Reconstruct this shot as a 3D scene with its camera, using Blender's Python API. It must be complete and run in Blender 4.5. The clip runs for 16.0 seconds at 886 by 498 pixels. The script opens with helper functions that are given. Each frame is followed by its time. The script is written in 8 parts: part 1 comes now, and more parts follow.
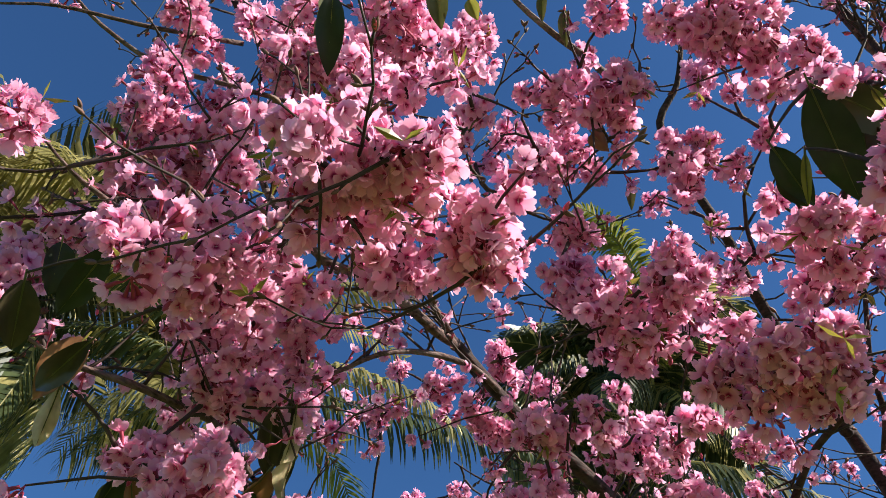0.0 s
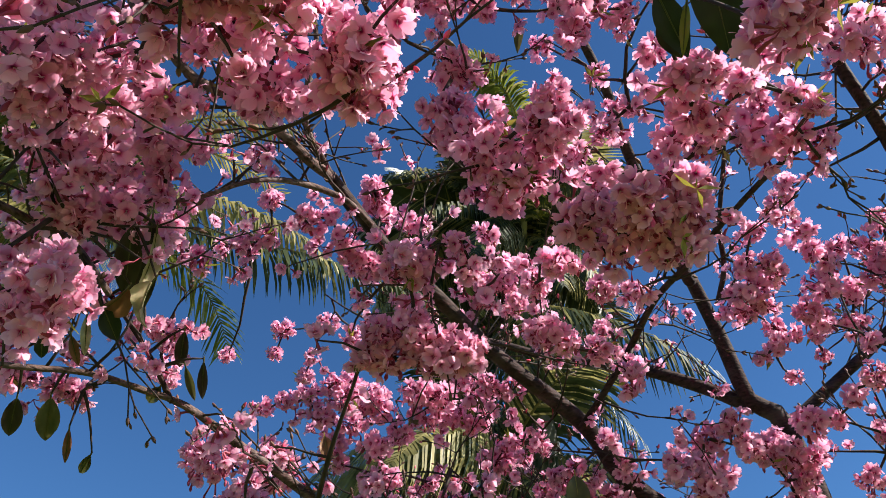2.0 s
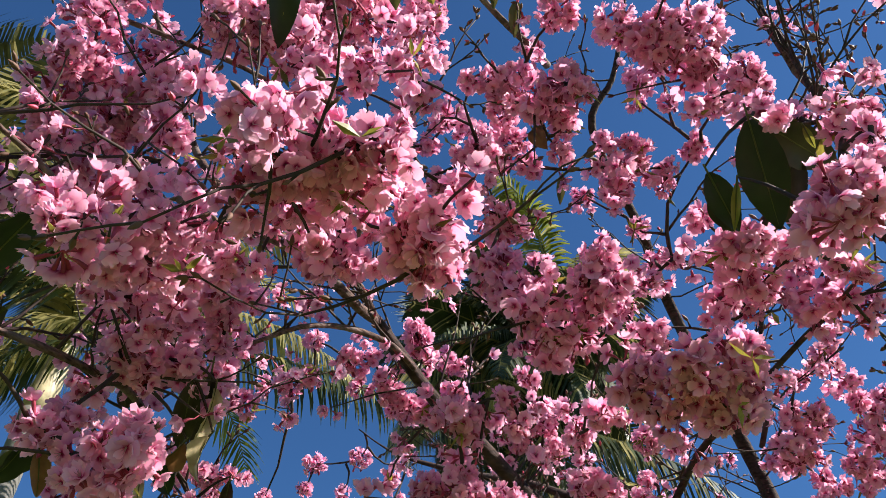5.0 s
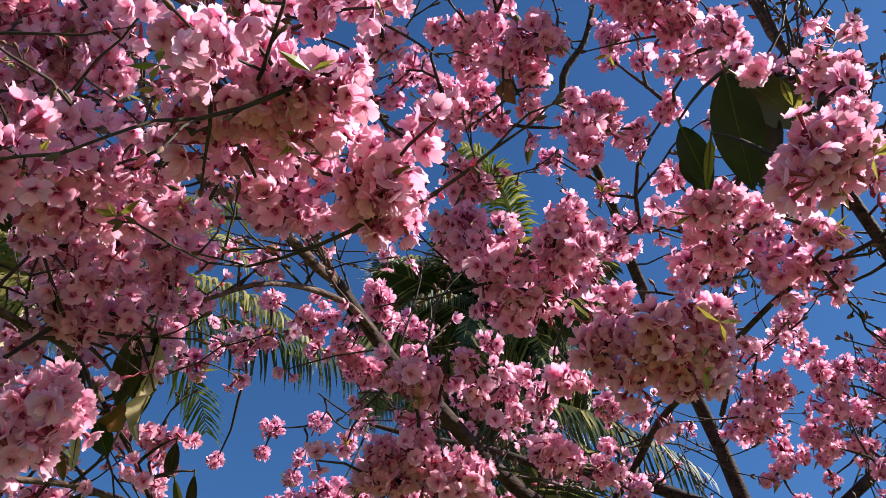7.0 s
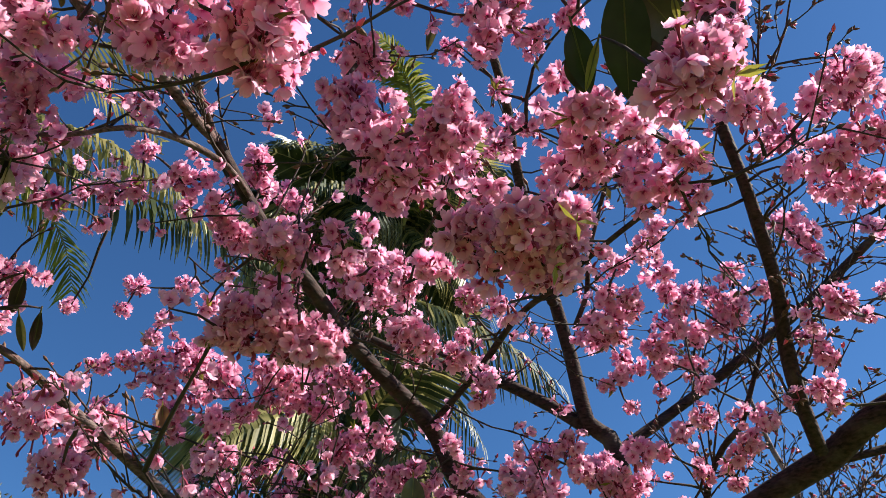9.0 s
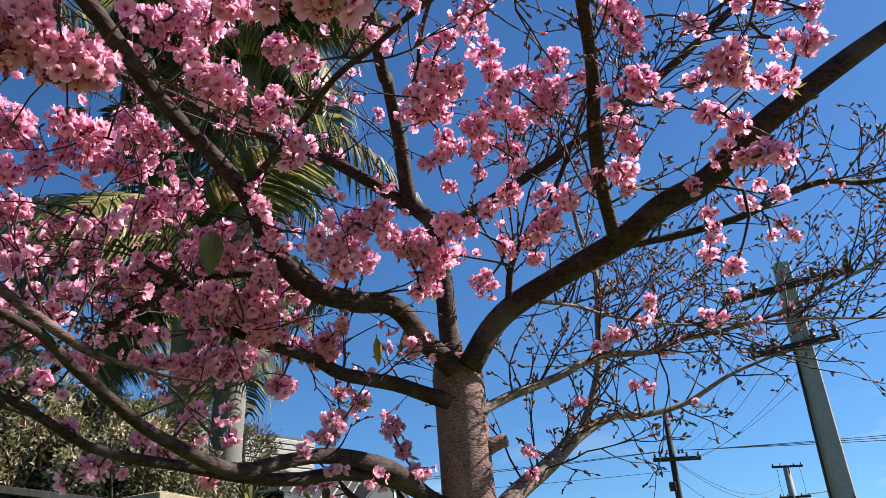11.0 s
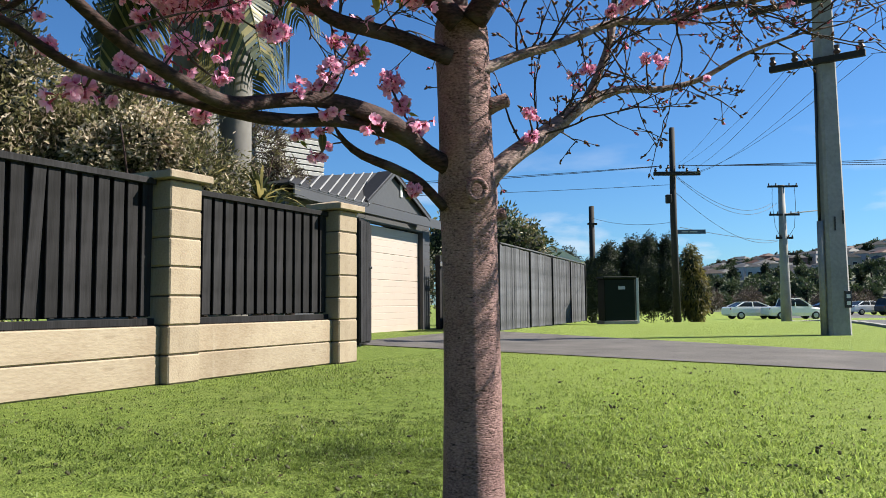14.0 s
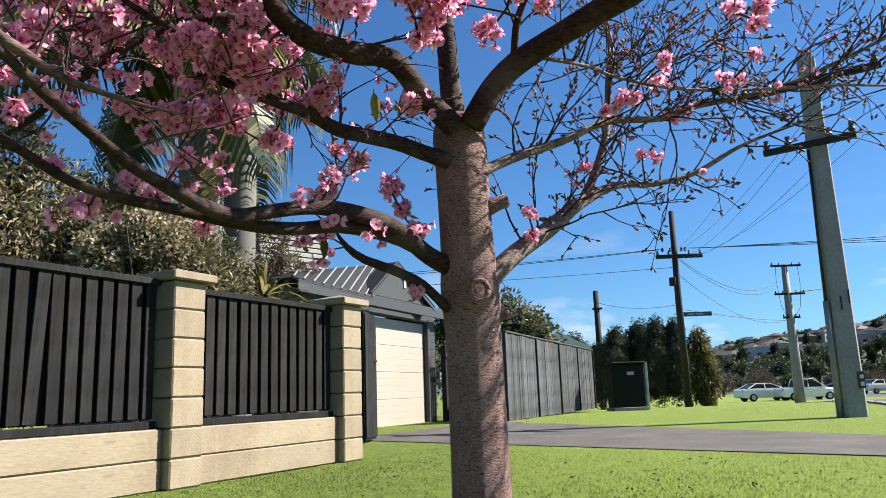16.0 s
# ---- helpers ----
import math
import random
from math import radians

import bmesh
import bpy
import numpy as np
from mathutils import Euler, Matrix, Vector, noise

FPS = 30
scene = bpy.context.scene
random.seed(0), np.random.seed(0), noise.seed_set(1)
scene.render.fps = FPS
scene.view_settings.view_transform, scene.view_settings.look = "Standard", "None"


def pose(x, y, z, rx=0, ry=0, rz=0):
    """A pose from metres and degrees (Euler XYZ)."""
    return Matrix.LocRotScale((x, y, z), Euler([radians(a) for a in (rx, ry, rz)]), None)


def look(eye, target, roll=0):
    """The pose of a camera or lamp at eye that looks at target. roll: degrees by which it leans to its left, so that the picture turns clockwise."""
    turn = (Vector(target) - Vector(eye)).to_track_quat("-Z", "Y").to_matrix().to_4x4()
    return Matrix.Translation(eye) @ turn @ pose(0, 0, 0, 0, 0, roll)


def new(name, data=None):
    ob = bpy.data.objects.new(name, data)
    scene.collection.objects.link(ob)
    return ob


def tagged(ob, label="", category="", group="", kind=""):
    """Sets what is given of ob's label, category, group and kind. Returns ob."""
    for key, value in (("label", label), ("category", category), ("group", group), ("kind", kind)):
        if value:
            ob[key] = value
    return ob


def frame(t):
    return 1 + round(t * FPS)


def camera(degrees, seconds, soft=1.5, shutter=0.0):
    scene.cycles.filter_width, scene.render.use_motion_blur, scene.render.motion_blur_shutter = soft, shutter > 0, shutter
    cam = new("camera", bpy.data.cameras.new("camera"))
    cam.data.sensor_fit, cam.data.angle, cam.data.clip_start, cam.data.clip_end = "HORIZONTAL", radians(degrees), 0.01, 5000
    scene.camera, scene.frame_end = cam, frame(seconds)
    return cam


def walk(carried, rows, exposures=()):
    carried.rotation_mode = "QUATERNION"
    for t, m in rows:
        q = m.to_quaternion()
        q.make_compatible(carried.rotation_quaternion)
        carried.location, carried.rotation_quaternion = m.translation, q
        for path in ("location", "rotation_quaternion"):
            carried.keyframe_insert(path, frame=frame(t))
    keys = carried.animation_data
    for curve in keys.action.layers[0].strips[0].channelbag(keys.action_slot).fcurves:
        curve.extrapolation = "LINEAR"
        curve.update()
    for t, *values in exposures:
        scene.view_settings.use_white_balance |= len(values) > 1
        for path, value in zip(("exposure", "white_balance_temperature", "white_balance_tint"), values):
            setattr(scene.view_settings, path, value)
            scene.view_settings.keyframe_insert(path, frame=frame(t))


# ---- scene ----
# ---------------------------------------------------------------- camera
cam = camera(60.4, 16.0, soft=0.55)
ROWS = [
    (0.0, -0.0182, -0.0077, 0.6852, 0.22, 53.14, 3.27),
    (0.5, -0.0072, 0.0137, 0.6827, -5.44, 48.94, -0.19),
    (1.0, 0.0026, 0.0234, 0.6849, -9.83, 44.68, -1.03),
    (1.5, 0.0019, 0.0232, 0.6843, -12.50, 42.28, -1.89),
    (2.0, -0.0028, 0.0094, 0.6822, -12.74, 41.45, -2.52),
    (2.5, -0.0231, -0.0158, 0.6852, -11.98, 42.12, -2.54),
    (3.0, -0.0367, -0.0260, 0.6917, -10.85, 44.11, -1.98),
    (3.5, -0.0458, -0.0379, 0.6962, -9.95, 46.57, -0.63),
    (4.0, -0.0556, -0.0484, 0.6954, -9.21, 48.83, 0.40),
    (6.5, -0.0410, -0.0034, 0.7295, -14.05, 50.48, -1.62),
    (7.0, -0.0350, 0.0037, 0.7306, -14.26, 47.85, -1.48),
    (7.5, -0.0368, 0.0079, 0.7202, -14.21, 45.87, -1.44),
    (8.0, -0.0405, 0.0158, 0.7197, -15.25, 44.21, -0.51),
    (8.5, -0.0266, 0.0209, 0.7198, -19.19, 42.51, -0.00),
    (9.0, -0.0046, 0.0109, 0.7013, -25.06, 40.19, -1.00),
    (9.5, 0.0197, 0.0174, 0.6749, -30.07, 36.09, -1.63),
    (10.0, 0.0588, 0.0175, 0.6565, -34.21, 31.45, -2.08),
    (12.5, 0.1670, 0.0502, 0.5872, -35.30, 17.55, -1.90),
    (13.0, 0.1746, 0.0663, 0.5619, -34.69, 12.58, -1.07),
    (13.5, 0.1785, 0.0764, 0.5548, -34.49, 8.95, -0.60),
    (14.0, 0.1906, 0.0887, 0.5268, -34.85, 4.18, -0.45),
    (14.5, 0.2000, 0.0993, 0.5080, -35.35, -0.26, -0.18),
    (15.0, 0.1956, 0.0930, 0.5167, -35.29, -0.19, -0.25),
    (15.5, 0.1881, 0.0845, 0.5375, -34.95, 4.50, -0.81),
    (16.0, 0.1947, 0.0882, 0.5584, -34.69, 10.82, -2.02),
]
EXPOSURES = [(0.0, 1.3), (10.0, 1.33), (12.5, 1.50), (13.5, 1.43), (14.5, 1.38), (15.5, 1.42), (16.0, 1.46)]



def aimed(x, y, z, yaw, pitch, roll):
    a, b = radians(yaw), radians(pitch)
    return look((x, y, z), (x - math.sin(a) * math.cos(b), y + math.cos(a) * math.cos(b), z + math.sin(b)), roll)


walk(cam, [(r[0], aimed(*r[1:])) for r in ROWS], EXPOSURES)

# ---------------------------------------------------------------- sky and sun
SUN_AZ, SUN_EL = 115.0, 40.0
world = bpy.data.worlds.new("sky")
scene.world = world
world.use_nodes = True
wt = world.node_tree
wt.nodes.clear()
sky = wt.nodes.new("ShaderNodeTexSky")
sky.sky_type = "NISHITA"
sky.sun_disc = False
sky.sun_elevation, sky.sun_rotation = radians(SUN_EL), radians(SUN_AZ)
sky.air_density, sky.dust_density, sky.ozone_density = 1.0, 0.3, 3.0
# thin cloud low over the far end of the street
co = wt.nodes.new("ShaderNodeTexCoord")
sep = wt.nodes.new("ShaderNodeSeparateXYZ")
wt.links.new(co.outputs["Generated"], sep.inputs[0])
cmap = wt.nodes.new("ShaderNodeMapping")
cmap.inputs["Scale"].default_value = (5, 5, 16)
wt.links.new(co.outputs["Generated"], cmap.inputs[0])
cn = wt.nodes.new("ShaderNodeTexNoise")
cn.inputs["Scale"].default_value, cn.inputs["Detail"].default_value = 1.3, 7
wt.links.new(cmap.outputs[0], cn.inputs["Vector"])
cr = wt.nodes.new("ShaderNodeMapRange")
cr.inputs["From Min"].default_value, cr.inputs["From Max"].default_value = 0.58, 0.80
wt.links.new(cn.outputs["Fac"], cr.inputs["Value"])
low = wt.nodes.new("ShaderNodeMapRange")
low.inputs["From Min"].default_value, low.inputs["From Max"].default_value = 0.22, 0.06
wt.links.new(sep.outputs["Z"], low.inputs["Value"])
mul = wt.nodes.new("ShaderNodeMath")
mul.operation = "MULTIPLY"
wt.links.new(cr.outputs[0], mul.inputs[0])
wt.links.new(low.outputs[0], mul.inputs[1])
mix = wt.nodes.new("ShaderNodeMix")
mix.data_type = "RGBA"
mix.inputs["B"].default_value = (7.5, 7.8, 8.2, 1)
wt.links.new(mul.outputs[0], mix.inputs["Factor"])
tint = wt.nodes.new("ShaderNodeMix")
tint.data_type, tint.blend_type = "RGBA", "MULTIPLY"
tint.inputs["Factor"].default_value = 1.0
tint.inputs["B"].default_value = (0.45, 0.76, 1.06, 1)
wt.links.new(sky.outputs[0], tint.inputs["A"])
wt.links.new(tint.outputs["Result"], mix.inputs["A"])
bg = wt.nodes.new("ShaderNodeBackground")
bg.inputs["Strength"].default_value = 0.05
wt.links.new(mix.outputs["Result"], bg.inputs[0])
wo = wt.nodes.new("ShaderNodeOutputWorld")
wt.links.new(bg.outputs[0], wo.inputs[0])

sun = new("sun", bpy.data.lights.new("sun", "SUN"))
sun.data.energy, sun.data.angle, sun.data.color = 5.0, radians(0.53), (1.0, 0.93, 0.82)
sv = Vector((math.sin(radians(SUN_AZ)) * math.cos(radians(SUN_EL)), math.cos(radians(SUN_AZ)) * math.cos(radians(SUN_EL)), math.sin(radians(SUN_EL))))
sun.matrix_world = look(sv * 30, (0, 0, 0))


# ---------------------------------------------------------------- materials
class Mat:
    """A principled material with helpers to wire noise into it."""

    def __init__(self, name, rough=0.7, metal=0.0, spec=0.4):
        self.m = bpy.data.materials.new(name)
        self.m.use_nodes = True
        self.t = self.m.node_tree
        self.p = self.t.nodes["Principled BSDF"]
        self.p.inputs["Roughness"].default_value, self.p.inputs["Metallic"].default_value = rough, metal
        self.p.inputs["Specular IOR Level"].default_value = spec

    def node(self, kind, **values):
        n = self.t.nodes.new(kind)
        for k, v in values.items():
            n.inputs[k.replace("_", " ")].default_value = v
        return n

    def coords(self, scale=(1, 1, 1), space="Object"):
        c = self.node("ShaderNodeTexCoord")
        m = self.node("ShaderNodeMapping", Scale=scale)
        self.t.links.new(c.outputs[space], m.inputs[0])
        return m.outputs[0]

    def noise(self, scale, detail=4.0, stretch=(1, 1, 1), space="Object", distortion=0.0):
        n = self.node("ShaderNodeTexNoise", Scale=scale, Detail=detail, Distortion=distortion)
        self.t.links.new(self.coords(stretch, space), n.inputs["Vector"])
        return n.outputs["Fac"]

    def ramp(self, fac, *stops):
        r = self.t.nodes.new("ShaderNodeValToRGB")
        while len(r.color_ramp.elements) < len(stops):
            r.color_ramp.elements.new(0.5)
        for e, (at, col) in zip(r.color_ramp.elements, stops):
            e.position, e.color = at, (*col, 1)
        self.t.links.new(fac, r.inputs[0])
        return r.outputs[0]

    def mix(self, a, b, fac, mode="MIX"):
        n = self.t.nodes.new("ShaderNodeMix")
        n.data_type, n.blend_type = "RGBA", mode
        for sock, v in (("A", a), ("B", b)):
            if isinstance(v, tuple):
                n.inputs[sock].default_value = (*v, 1)
            else:
                self.t.links.new(v, n.inputs[sock])
        if isinstance(fac, float):
            n.inputs["Factor"].default_value = fac
        else:
            self.t.links.new(fac, n.inputs["Factor"])
        return n.outputs["Result"]

    def vary(self, col, source, amount):
        """Brightness varied piece by piece."""
        n = self.node("ShaderNodeMapRange", To_Min=1 - amount, To_Max=1 + amount)
        if source == "object":
            s = self.node("ShaderNodeObjectInfo").outputs["Random"]
        else:
            s = self.node("ShaderNodeNewGeometry").outputs["Random Per Island"]
        self.t.links.new(s, n.inputs["Value"])
        h = self.node("ShaderNodeHueSaturation")
        self.t.links.new(n.outputs[0], h.inputs["Value"])
        if isinstance(col, tuple):
            h.inputs["Color"].default_value = (*col, 1)
        else:
            self.t.links.new(col, h.inputs["Color"])
        return h.outputs[0]

    def color(self, c):
        if isinstance(c, tuple):
            self.p.inputs["Base Color"].default_value = (*c, 1)
        else:
            self.t.links.new(c, self.p.inputs["Base Color"])
        return self

    def bump(self, height, strength=0.4, distance=0.01):
        b = self.node("ShaderNodeBump", Strength=strength, Distance=distance)
        self.t.links.new(height, b.inputs["Height"])
        self.t.links.new(b.outputs[0], self.p.inputs["Normal"])
        return self

    def leafy(self, col, share):
        """Mixes light that shines through into the surface."""
        tr = self.node("ShaderNodeBsdfTranslucent")
        if isinstance(col, tuple):
            tr.inputs["Color"].default_value = (*col, 1)
        else:
            self.t.links.new(col, tr.inputs["Color"])
        ms = self.node("ShaderNodeMixShader", Fac=share)
        out = self.t.nodes["Material Output"]
        self.t.links.new(self.p.outputs[0], ms.inputs[1])
        self.t.links.new(tr.outputs[0], ms.inputs[2])
        self.t.links.new(ms.outputs[0], out.inputs[0])
        return self


def make_petal():
    k = Mat("cherry_petal", 0.7, spec=0.15)
    a = k.t.nodes.new("ShaderNodeAttribute")
    a.attribute_name = "reach"
    deep = k.ramp(a.outputs["Fac"], (0.0, (0.22, 0.006, 0.05)), (0.16, (0.44, 0.022, 0.14)), (0.23, (0.62, 0.08, 0.25)), (0.38, (0.81, 0.275, 0.49)), (1.0, (0.87, 0.44, 0.62)))
    pale = k.ramp(a.outputs["Fac"], (0.0, (0.28, 0.010, 0.07)), (0.15, (0.52, 0.05, 0.20)), (0.22, (0.70, 0.17, 0.34)), (0.35, (0.88, 0.42, 0.615)), (1.0, (0.93, 0.56, 0.71)))
    o = k.node("ShaderNodeObjectInfo")
    patch = k.ramp(k.noise(9, 2), (0.35, (0, 0, 0)), (0.65, (1, 1, 1)))
    c = k.mix(deep, pale, k.mix(o.outputs["Random"], patch, 0.45))
    c = k.vary(c, "island", 0.14)
    k.color(c).leafy(c, 0.52)
    k.bump(k.noise(330, 3, (1, 1, 1)), 0.4, 0.0025)
    return k.m


def make_bark(name, dark, light, scale=1.0, pale=0.35, lo=0.3):
    k = Mat(name, 0.85, spec=0.25)
    fine = k.noise(75 * scale, 8, (0.6, 0.6, 1.7))
    broad = k.noise(7 * scale, 4)
    band = k.noise(30 * scale, 3, (0.3, 0.3, 2.2))
    c = k.ramp(fine, (lo, dark), (0.7, light))
    c = k.mix(c, k.mix(c, (pale, pale * 0.78, pale * 0.72), 0.55), k.ramp(broad, (0.52, (0, 0, 0)), (0.68, (1, 1, 1))))
    k.color(c)
    h = k.mix(fine, band, 0.5)
    k.bump(h, 0.8, 0.006)
    return k.m


def make_trunk():
    """Young cherry bark: even brown with short level cracks."""
    k = Mat("trunk_bark", 0.8, spec=0.25)
    crack = k.noise(140, 6, (0.45, 0.45, 1.7), distortion=0.8)
    fine = k.noise(170, 5, (0.8, 0.8, 1.6))
    wide = k.noise(9, 4)
    c = k.mix(k.ramp(wide, (0.35, (0.092, 0.044, 0.040)), (0.65, (0.245, 0.145, 0.133))), k.ramp(fine, (0.3, (0.040, 0.021, 0.019)), (0.7, (0.41, 0.26, 0.245))), 0.5)
    c = k.mix(c, (0.026, 0.013, 0.011), k.ramp(crack, (0.30, (1, 1, 1)), (0.42, (0, 0, 0))))
    k.color(c)
    k.bump(k.mix(k.ramp(crack, (0.34, (0, 0, 0)), (0.52, (1, 1, 1))), fine, 0.25), 0.6, 0.005)
    return k.m


def plain(name, col, rough=0.6, metal=0.0, grain=40.0, amount=0.12, bump=0.15, vary=0.0, spec=0.4, stretch=(1, 1, 1)):
    k = Mat(name, rough, metal, spec)
    n = k.noise(grain, 5, stretch)
    w = k.noise(grain / 12, 4)
    d = tuple(max(0, v * (1 - amount * 2)) for v in col)
    l = tuple(min(1, v * (1 + amount)) for v in col)
    c = k.mix(k.ramp(n, (0.3, d), (0.7, l)), k.ramp(w, (0.35, d), (0.65, l)), 0.5)
    if vary:
        c = k.vary(c, "object", vary)
    k.color(c)
    if bump:
        k.bump(n, bump, 0.01)
    return k.m


def make_leaf(name, cols, share=0.3, rough=0.45, scale=30, amount=0.35):
    k = Mat(name, rough, spec=0.4)
    c = k.ramp(k.noise(scale, 3), (0.3, cols[0]), (0.65, cols[1]))
    c = k.vary(c, "island", amount)
    k.color(c).leafy(c, share)
    return k.m


def street_side_sun(k):
    """How far a place on the verge lies towards the street, where sunlit brightness is put into the grass colour."""
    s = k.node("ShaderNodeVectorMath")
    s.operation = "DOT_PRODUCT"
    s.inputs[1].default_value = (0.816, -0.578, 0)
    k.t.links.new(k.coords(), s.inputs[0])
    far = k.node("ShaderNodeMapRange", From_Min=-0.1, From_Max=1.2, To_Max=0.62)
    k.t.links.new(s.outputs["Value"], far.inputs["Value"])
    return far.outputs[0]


def make_blade():
    k = Mat("grass_blade", 0.5, spec=0.4)
    c = k.ramp(k.noise(2.0, 3), (0.3, (0.075, 0.112, 0.022)), (0.65, (0.205, 0.27, 0.060)))
    # paler blade colour imitates sun through the grass on the street side
    c = k.vary(k.mix(c, (0.275, 0.355, 0.078), street_side_sun(k)), "island", 0.62)
    k.color(c).leafy(c, 0.56)
    return k.m


def make_grass_ground():
    k = Mat("lawn_soil", 0.9, spec=0.15)
    fine = k.noise(115, 8)
    mid = k.noise(16.0, 6)
    wide = k.noise(0.9, 4)
    c = k.ramp(fine, (0.30, (0.020, 0.034, 0.009)), (0.50, (0.108, 0.155, 0.027)), (0.76, (0.25, 0.30, 0.074)))
    c2 = k.ramp(mid, (0.35, (0.066, 0.104, 0.016)), (0.65, (0.185, 0.245, 0.046)))
    c = k.mix(c, c2, 0.5)
    c = k.mix(c, (0.20, 0.21, 0.07), k.ramp(wide, (0.5, (0, 0, 0)), (0.75, (0.4, 0.4, 0.4))))
    # same painted sunlight on the ground between the blades
    c = k.mix(c, (0.19, 0.25, 0.050), street_side_sun(k))
    k.color(c).bump(k.mix(fine, mid, 0.3), 0.9, 0.03)
    return k.m


def make_asphalt(name, a, b):
    k = Mat(name, 0.85, spec=0.3)
    n = k.noise(160, 4)
    w = k.noise(1.6, 5)
    c = k.mix(k.ramp(n, (0.3, a), (0.7, b)), k.ramp(w, (0.35, a), (0.7, b)), 0.5)
    k.color(c).bump(n, 0.5, 0.004)
    return k.m


def make_block():
    k = Mat("cream_block", 0.85, spec=0.2)
    n = k.noise(70, 6)
    w = k.noise(5, 5, (1, 1, 0.5))
    c = k.mix(k.ramp(n, (0.3, (0.225, 0.175, 0.12)), (0.65, (0.30, 0.25, 0.18))), k.ramp(w, (0.38, (0.21, 0.16, 0.11)), (0.6, (0.31, 0.26, 0.19))), 0.5)
    streak = k.noise(16, 4, (1, 1, 0.10))
    c = k.mix(c, (0.40, 0.36, 0.29), k.ramp(streak, (0.60, (0, 0, 0)), (0.78, (0.55, 0.55, 0.55))))
    c = k.mix(c, (0.12, 0.085, 0.055), k.ramp(k.noise(24, 6), (0.60, (0, 0, 0)), (0.75, (0.45, 0.45, 0.45))))
    c = k.vary(c, "object", 0.09)
    k.color(c).bump(n, 0.5, 0.005)
    return k.m


def make_glass():
    k = Mat("window_glass", 0.2, spec=0.12)
    k.color((0.02, 0.025, 0.03))
    return k.m


PETAL = make_petal()
CALYX = plain("calyx_red", (0.30, 0.03, 0.07), 0.5, grain=200)
STAMEN = plain("stamen", (0.60, 0.30, 0.38), 0.6, grain=200)
BUD = plain("bud_brown", (0.12, 0.055, 0.035), 0.7, grain=200)
BUDPINK = plain("bud_pink", (0.70, 0.08, 0.16), 0.5, grain=200)
TRUNK = make_trunk()
# sun on limbs is put into the two paler barks, shade into BARK
SUNLIT_UPPER_BARK = make_bark("sunlit_upper_bark", (0.022, 0.011, 0.010), (0.17, 0.105, 0.092), 2.2, 0.24)
# pale lichen on the bark as well as sun
SUNLIT_PALE_BARK = make_bark("sunlit_pale_bark", (0.045, 0.030, 0.027), (0.26, 0.185, 0.165), 1.6, 0.36)
BARK = make_bark("shaded_bark", (0.007, 0.0035, 0.0035), (0.060, 0.031, 0.028), 1.7, 0.10)
TWIG = plain("twig_bark", (0.045, 0.026, 0.021), 0.8, grain=90, amount=0.3)
CUTWOOD = plain("cut_wood", (0.035, 0.022, 0.017), 0.8, grain=60)
# green old leaves, their shaded undersides put into the colour as near-black
LEAF_GREEN_SHADED = make_leaf("old_leaf_green_shaded", ((0.005, 0.011, 0.005), (0.014, 0.024, 0.009)), 0.02, 0.55)
LEAF_BROWN = make_leaf("old_leaf_brown", ((0.12, 0.042, 0.020), (0.29, 0.14, 0.055)), 0.35, 0.5)
LEAF_OLIVE = make_leaf("old_leaf_olive", ((0.045, 0.05, 0.014), (0.11, 0.105, 0.035)), 0.25, 0.45)
LEAF_TAN = make_leaf("old_leaf_tan", ((0.30, 0.23, 0.12), (0.62, 0.53, 0.34)), 0.45, 0.5)
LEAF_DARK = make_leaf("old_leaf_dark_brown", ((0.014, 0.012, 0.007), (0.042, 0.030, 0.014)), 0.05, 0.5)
LEAF_YOUNG = make_leaf("young_leaf", ((0.16, 0.17, 0.03), (0.30, 0.26, 0.05)), 0.4, 0.4)
# palm fronds: shade side darkened into the plain leaflet colour
PALM = make_leaf("palm_leaflet", ((0.014, 0.024, 0.010), (0.050, 0.064, 0.024)), 0.10, 0.45, 3)
# dry and fresh leaflets, with the sun's yellow put into both colours
PALM_DRY_SUNLIT = make_leaf("palm_leaflet_dry_sunlit", ((0.13, 0.125, 0.040), (0.40, 0.34, 0.14)), 0.4, 0.5, 3)
PALM_FRESH_SUNLIT = make_leaf("palm_leaflet_fresh_sunlit", ((0.06, 0.085, 0.012), (0.20, 0.21, 0.035)), 0.4, 0.4, 3)
PALMTRUNK = plain("palm_trunk", (0.145, 0.138, 0.128), 0.8, grain=7, amount=0.16, bump=0.2)
CROWNSHAFT = plain("crownshaft", (0.50, 0.43, 0.27), 0.5, grain=12, amount=0.3)
HEDGE = make_leaf("hedge_leaf", ((0.046, 0.050, 0.020), (0.20, 0.185, 0.085)), 0.35, 0.45, 2, 0.5)
# cream flowers and papery leaves; sunlit leaf highlights are put into this colour too
HEDGE_PALE = make_leaf("hedge_leaf_pale", ((0.26, 0.20, 0.13), (0.62, 0.53, 0.41)), 0.35, 0.5, 2)
BUSH = make_leaf("dark_bush_leaf", ((0.008, 0.015, 0.006), (0.026, 0.037, 0.012)), 0.2, 0.6, 1)
BUSH_GOLD = make_leaf("golden_conifer", ((0.06, 0.058, 0.014), (0.20, 0.165, 0.04)), 0.3, 0.5, 1)
TREE_FAR = make_leaf("far_tree_leaf", ((0.03, 0.05, 0.02), (0.075, 0.10, 0.04)), 0.2, 0.6, 0.3)
TWIGGY = make_leaf("bare_twig_mass", ((0.055, 0.040, 0.033), (0.14, 0.105, 0.085)), 0.1, 0.8, 0.5)
# near-black colour for the shade deep inside crowns
CORE = plain("crown_shade_core", (0.013, 0.018, 0.010), 0.95, grain=10)
LAWN = make_grass_ground()
BLADE = make_blade()
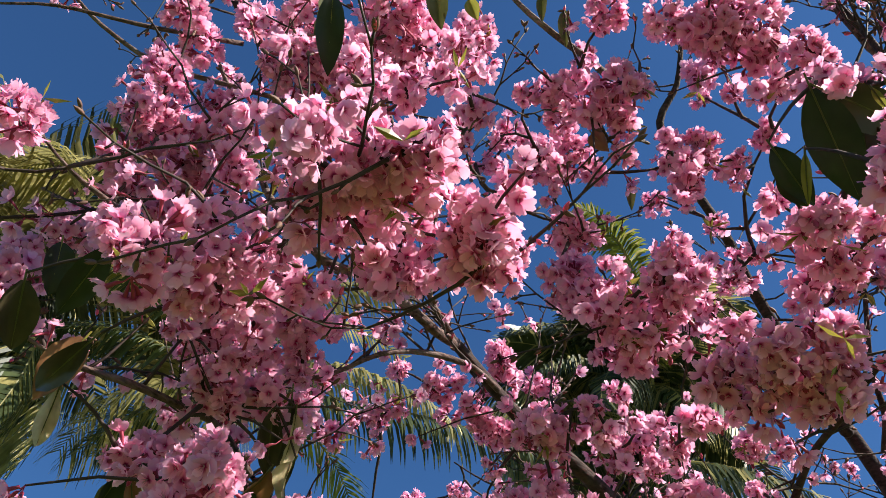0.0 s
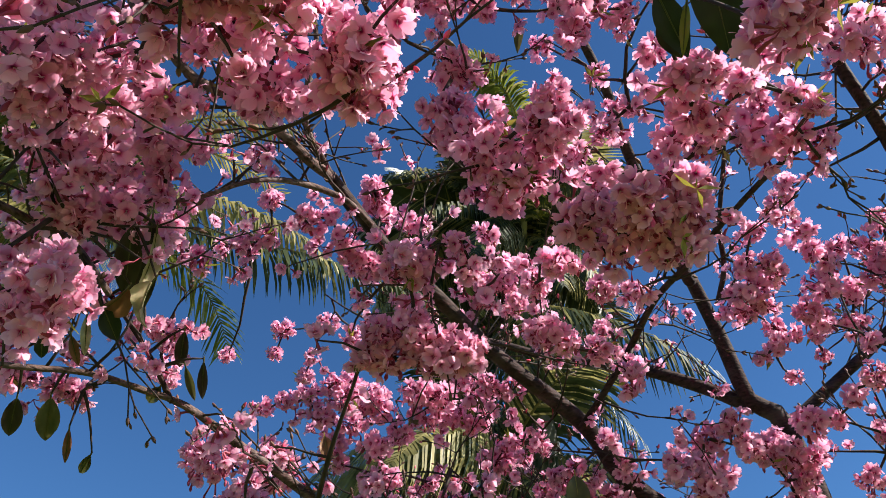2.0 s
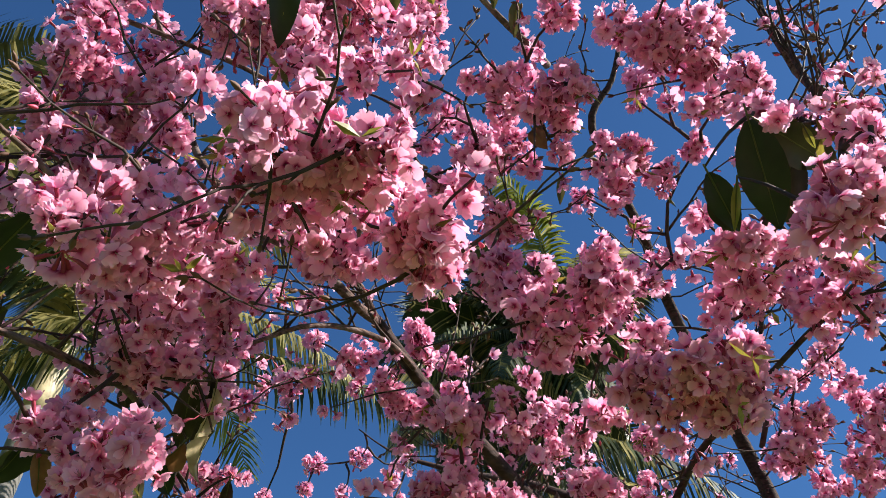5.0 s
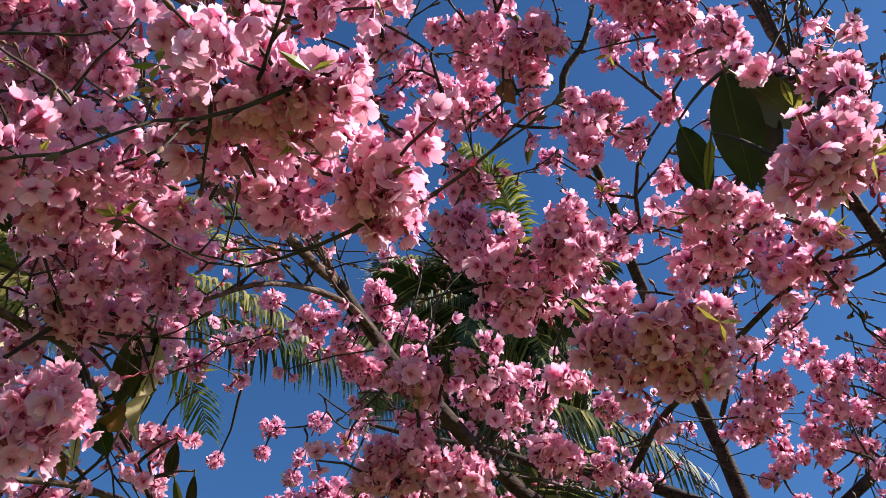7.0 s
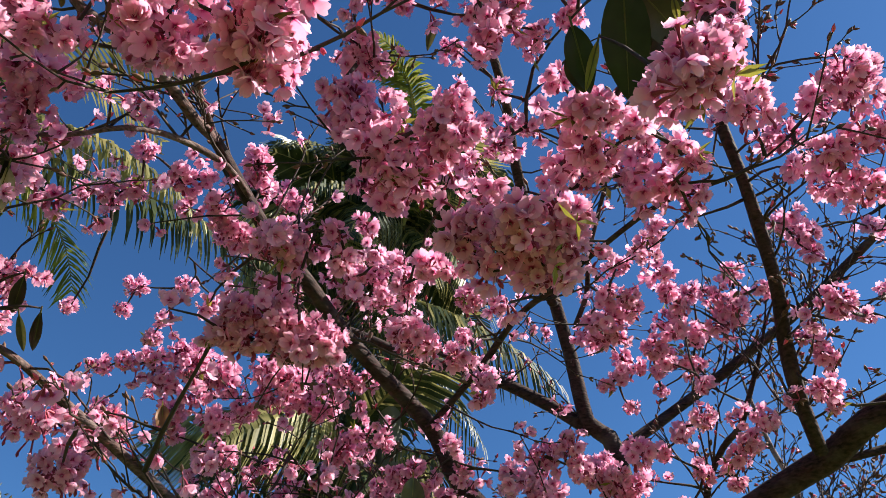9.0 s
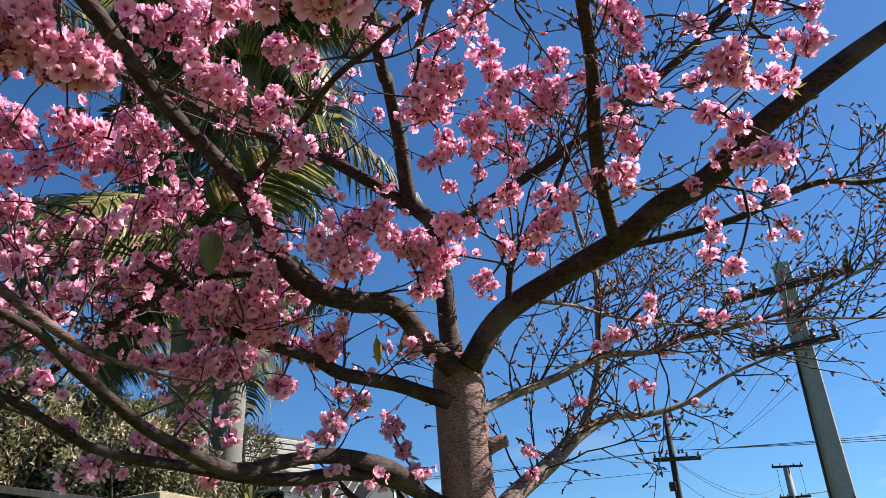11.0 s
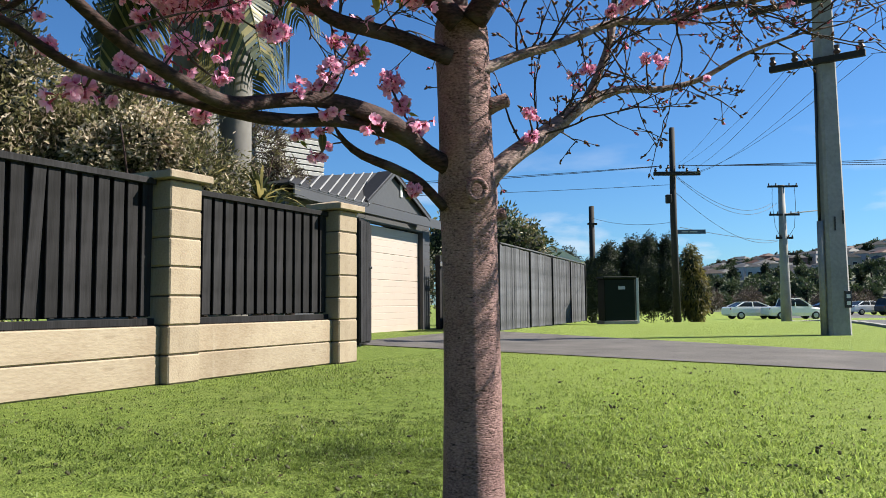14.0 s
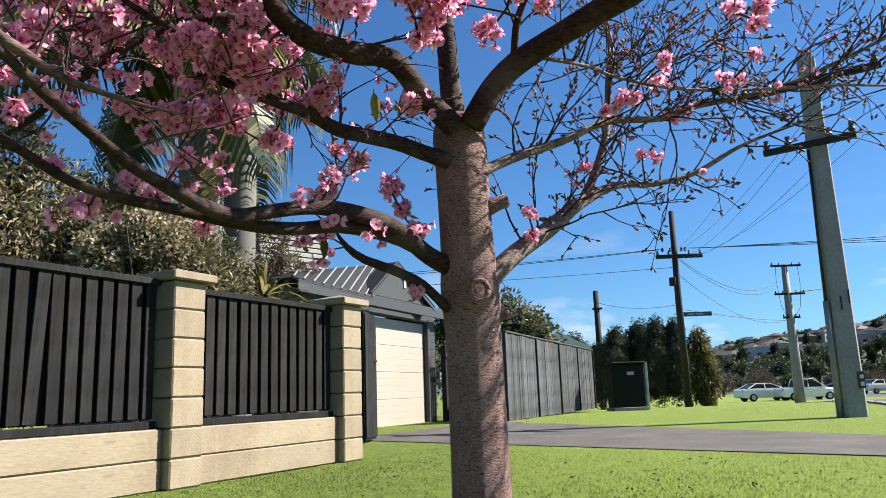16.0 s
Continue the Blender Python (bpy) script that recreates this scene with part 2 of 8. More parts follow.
BLADE_LONG = make_leaf("long_grass_blade", ((0.08, 0.15, 0.018), (0.20, 0.29, 0.045)), 0.35, 0.4, 4.0, 0.3)
CLOD = plain("soil_clod", (0.05, 0.050, 0.022), 0.95, grain=120)
LITTER = make_leaf("fallen_leaf", ((0.025, 0.022, 0.010), (0.10, 0.07, 0.03)), 0.1, 0.8)
ASPHALT = make_asphalt("road_asphalt", (0.055, 0.055, 0.058), (0.10, 0.10, 0.10))
DRIVE = make_asphalt("driveway_asphalt", (0.045, 0.041, 0.038), (0.135, 0.123, 0.112))
KERB = plain("kerb_concrete", (0.24, 0.23, 0.215), 0.85, grain=30)
BLOCK = make_block()
MORTAR = plain("mortar", (0.05, 0.038, 0.026), 0.95, grain=80)
BLACKWOOD = plain("black_stained_timber", (0.015, 0.0145, 0.016), 0.8, grain=55, amount=0.42, bump=0.4, vary=0.35, spec=0.2, stretch=(1, 1, 0.06))
BLACKGAP = plain("black_backing", (0.006, 0.006, 0.007), 0.9, grain=20)
DARKFENCE = plain("dark_stained_paling", (0.062, 0.064, 0.074), 0.8, grain=40, amount=0.42, bump=0.4, vary=0.5, stretch=(1, 1, 0.05))
CREAM = plain("cream_door_paint", (0.38, 0.325, 0.28), 0.5, grain=6, amount=0.03, bump=0.05)
GREYBOARD = plain("grey_weatherboard", (0.052, 0.054, 0.060), 0.55, grain=14, amount=0.1, vary=0.06)
GREYTRIM = plain("grey_trim", (0.048, 0.049, 0.054), 0.5, grain=14, amount=0.08)
ROOFMETAL = plain("dark_roof_metal", (0.018, 0.019, 0.022), 0.65, 0.0, grain=10, spec=0.2)
# sun catching the roof seams, put into a paler colour than the sheet
ROOFRIB_SUNLIT = plain("roof_rib_sunlit", (0.24, 0.24, 0.24), 0.5, 0.0, grain=10)
WHITE = plain("white_paint", (0.55, 0.54, 0.52), 0.5, grain=10, amount=0.05, bump=0.05)
CONCRETE = plain("pole_concrete", (0.24, 0.24, 0.235), 0.8, grain=18, amount=0.14, bump=0.25)
POLEWOOD = plain("pole_timber", (0.020, 0.018, 0.017), 0.85, grain=14, amount=0.3)
STEEL = plain("galvanised_steel", (0.35, 0.36, 0.37), 0.45, 0.7, grain=30)
BLACKPLASTIC = plain("black_plastic", (0.015, 0.015, 0.016), 0.4, grain=30)
PORCELAIN = plain("insulator", (0.06, 0.03, 0.025), 0.6, grain=30)
SIGNBLUE = plain("sign_dark_blue", (0.035, 0.06, 0.10), 0.4, grain=20)
CABINET = plain("green_cabinet_paint", (0.003, 0.008, 0.005), 0.65, grain=12, spec=0.15)
CARWHITE = plain("white_car_paint", (0.75, 0.74, 0.72), 0.2, grain=3, amount=0.02, bump=0.0, spec=0.6)
CARBLACK = plain("black_trim", (0.02, 0.02, 0.02), 0.5, grain=20)
RUBBER = plain("tyre_rubber", (0.018, 0.018, 0.018), 0.85, grain=40)
RIM = plain("alloy_rim", (0.45, 0.45, 0.46), 0.3, 0.8, grain=30)
GLASS = make_glass()
LAMPRED = plain("tail_lamp", (0.35, 0.01, 0.01), 0.2, grain=30)
LAMPCLEAR = plain("head_lamp", (0.7, 0.7, 0.72), 0.1, grain=30)
HOUSEWALLS = [plain("house_wall_%s" % n, c, 0.7, grain=4, amount=0.06) for n, c in (("white", (0.46, 0.45, 0.43)), ("cream", (0.38, 0.33, 0.26)), ("brick", (0.22, 0.12, 0.09)), ("grey", (0.24, 0.25, 0.26)))]
HOUSEROOFS = [plain("house_roof_%s" % n, c, 0.7, grain=4, amount=0.12) for n, c in (("tile", (0.10, 0.050, 0.040)), ("slate", (0.030, 0.030, 0.034)), ("grey", (0.055, 0.056, 0.060)), ("brown", (0.045, 0.034, 0.030)))]
HILLGROUND = plain("hill_grass", (0.042, 0.052, 0.026), 0.9, grain=0.06, amount=0.35)


# ---------------------------------------------------------------- mesh building
class Geo:
    """Collects vertices and faces."""

    def __init__(self):
        self.v, self.f, self.a = [], [], []

    def add(self, verts, faces, reach=None):
        n = len(self.v)
        self.v += [tuple(p) for p in verts]
        self.f += [tuple(i + n for i in q) for q in faces]
        if reach is not None:
            self.a += list(reach)
        return self

    def box(self, size, m=None, chamfer=0.0):
        """A box round the origin of the given size, with its edges cut, laid by m."""
        x, y, z = (s / 2 for s in size)
        c = min(chamfer, x * 0.9, y * 0.9, z * 0.9)
        m = m or Matrix()
        if c <= 0:
            vs = [Vector((sx * x, sy * y, sz * z)) for sx in (-1, 1) for sy in (-1, 1) for sz in (-1, 1)]
            fs = [(0, 1, 3, 2), (4, 6, 7, 5), (0, 4, 5, 1), (2, 3, 7, 6), (0, 2, 6, 4), (1, 5, 7, 3)]
            return self.add([m @ v for v in vs], fs)
        bm = bmesh.new()
        bmesh.ops.create_cube(bm, size=1.0, matrix=Matrix.Diagonal((size[0], size[1], size[2], 1)))
        bmesh.ops.bevel(bm, geom=list(bm.edges), offset=c, segments=1, affect="EDGES", profile=0.5)
        bm.verts.index_update()
        self.add([m @ v.co for v in bm.verts], [[v.index for v in q.verts] for q in bm.faces])
        bm.free()
        return self

    def tube(self, pts, radii, sides=8, rough=0.0, seed=0, cap=True):
        """A tube along points, its radius varied a little."""
        pts = [Vector(p) for p in pts]
        n0 = len(self.v)
        ref = Vector((0.31, 0.17, 0.93))
        side = None
        for i, p in enumerate(pts):
            d = (pts[min(i + 1, len(pts) - 1)] - pts[max(i - 1, 0)]).normalized()
            if side is None:
                side = d.cross(ref if abs(d.dot(ref)) < 0.9 else Vector((1, 0, 0))).normalized()
            side = (side - d * side.dot(d)).normalized()
            other = d.cross(side)
            for k in range(sides):
                a = 2 * math.pi * k / sides
                way = side * math.cos(a) + other * math.sin(a)
                r = radii[i]
                if rough:
                    q = p * (0.35 / max(radii[0], 0.004)) * 0.2 + way * 0.9 + Vector((seed * 3.1, 0, 0))
                    r *= 1 + rough * noise.noise(q) + rough * 0.5 * noise.noise(q * 2.7)
                self.v.append(tuple(p + way * r))
        for i in range(len(pts) - 1):
            for k in range(sides):
                a, b = n0 + i * sides + k, n0 + i * sides + (k + 1) % sides
                self.f.append((a, b, b + sides, a + sides))
        if cap:
            self.f.append(tuple(n0 + k for k in reversed(range(sides))))
            e = n0 + (len(pts) - 1) * sides
            self.f.append(tuple(e + k for k in range(sides)))
        return self

    def mesh(self, name, mat, smooth=False):
        me = bpy.data.meshes.new(name)
        me.from_pydata(self.v, [], self.f)
        for m in mat if isinstance(mat, (list, tuple)) else [mat]:
            me.materials.append(m)
        if smooth:
            me.polygons.foreach_set("use_smooth", [True] * len(me.polygons))
        if self.a:
            at = me.attributes.new("reach", "FLOAT", "POINT")
            at.data.foreach_set("value", self.a)
        me.update()
        return me


def part(name, geo, mat, parent=None, label="", smooth=False, m=None, kind=""):
    """Links a mesh as one object, under a thing or a part."""
    me = geo if isinstance(geo, bpy.types.Mesh) else geo.mesh(name, mat, smooth)
    ob = new(name, me)
    if parent is not None:
        ob.parent = parent
    if m is not None:
        ob.matrix_basis = m
    return tagged(ob, label=label, kind=kind)


def thing(name, label, category, m=None, group="", kind=""):
    ob = new(name)
    ob.empty_display_size = 0.1
    if m is not None:
        ob.matrix_basis = m
    return tagged(ob, label, category, group, kind)


def spline(pts, step):
    """Catmull-Rom through rows of x, y, z, r."""
    pts = [np.array(p, float) for p in pts]
    q = [2 * pts[0] - pts[1], *pts, 2 * pts[-1] - pts[-2]]
    out = []
    for i in range(1, len(q) - 2):
        a, b, c, d = q[i - 1 : i + 3]
        n = max(2, int(np.linalg.norm(c[:3] - b[:3]) / step))
        for k in range(n):
            t = k / n
            out.append(0.5 * (2 * b + (c - a) * t + (2 * a - 5 * b + 4 * c - d) * t * t + (3 * b - a - 3 * c + d) * t**3))
    out.append(pts[-1])
    return out


def turn_to(way, spin=0.0):
    """A turn that lays the z axis along way."""
    return Vector(way).to_track_quat("Z", "Y").to_matrix().to_4x4() @ Matrix.Rotation(spin, 4, "Z")


# ---------------------------------------------------------------- ground
AHEAD, RIGHT = Vector((0.578, 0.816, 0)), Vector((0.816, -0.578, 0))


def ground_z(x, y):
    f = (x - 0.2) * 0.578 + (y - 0.1) * 0.816
    s = min(1, max(0, (f - 14) / 50))
    dip = 0.055 * math.exp(-((x - 1.3) ** 2 + (y - 1.5) ** 2) / 3.4)
    return -0.95 * s * s * (3 - 2 * s) - dip


def ground_sheet():
    g = Geo()
    radii = [0, 0.5, 1, 1.5, 2, 2.6, 3.3, 4.2, 5, 5.8, 6.6, 7.5, 8.5, 10, 12, 16, 20, 26, 34, 44, 58, 80, 120, 200, 400, 900, 2500]
    n = 64
    for r in radii:
        for k in range(n):
            x, y = 1 + r * math.cos(2 * math.pi * k / n), 2 + r * math.sin(2 * math.pi * k / n)
            bump = (0.012 if x < 4.4 else 0.003) * noise.noise(Vector((x * 0.6, y * 0.6, 0))) if r < 30 else 0
            g.v.append((x, y, ground_z(x, y) + bump))
    for i in range(len(radii) - 1):
        for k in range(n):
            a, b = i * n + k, i * n + (k + 1) % n
            g.f.append((a, b, b + n, a + n))
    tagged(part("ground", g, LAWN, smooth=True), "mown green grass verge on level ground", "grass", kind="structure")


def strip(corners, lift, across, along):
    """A sheet over four corners that follows the ground."""
    g = Geo()
    a, b, c, d = (Vector(p) for p in corners)
    for i in range(along + 1):
        for j in range(across + 1):
            p = a.lerp(b, i / along).lerp(d.lerp(c, i / along), j / across)
            g.v.append((p.x, p.y, ground_z(p.x, p.y) + lift))
    for i in range(along):
        for j in range(across):
            q = i * (across + 1) + j
            g.f.append((q, q + across + 1, q + across + 2, q + 1))
    return g


ground_sheet()
tagged(part("driveway", strip([(5.0, 9.6), (6.35, 1.6), (8.05, 2.7), (9.6, 12.4)], 0.009, 6, 40), DRIVE), "worn grey asphalt driveway crossing the verge", "driveway", kind="structure")
# road beyond the kerb, parallel to the fence
UD, UN = Vector((0.84, 0.543)), Vector((0.543, -0.84))


def road_corner(s, o):
    p = UD * s + UN * o
    return (p.x, p.y)


tagged(part("road", strip([road_corner(-40, 2.55), road_corner(160, 2.55), road_corner(160, 11.5), road_corner(-40, 11.5)], 0.03, 8, 100), ASPHALT), "dark grey asphalt street", "road", kind="structure")
kg = Geo()
for i in range(100):
    s0, s1 = -40 + i * 2, -38.02 + i * 2
    p, q = UD * s0 + UN * 2.47, UD * s1 + UN * 2.47
    mid = (p + q) / 2
    kg.box((1.99, 0.14, 0.2), Matrix.Translation((mid.x, mid.y, ground_z(mid.x, mid.y) - 0.05)) @ Matrix.Rotation(math.atan2(0.543, 0.84), 4, "Z"))
tagged(part("kerb", kg, KERB), "pale concrete kerb along the street", "kerb", kind="structure")


# ---------------------------------------------------------------- cherry tree
cherry = thing("cherry_tree", "young flowering cherry tree in full pink bloom on the verge", "tree", pose(1.32, 1.59, 0))
BASE = Vector((1.32, 1.59, 0))
rng = random.Random(7)
SAMPLES = []  # points along the wood, from which twigs start


def local(p):
    return (p[0] - BASE.x, p[1] - BASE.y, p[2] - BASE.z)


def limb(name, pts, sides=10):
    if pts[-1][3] > 0.003 and name != "main_limb_left":  # a tapering end
        a, b = Vector(pts[-2][:3]), Vector(pts[-1][:3])
        way, r = (b - a).normalized(), pts[-1][3]
        for k in (1, 2):
            way = (way + Vector((0, 0, 0.25))).normalized()
            b = b + way * r * 12
            pts = pts + [(b.x, b.y, b.z, r * (0.5 if k == 1 else 0.12))]
    s = spline(pts, 0.025)
    g = Geo().tube([local(p) for p in s], [max(p[3] * 0.76, 0.002) for p in s], sides, 0.2, len(SAMPLES) * 0.01)
    # limbs that catch the sun get a bark with sunlight in its colour
    part(name, g, SUNLIT_UPPER_BARK if name in ("upper_limb_left", "upper_branch_left", "slender_branch_left", "outer_branch_left", "near_branch_left", "sky_branch_right", "sky_branch_centre", "leafy_branch", "leafy_spray", "sky_twig_left", "sky_twig_upright") else SUNLIT_PALE_BARK if name in ("low_limb_right", "pale_upright_right", "mid_limb_right", "thin_branch_right") else BARK, cherry, smooth=True)
    for p in s[2:]:
        SAMPLES.append((p[0], p[1], p[2], p[3]))


def trunk():
    rows = [(1.323, 1.594, -0.14, 0.10), (1.323, 1.594, -0.03, 0.084), (1.322, 1.594, 0.1, 0.072), (1.322, 1.595, 0.42, 0.068), (1.315, 1.59, 0.70, 0.068), (1.305, 1.58, 0.80, 0.072),
            (1.29, 1.565, 0.92, 0.064), (1.277, 1.557, 1.12, 0.063), (1.272, 1.558, 1.20, 0.062), (1.27, 1.558, 1.24, 0.05)]
    s = spline(rows, 0.02)
    g = Geo().tube([local(p) for p in s], [p[3] for p in s], 28, 0.10, 3)
    t = part("trunk", g, TRUNK, cherry, "brown bark with horizontal ridges, sunlit on one side", smooth=True)
    # sawn-off stubs and a healed knot
    for p, way, r, h in (((1.32, 1.53, 1.005), (0.85, -0.5, 0.35), 0.017, 0.06), ((1.345, 1.57, 0.74), (0.8, -0.55, 0.2), 0.015, 0.055)):
        w = Vector(way).normalized()
        q = [Vector(local(p)) + w * h * k for k in (0, 0.4, 0.75, 1.0)]
        sg = Geo().tube(q, [r * 1.5, r * 1.15, r, r * 1.05], 12, 0.1, 5)
        st = part("stub", sg, TRUNK, cherry, smooth=True)
        face = Geo().tube([q[-1] + w * 0.0005, q[-1] + w * 0.003], [r * 0.9, r * 0.8], 12)
        part("cut_face", face, CUTWOOD, st, "dark weathered cut")
    k = Vector(local((1.272, 1.501, 0.795)))
    w = Vector((-0.45, -0.9, 0.05)).normalized()
    kn = Geo()
    m = Matrix.Translation(k) @ turn_to(w)
    ring = [(m @ Vector((0.020 * math.cos(a), 0.024 * math.sin(a), 0.006))) for a in [2 * math.pi * i / 16 for i in range(17)]]
    kn.tube(ring, [0.007] * 17, 8, 0.2, 2)
    part("knot", kn, TRUNK, cherry, smooth=True)
    return t


trunk()
limb("main_limb_left", [(1.227, 1.507, 1.190, 0.036), (1.151, 1.529, 1.263, 0.034), (1.060, 1.525, 1.337, 0.033), (0.938, 1.502, 1.319, 0.033), (0.816, 1.487, 1.324, 0.032), (0.720, 1.487, 1.399, 0.03), (0.638, 1.467, 1.513, 0.029), (0.520, 1.437, 1.589, 0.028), (0.512, 1.406, 1.564, 0.025), (0.383, 1.340, 1.617, 0.023), (0.258, 1.239, 1.660, 0.021), (0.158, 1.160, 1.683, 0.018), (0.013, 0.994, 1.726, 0.014)])
limb("upper_limb_left", [(0.013, 0.994, 1.726, 0.014), (-0.026, 0.940, 1.698, 0.013), (-0.082, 0.893, 1.714, 0.012), (-0.155, 0.844, 1.726, 0.0115), (-0.224, 0.814, 1.728, 0.011), (-0.276, 0.778, 1.760, 0.01), (-0.339, 0.760, 1.834, 0.009), (-0.384, 0.749, 1.927, 0.007), (-0.447, 0.711, 2.052, 0.005)])
limb("upper_branch_left", [(0.013, 0.994, 1.726, 0.01), (-0.018, 0.934, 1.731, 0.009), (-0.041, 0.905, 1.758, 0.008), (-0.044, 0.820, 1.803, 0.007), (-0.043, 0.765, 1.867, 0.006), (-0.121, 0.710, 1.994, 0.005), (-0.158, 0.676, 2.124, 0.004)])
limb("slender_branch_left", [(0.099, 1.076, 1.690, 0.008), (0.047, 1.023, 1.695, 0.008), (-0.042, 0.967, 1.671, 0.0075), (-0.120, 0.935, 1.629, 0.006), (-0.199, 0.942, 1.583, 0.005), (-0.291, 0.959, 1.572, 0.004)])
limb("right_limb", [(1.255, 1.485, 1.193, 0.042), (1.303, 1.423, 1.302, 0.042), (1.365, 1.348, 1.365, 0.041), (1.435, 1.195, 1.419, 0.04), (1.464, 1.110, 1.441, 0.04), (1.454, 0.986, 1.463, 0.037), (1.506, 0.874, 1.498, 0.036), (1.537, 0.725, 1.577, 0.034), (1.603, 0.568, 1.656, 0.03), (1.665, 0.429, 1.720, 0.024), (1.724, 0.308, 1.780, 0.016), (1.779, 0.198, 1.847, 0.009)])
limb("right_upright", [(1.402, 1.084, 1.426, 0.022), (1.303, 1.013, 1.494, 0.021), (1.222, 0.940, 1.564, 0.02), (1.141, 0.854, 1.632, 0.019), (1.062, 0.785, 1.718, 0.018), (1.002, 0.737, 1.774, 0.017), (0.930, 0.687, 1.847, 0.015), (0.906, 0.667, 1.869, 0.012), (0.880, 0.644, 1.805, 0.01), (0.807, 0.560, 1.972, 0.009), (0.774, 0.516, 2.075, 0.008), (0.741, 0.483, 2.165, 0.007)])
limb("right_lower_limb", [(1.476, 1.166, 1.440, 0.014), (1.635, 1.076, 1.478, 0.013), (1.793, 0.985, 1.531, 0.0125), (1.879, 0.892, 1.578, 0.012), (1.956, 0.827, 1.605, 0.011), (2.088, 0.782, 1.618, 0.01), (2.226, 0.685, 1.645, 0.008)])
limb("central_limb", [(1.266, 1.559, 1.217, 0.042), (1.262, 1.572, 1.338, 0.036), (1.250, 1.573, 1.500, 0.034), (1.212, 1.565, 1.640, 0.032), (1.149, 1.566, 1.675, 0.028), (1.075, 1.502, 1.833, 0.026), (0.993, 1.427, 1.952, 0.023), (0.974, 1.408, 1.928, 0.021), (0.856, 1.289, 2.052, 0.019), (0.744, 1.167, 2.175, 0.018), (0.661, 1.048, 2.220, 0.016), (0.504, 0.878, 2.387, 0.014), (0.541, 0.782, 2.481, 0.01), (0.552, 0.700, 2.569, 0.008)])
limb("central_fork_left", [(1.161, 1.569, 1.656, 0.024), (1.060, 1.621, 1.741, 0.023), (0.938, 1.670, 1.813, 0.022), (0.827, 1.702, 1.845, 0.021), (0.685, 1.738, 1.876, 0.018), (0.521, 1.755, 1.924, 0.015), (0.352, 1.774, 1.948, 0.011), (0.188, 1.774, 1.975, 0.007)])
limb("central_fork_right", [(1.215, 1.568, 1.594, 0.02), (1.367, 1.520, 1.702, 0.02), (1.514, 1.365, 1.821, 0.019), (1.603, 1.182, 1.902, 0.018), (1.666, 0.986, 1.986, 0.016), (1.712, 0.752, 2.076, 0.013), (1.771, 0.596, 2.159, 0.01), (1.732, 0.872, 2.117, 0.007)])
limb("crossing_branch", [(0.625, 1.453, 1.503, 0.01), (0.660, 1.278, 1.554, 0.0095), (0.672, 1.102, 1.595, 0.009), (0.690, 0.975, 1.592, 0.008), (0.716, 0.873, 1.610, 0.007), (0.774, 0.748, 1.642, 0.006), (0.857, 0.643, 1.651, 0.005)])
limb("dark_upright_twig", [(1.021, 1.381, 1.847, 0.009), (1.001, 1.289, 1.879, 0.009), (0.955, 1.194, 1.927, 0.008), (0.939, 1.067, 2.044, 0.007), (0.919, 0.985, 2.115, 0.006), (0.999, 0.970, 1.999, 0.005), (1.052, 0.906, 2.076, 0.004)])
limb("right_inner_upright", [(1.322, 1.392, 1.330, 0.012), (1.294, 1.334, 1.419, 0.011), (1.294, 1.254, 1.490, 0.01), (1.278, 1.172, 1.502, 0.009), (1.283, 1.115, 1.569, 0.008), (1.294, 1.059, 1.656, 0.006)])
limb("mid_limb_left", [(1.228, 1.536, 1.114, 0.027), (1.166, 1.569, 1.139, 0.024), (1.093, 1.584, 1.158, 0.023), (0.963, 1.604, 1.169, 0.021), (0.890, 1.606, 1.196, 0.019), (0.794, 1.616, 1.217, 0.017), (0.688, 1.621, 1.242, 0.015), (0.618, 1.607, 1.273, 0.013), (0.570, 1.587, 1.321, 0.011), (0.528, 1.568, 1.319, 0.01)])
limb("dark_branch_left", [(0.814, 1.600, 1.389, 0.016), (0.693, 1.609, 1.382, 0.016), (0.578, 1.644, 1.343, 0.015), (0.481, 1.676, 1.275, 0.013), (0.395, 1.706, 1.181, 0.011), (0.334, 1.736, 1.115, 0.008)])
limb("low_limb_left", [(1.264, 1.578, 0.855, 0.033), (1.182, 1.580, 0.887, 0.03), (1.089, 1.557, 0.931, 0.028), (0.989, 1.540, 0.953, 0.025), (0.864, 1.512, 0.953, 0.021), (0.749, 1.480, 0.925, 0.02), (0.669, 1.450, 0.901, 0.02), (0.603, 1.418, 0.903, 0.019), (0.520, 1.383, 0.925, 0.016), (0.454, 1.352, 0.945, 0.015), (0.370, 1.303, 0.985, 0.014), (0.313, 1.270, 1.013, 0.013), (0.259, 1.232, 1.043, 0.011), (0.205, 1.208, 1.057, 0.009)])
limb("low_limb_fork", [(1.197, 1.578, 0.878, 0.018), (1.130, 1.574, 0.904, 0.02), (1.068, 1.572, 0.922, 0.02), (0.938, 1.550, 0.927, 0.019), (0.821, 1.531, 0.908, 0.018), (0.739, 1.511, 0.900, 0.017), (0.663, 1.496, 0.901, 0.016), (0.573, 1.490, 0.911, 0.015), (0.464, 1.462, 0.916, 0.014), (0.385, 1.443, 0.928, 0.012), (0.308, 1.413, 0.960, 0.011), (0.237, 1.389, 0.990, 0.009)])
limb("low_spur_left", [(1.239, 1.585, 0.759, 0.016), (1.175, 1.596, 0.818, 0.016), (1.105, 1.612, 0.850, 0.015), (1.037, 1.625, 0.872, 0.013), (0.988, 1.624, 0.899, 0.010), (0.955, 1.611, 0.930, 0.003)])
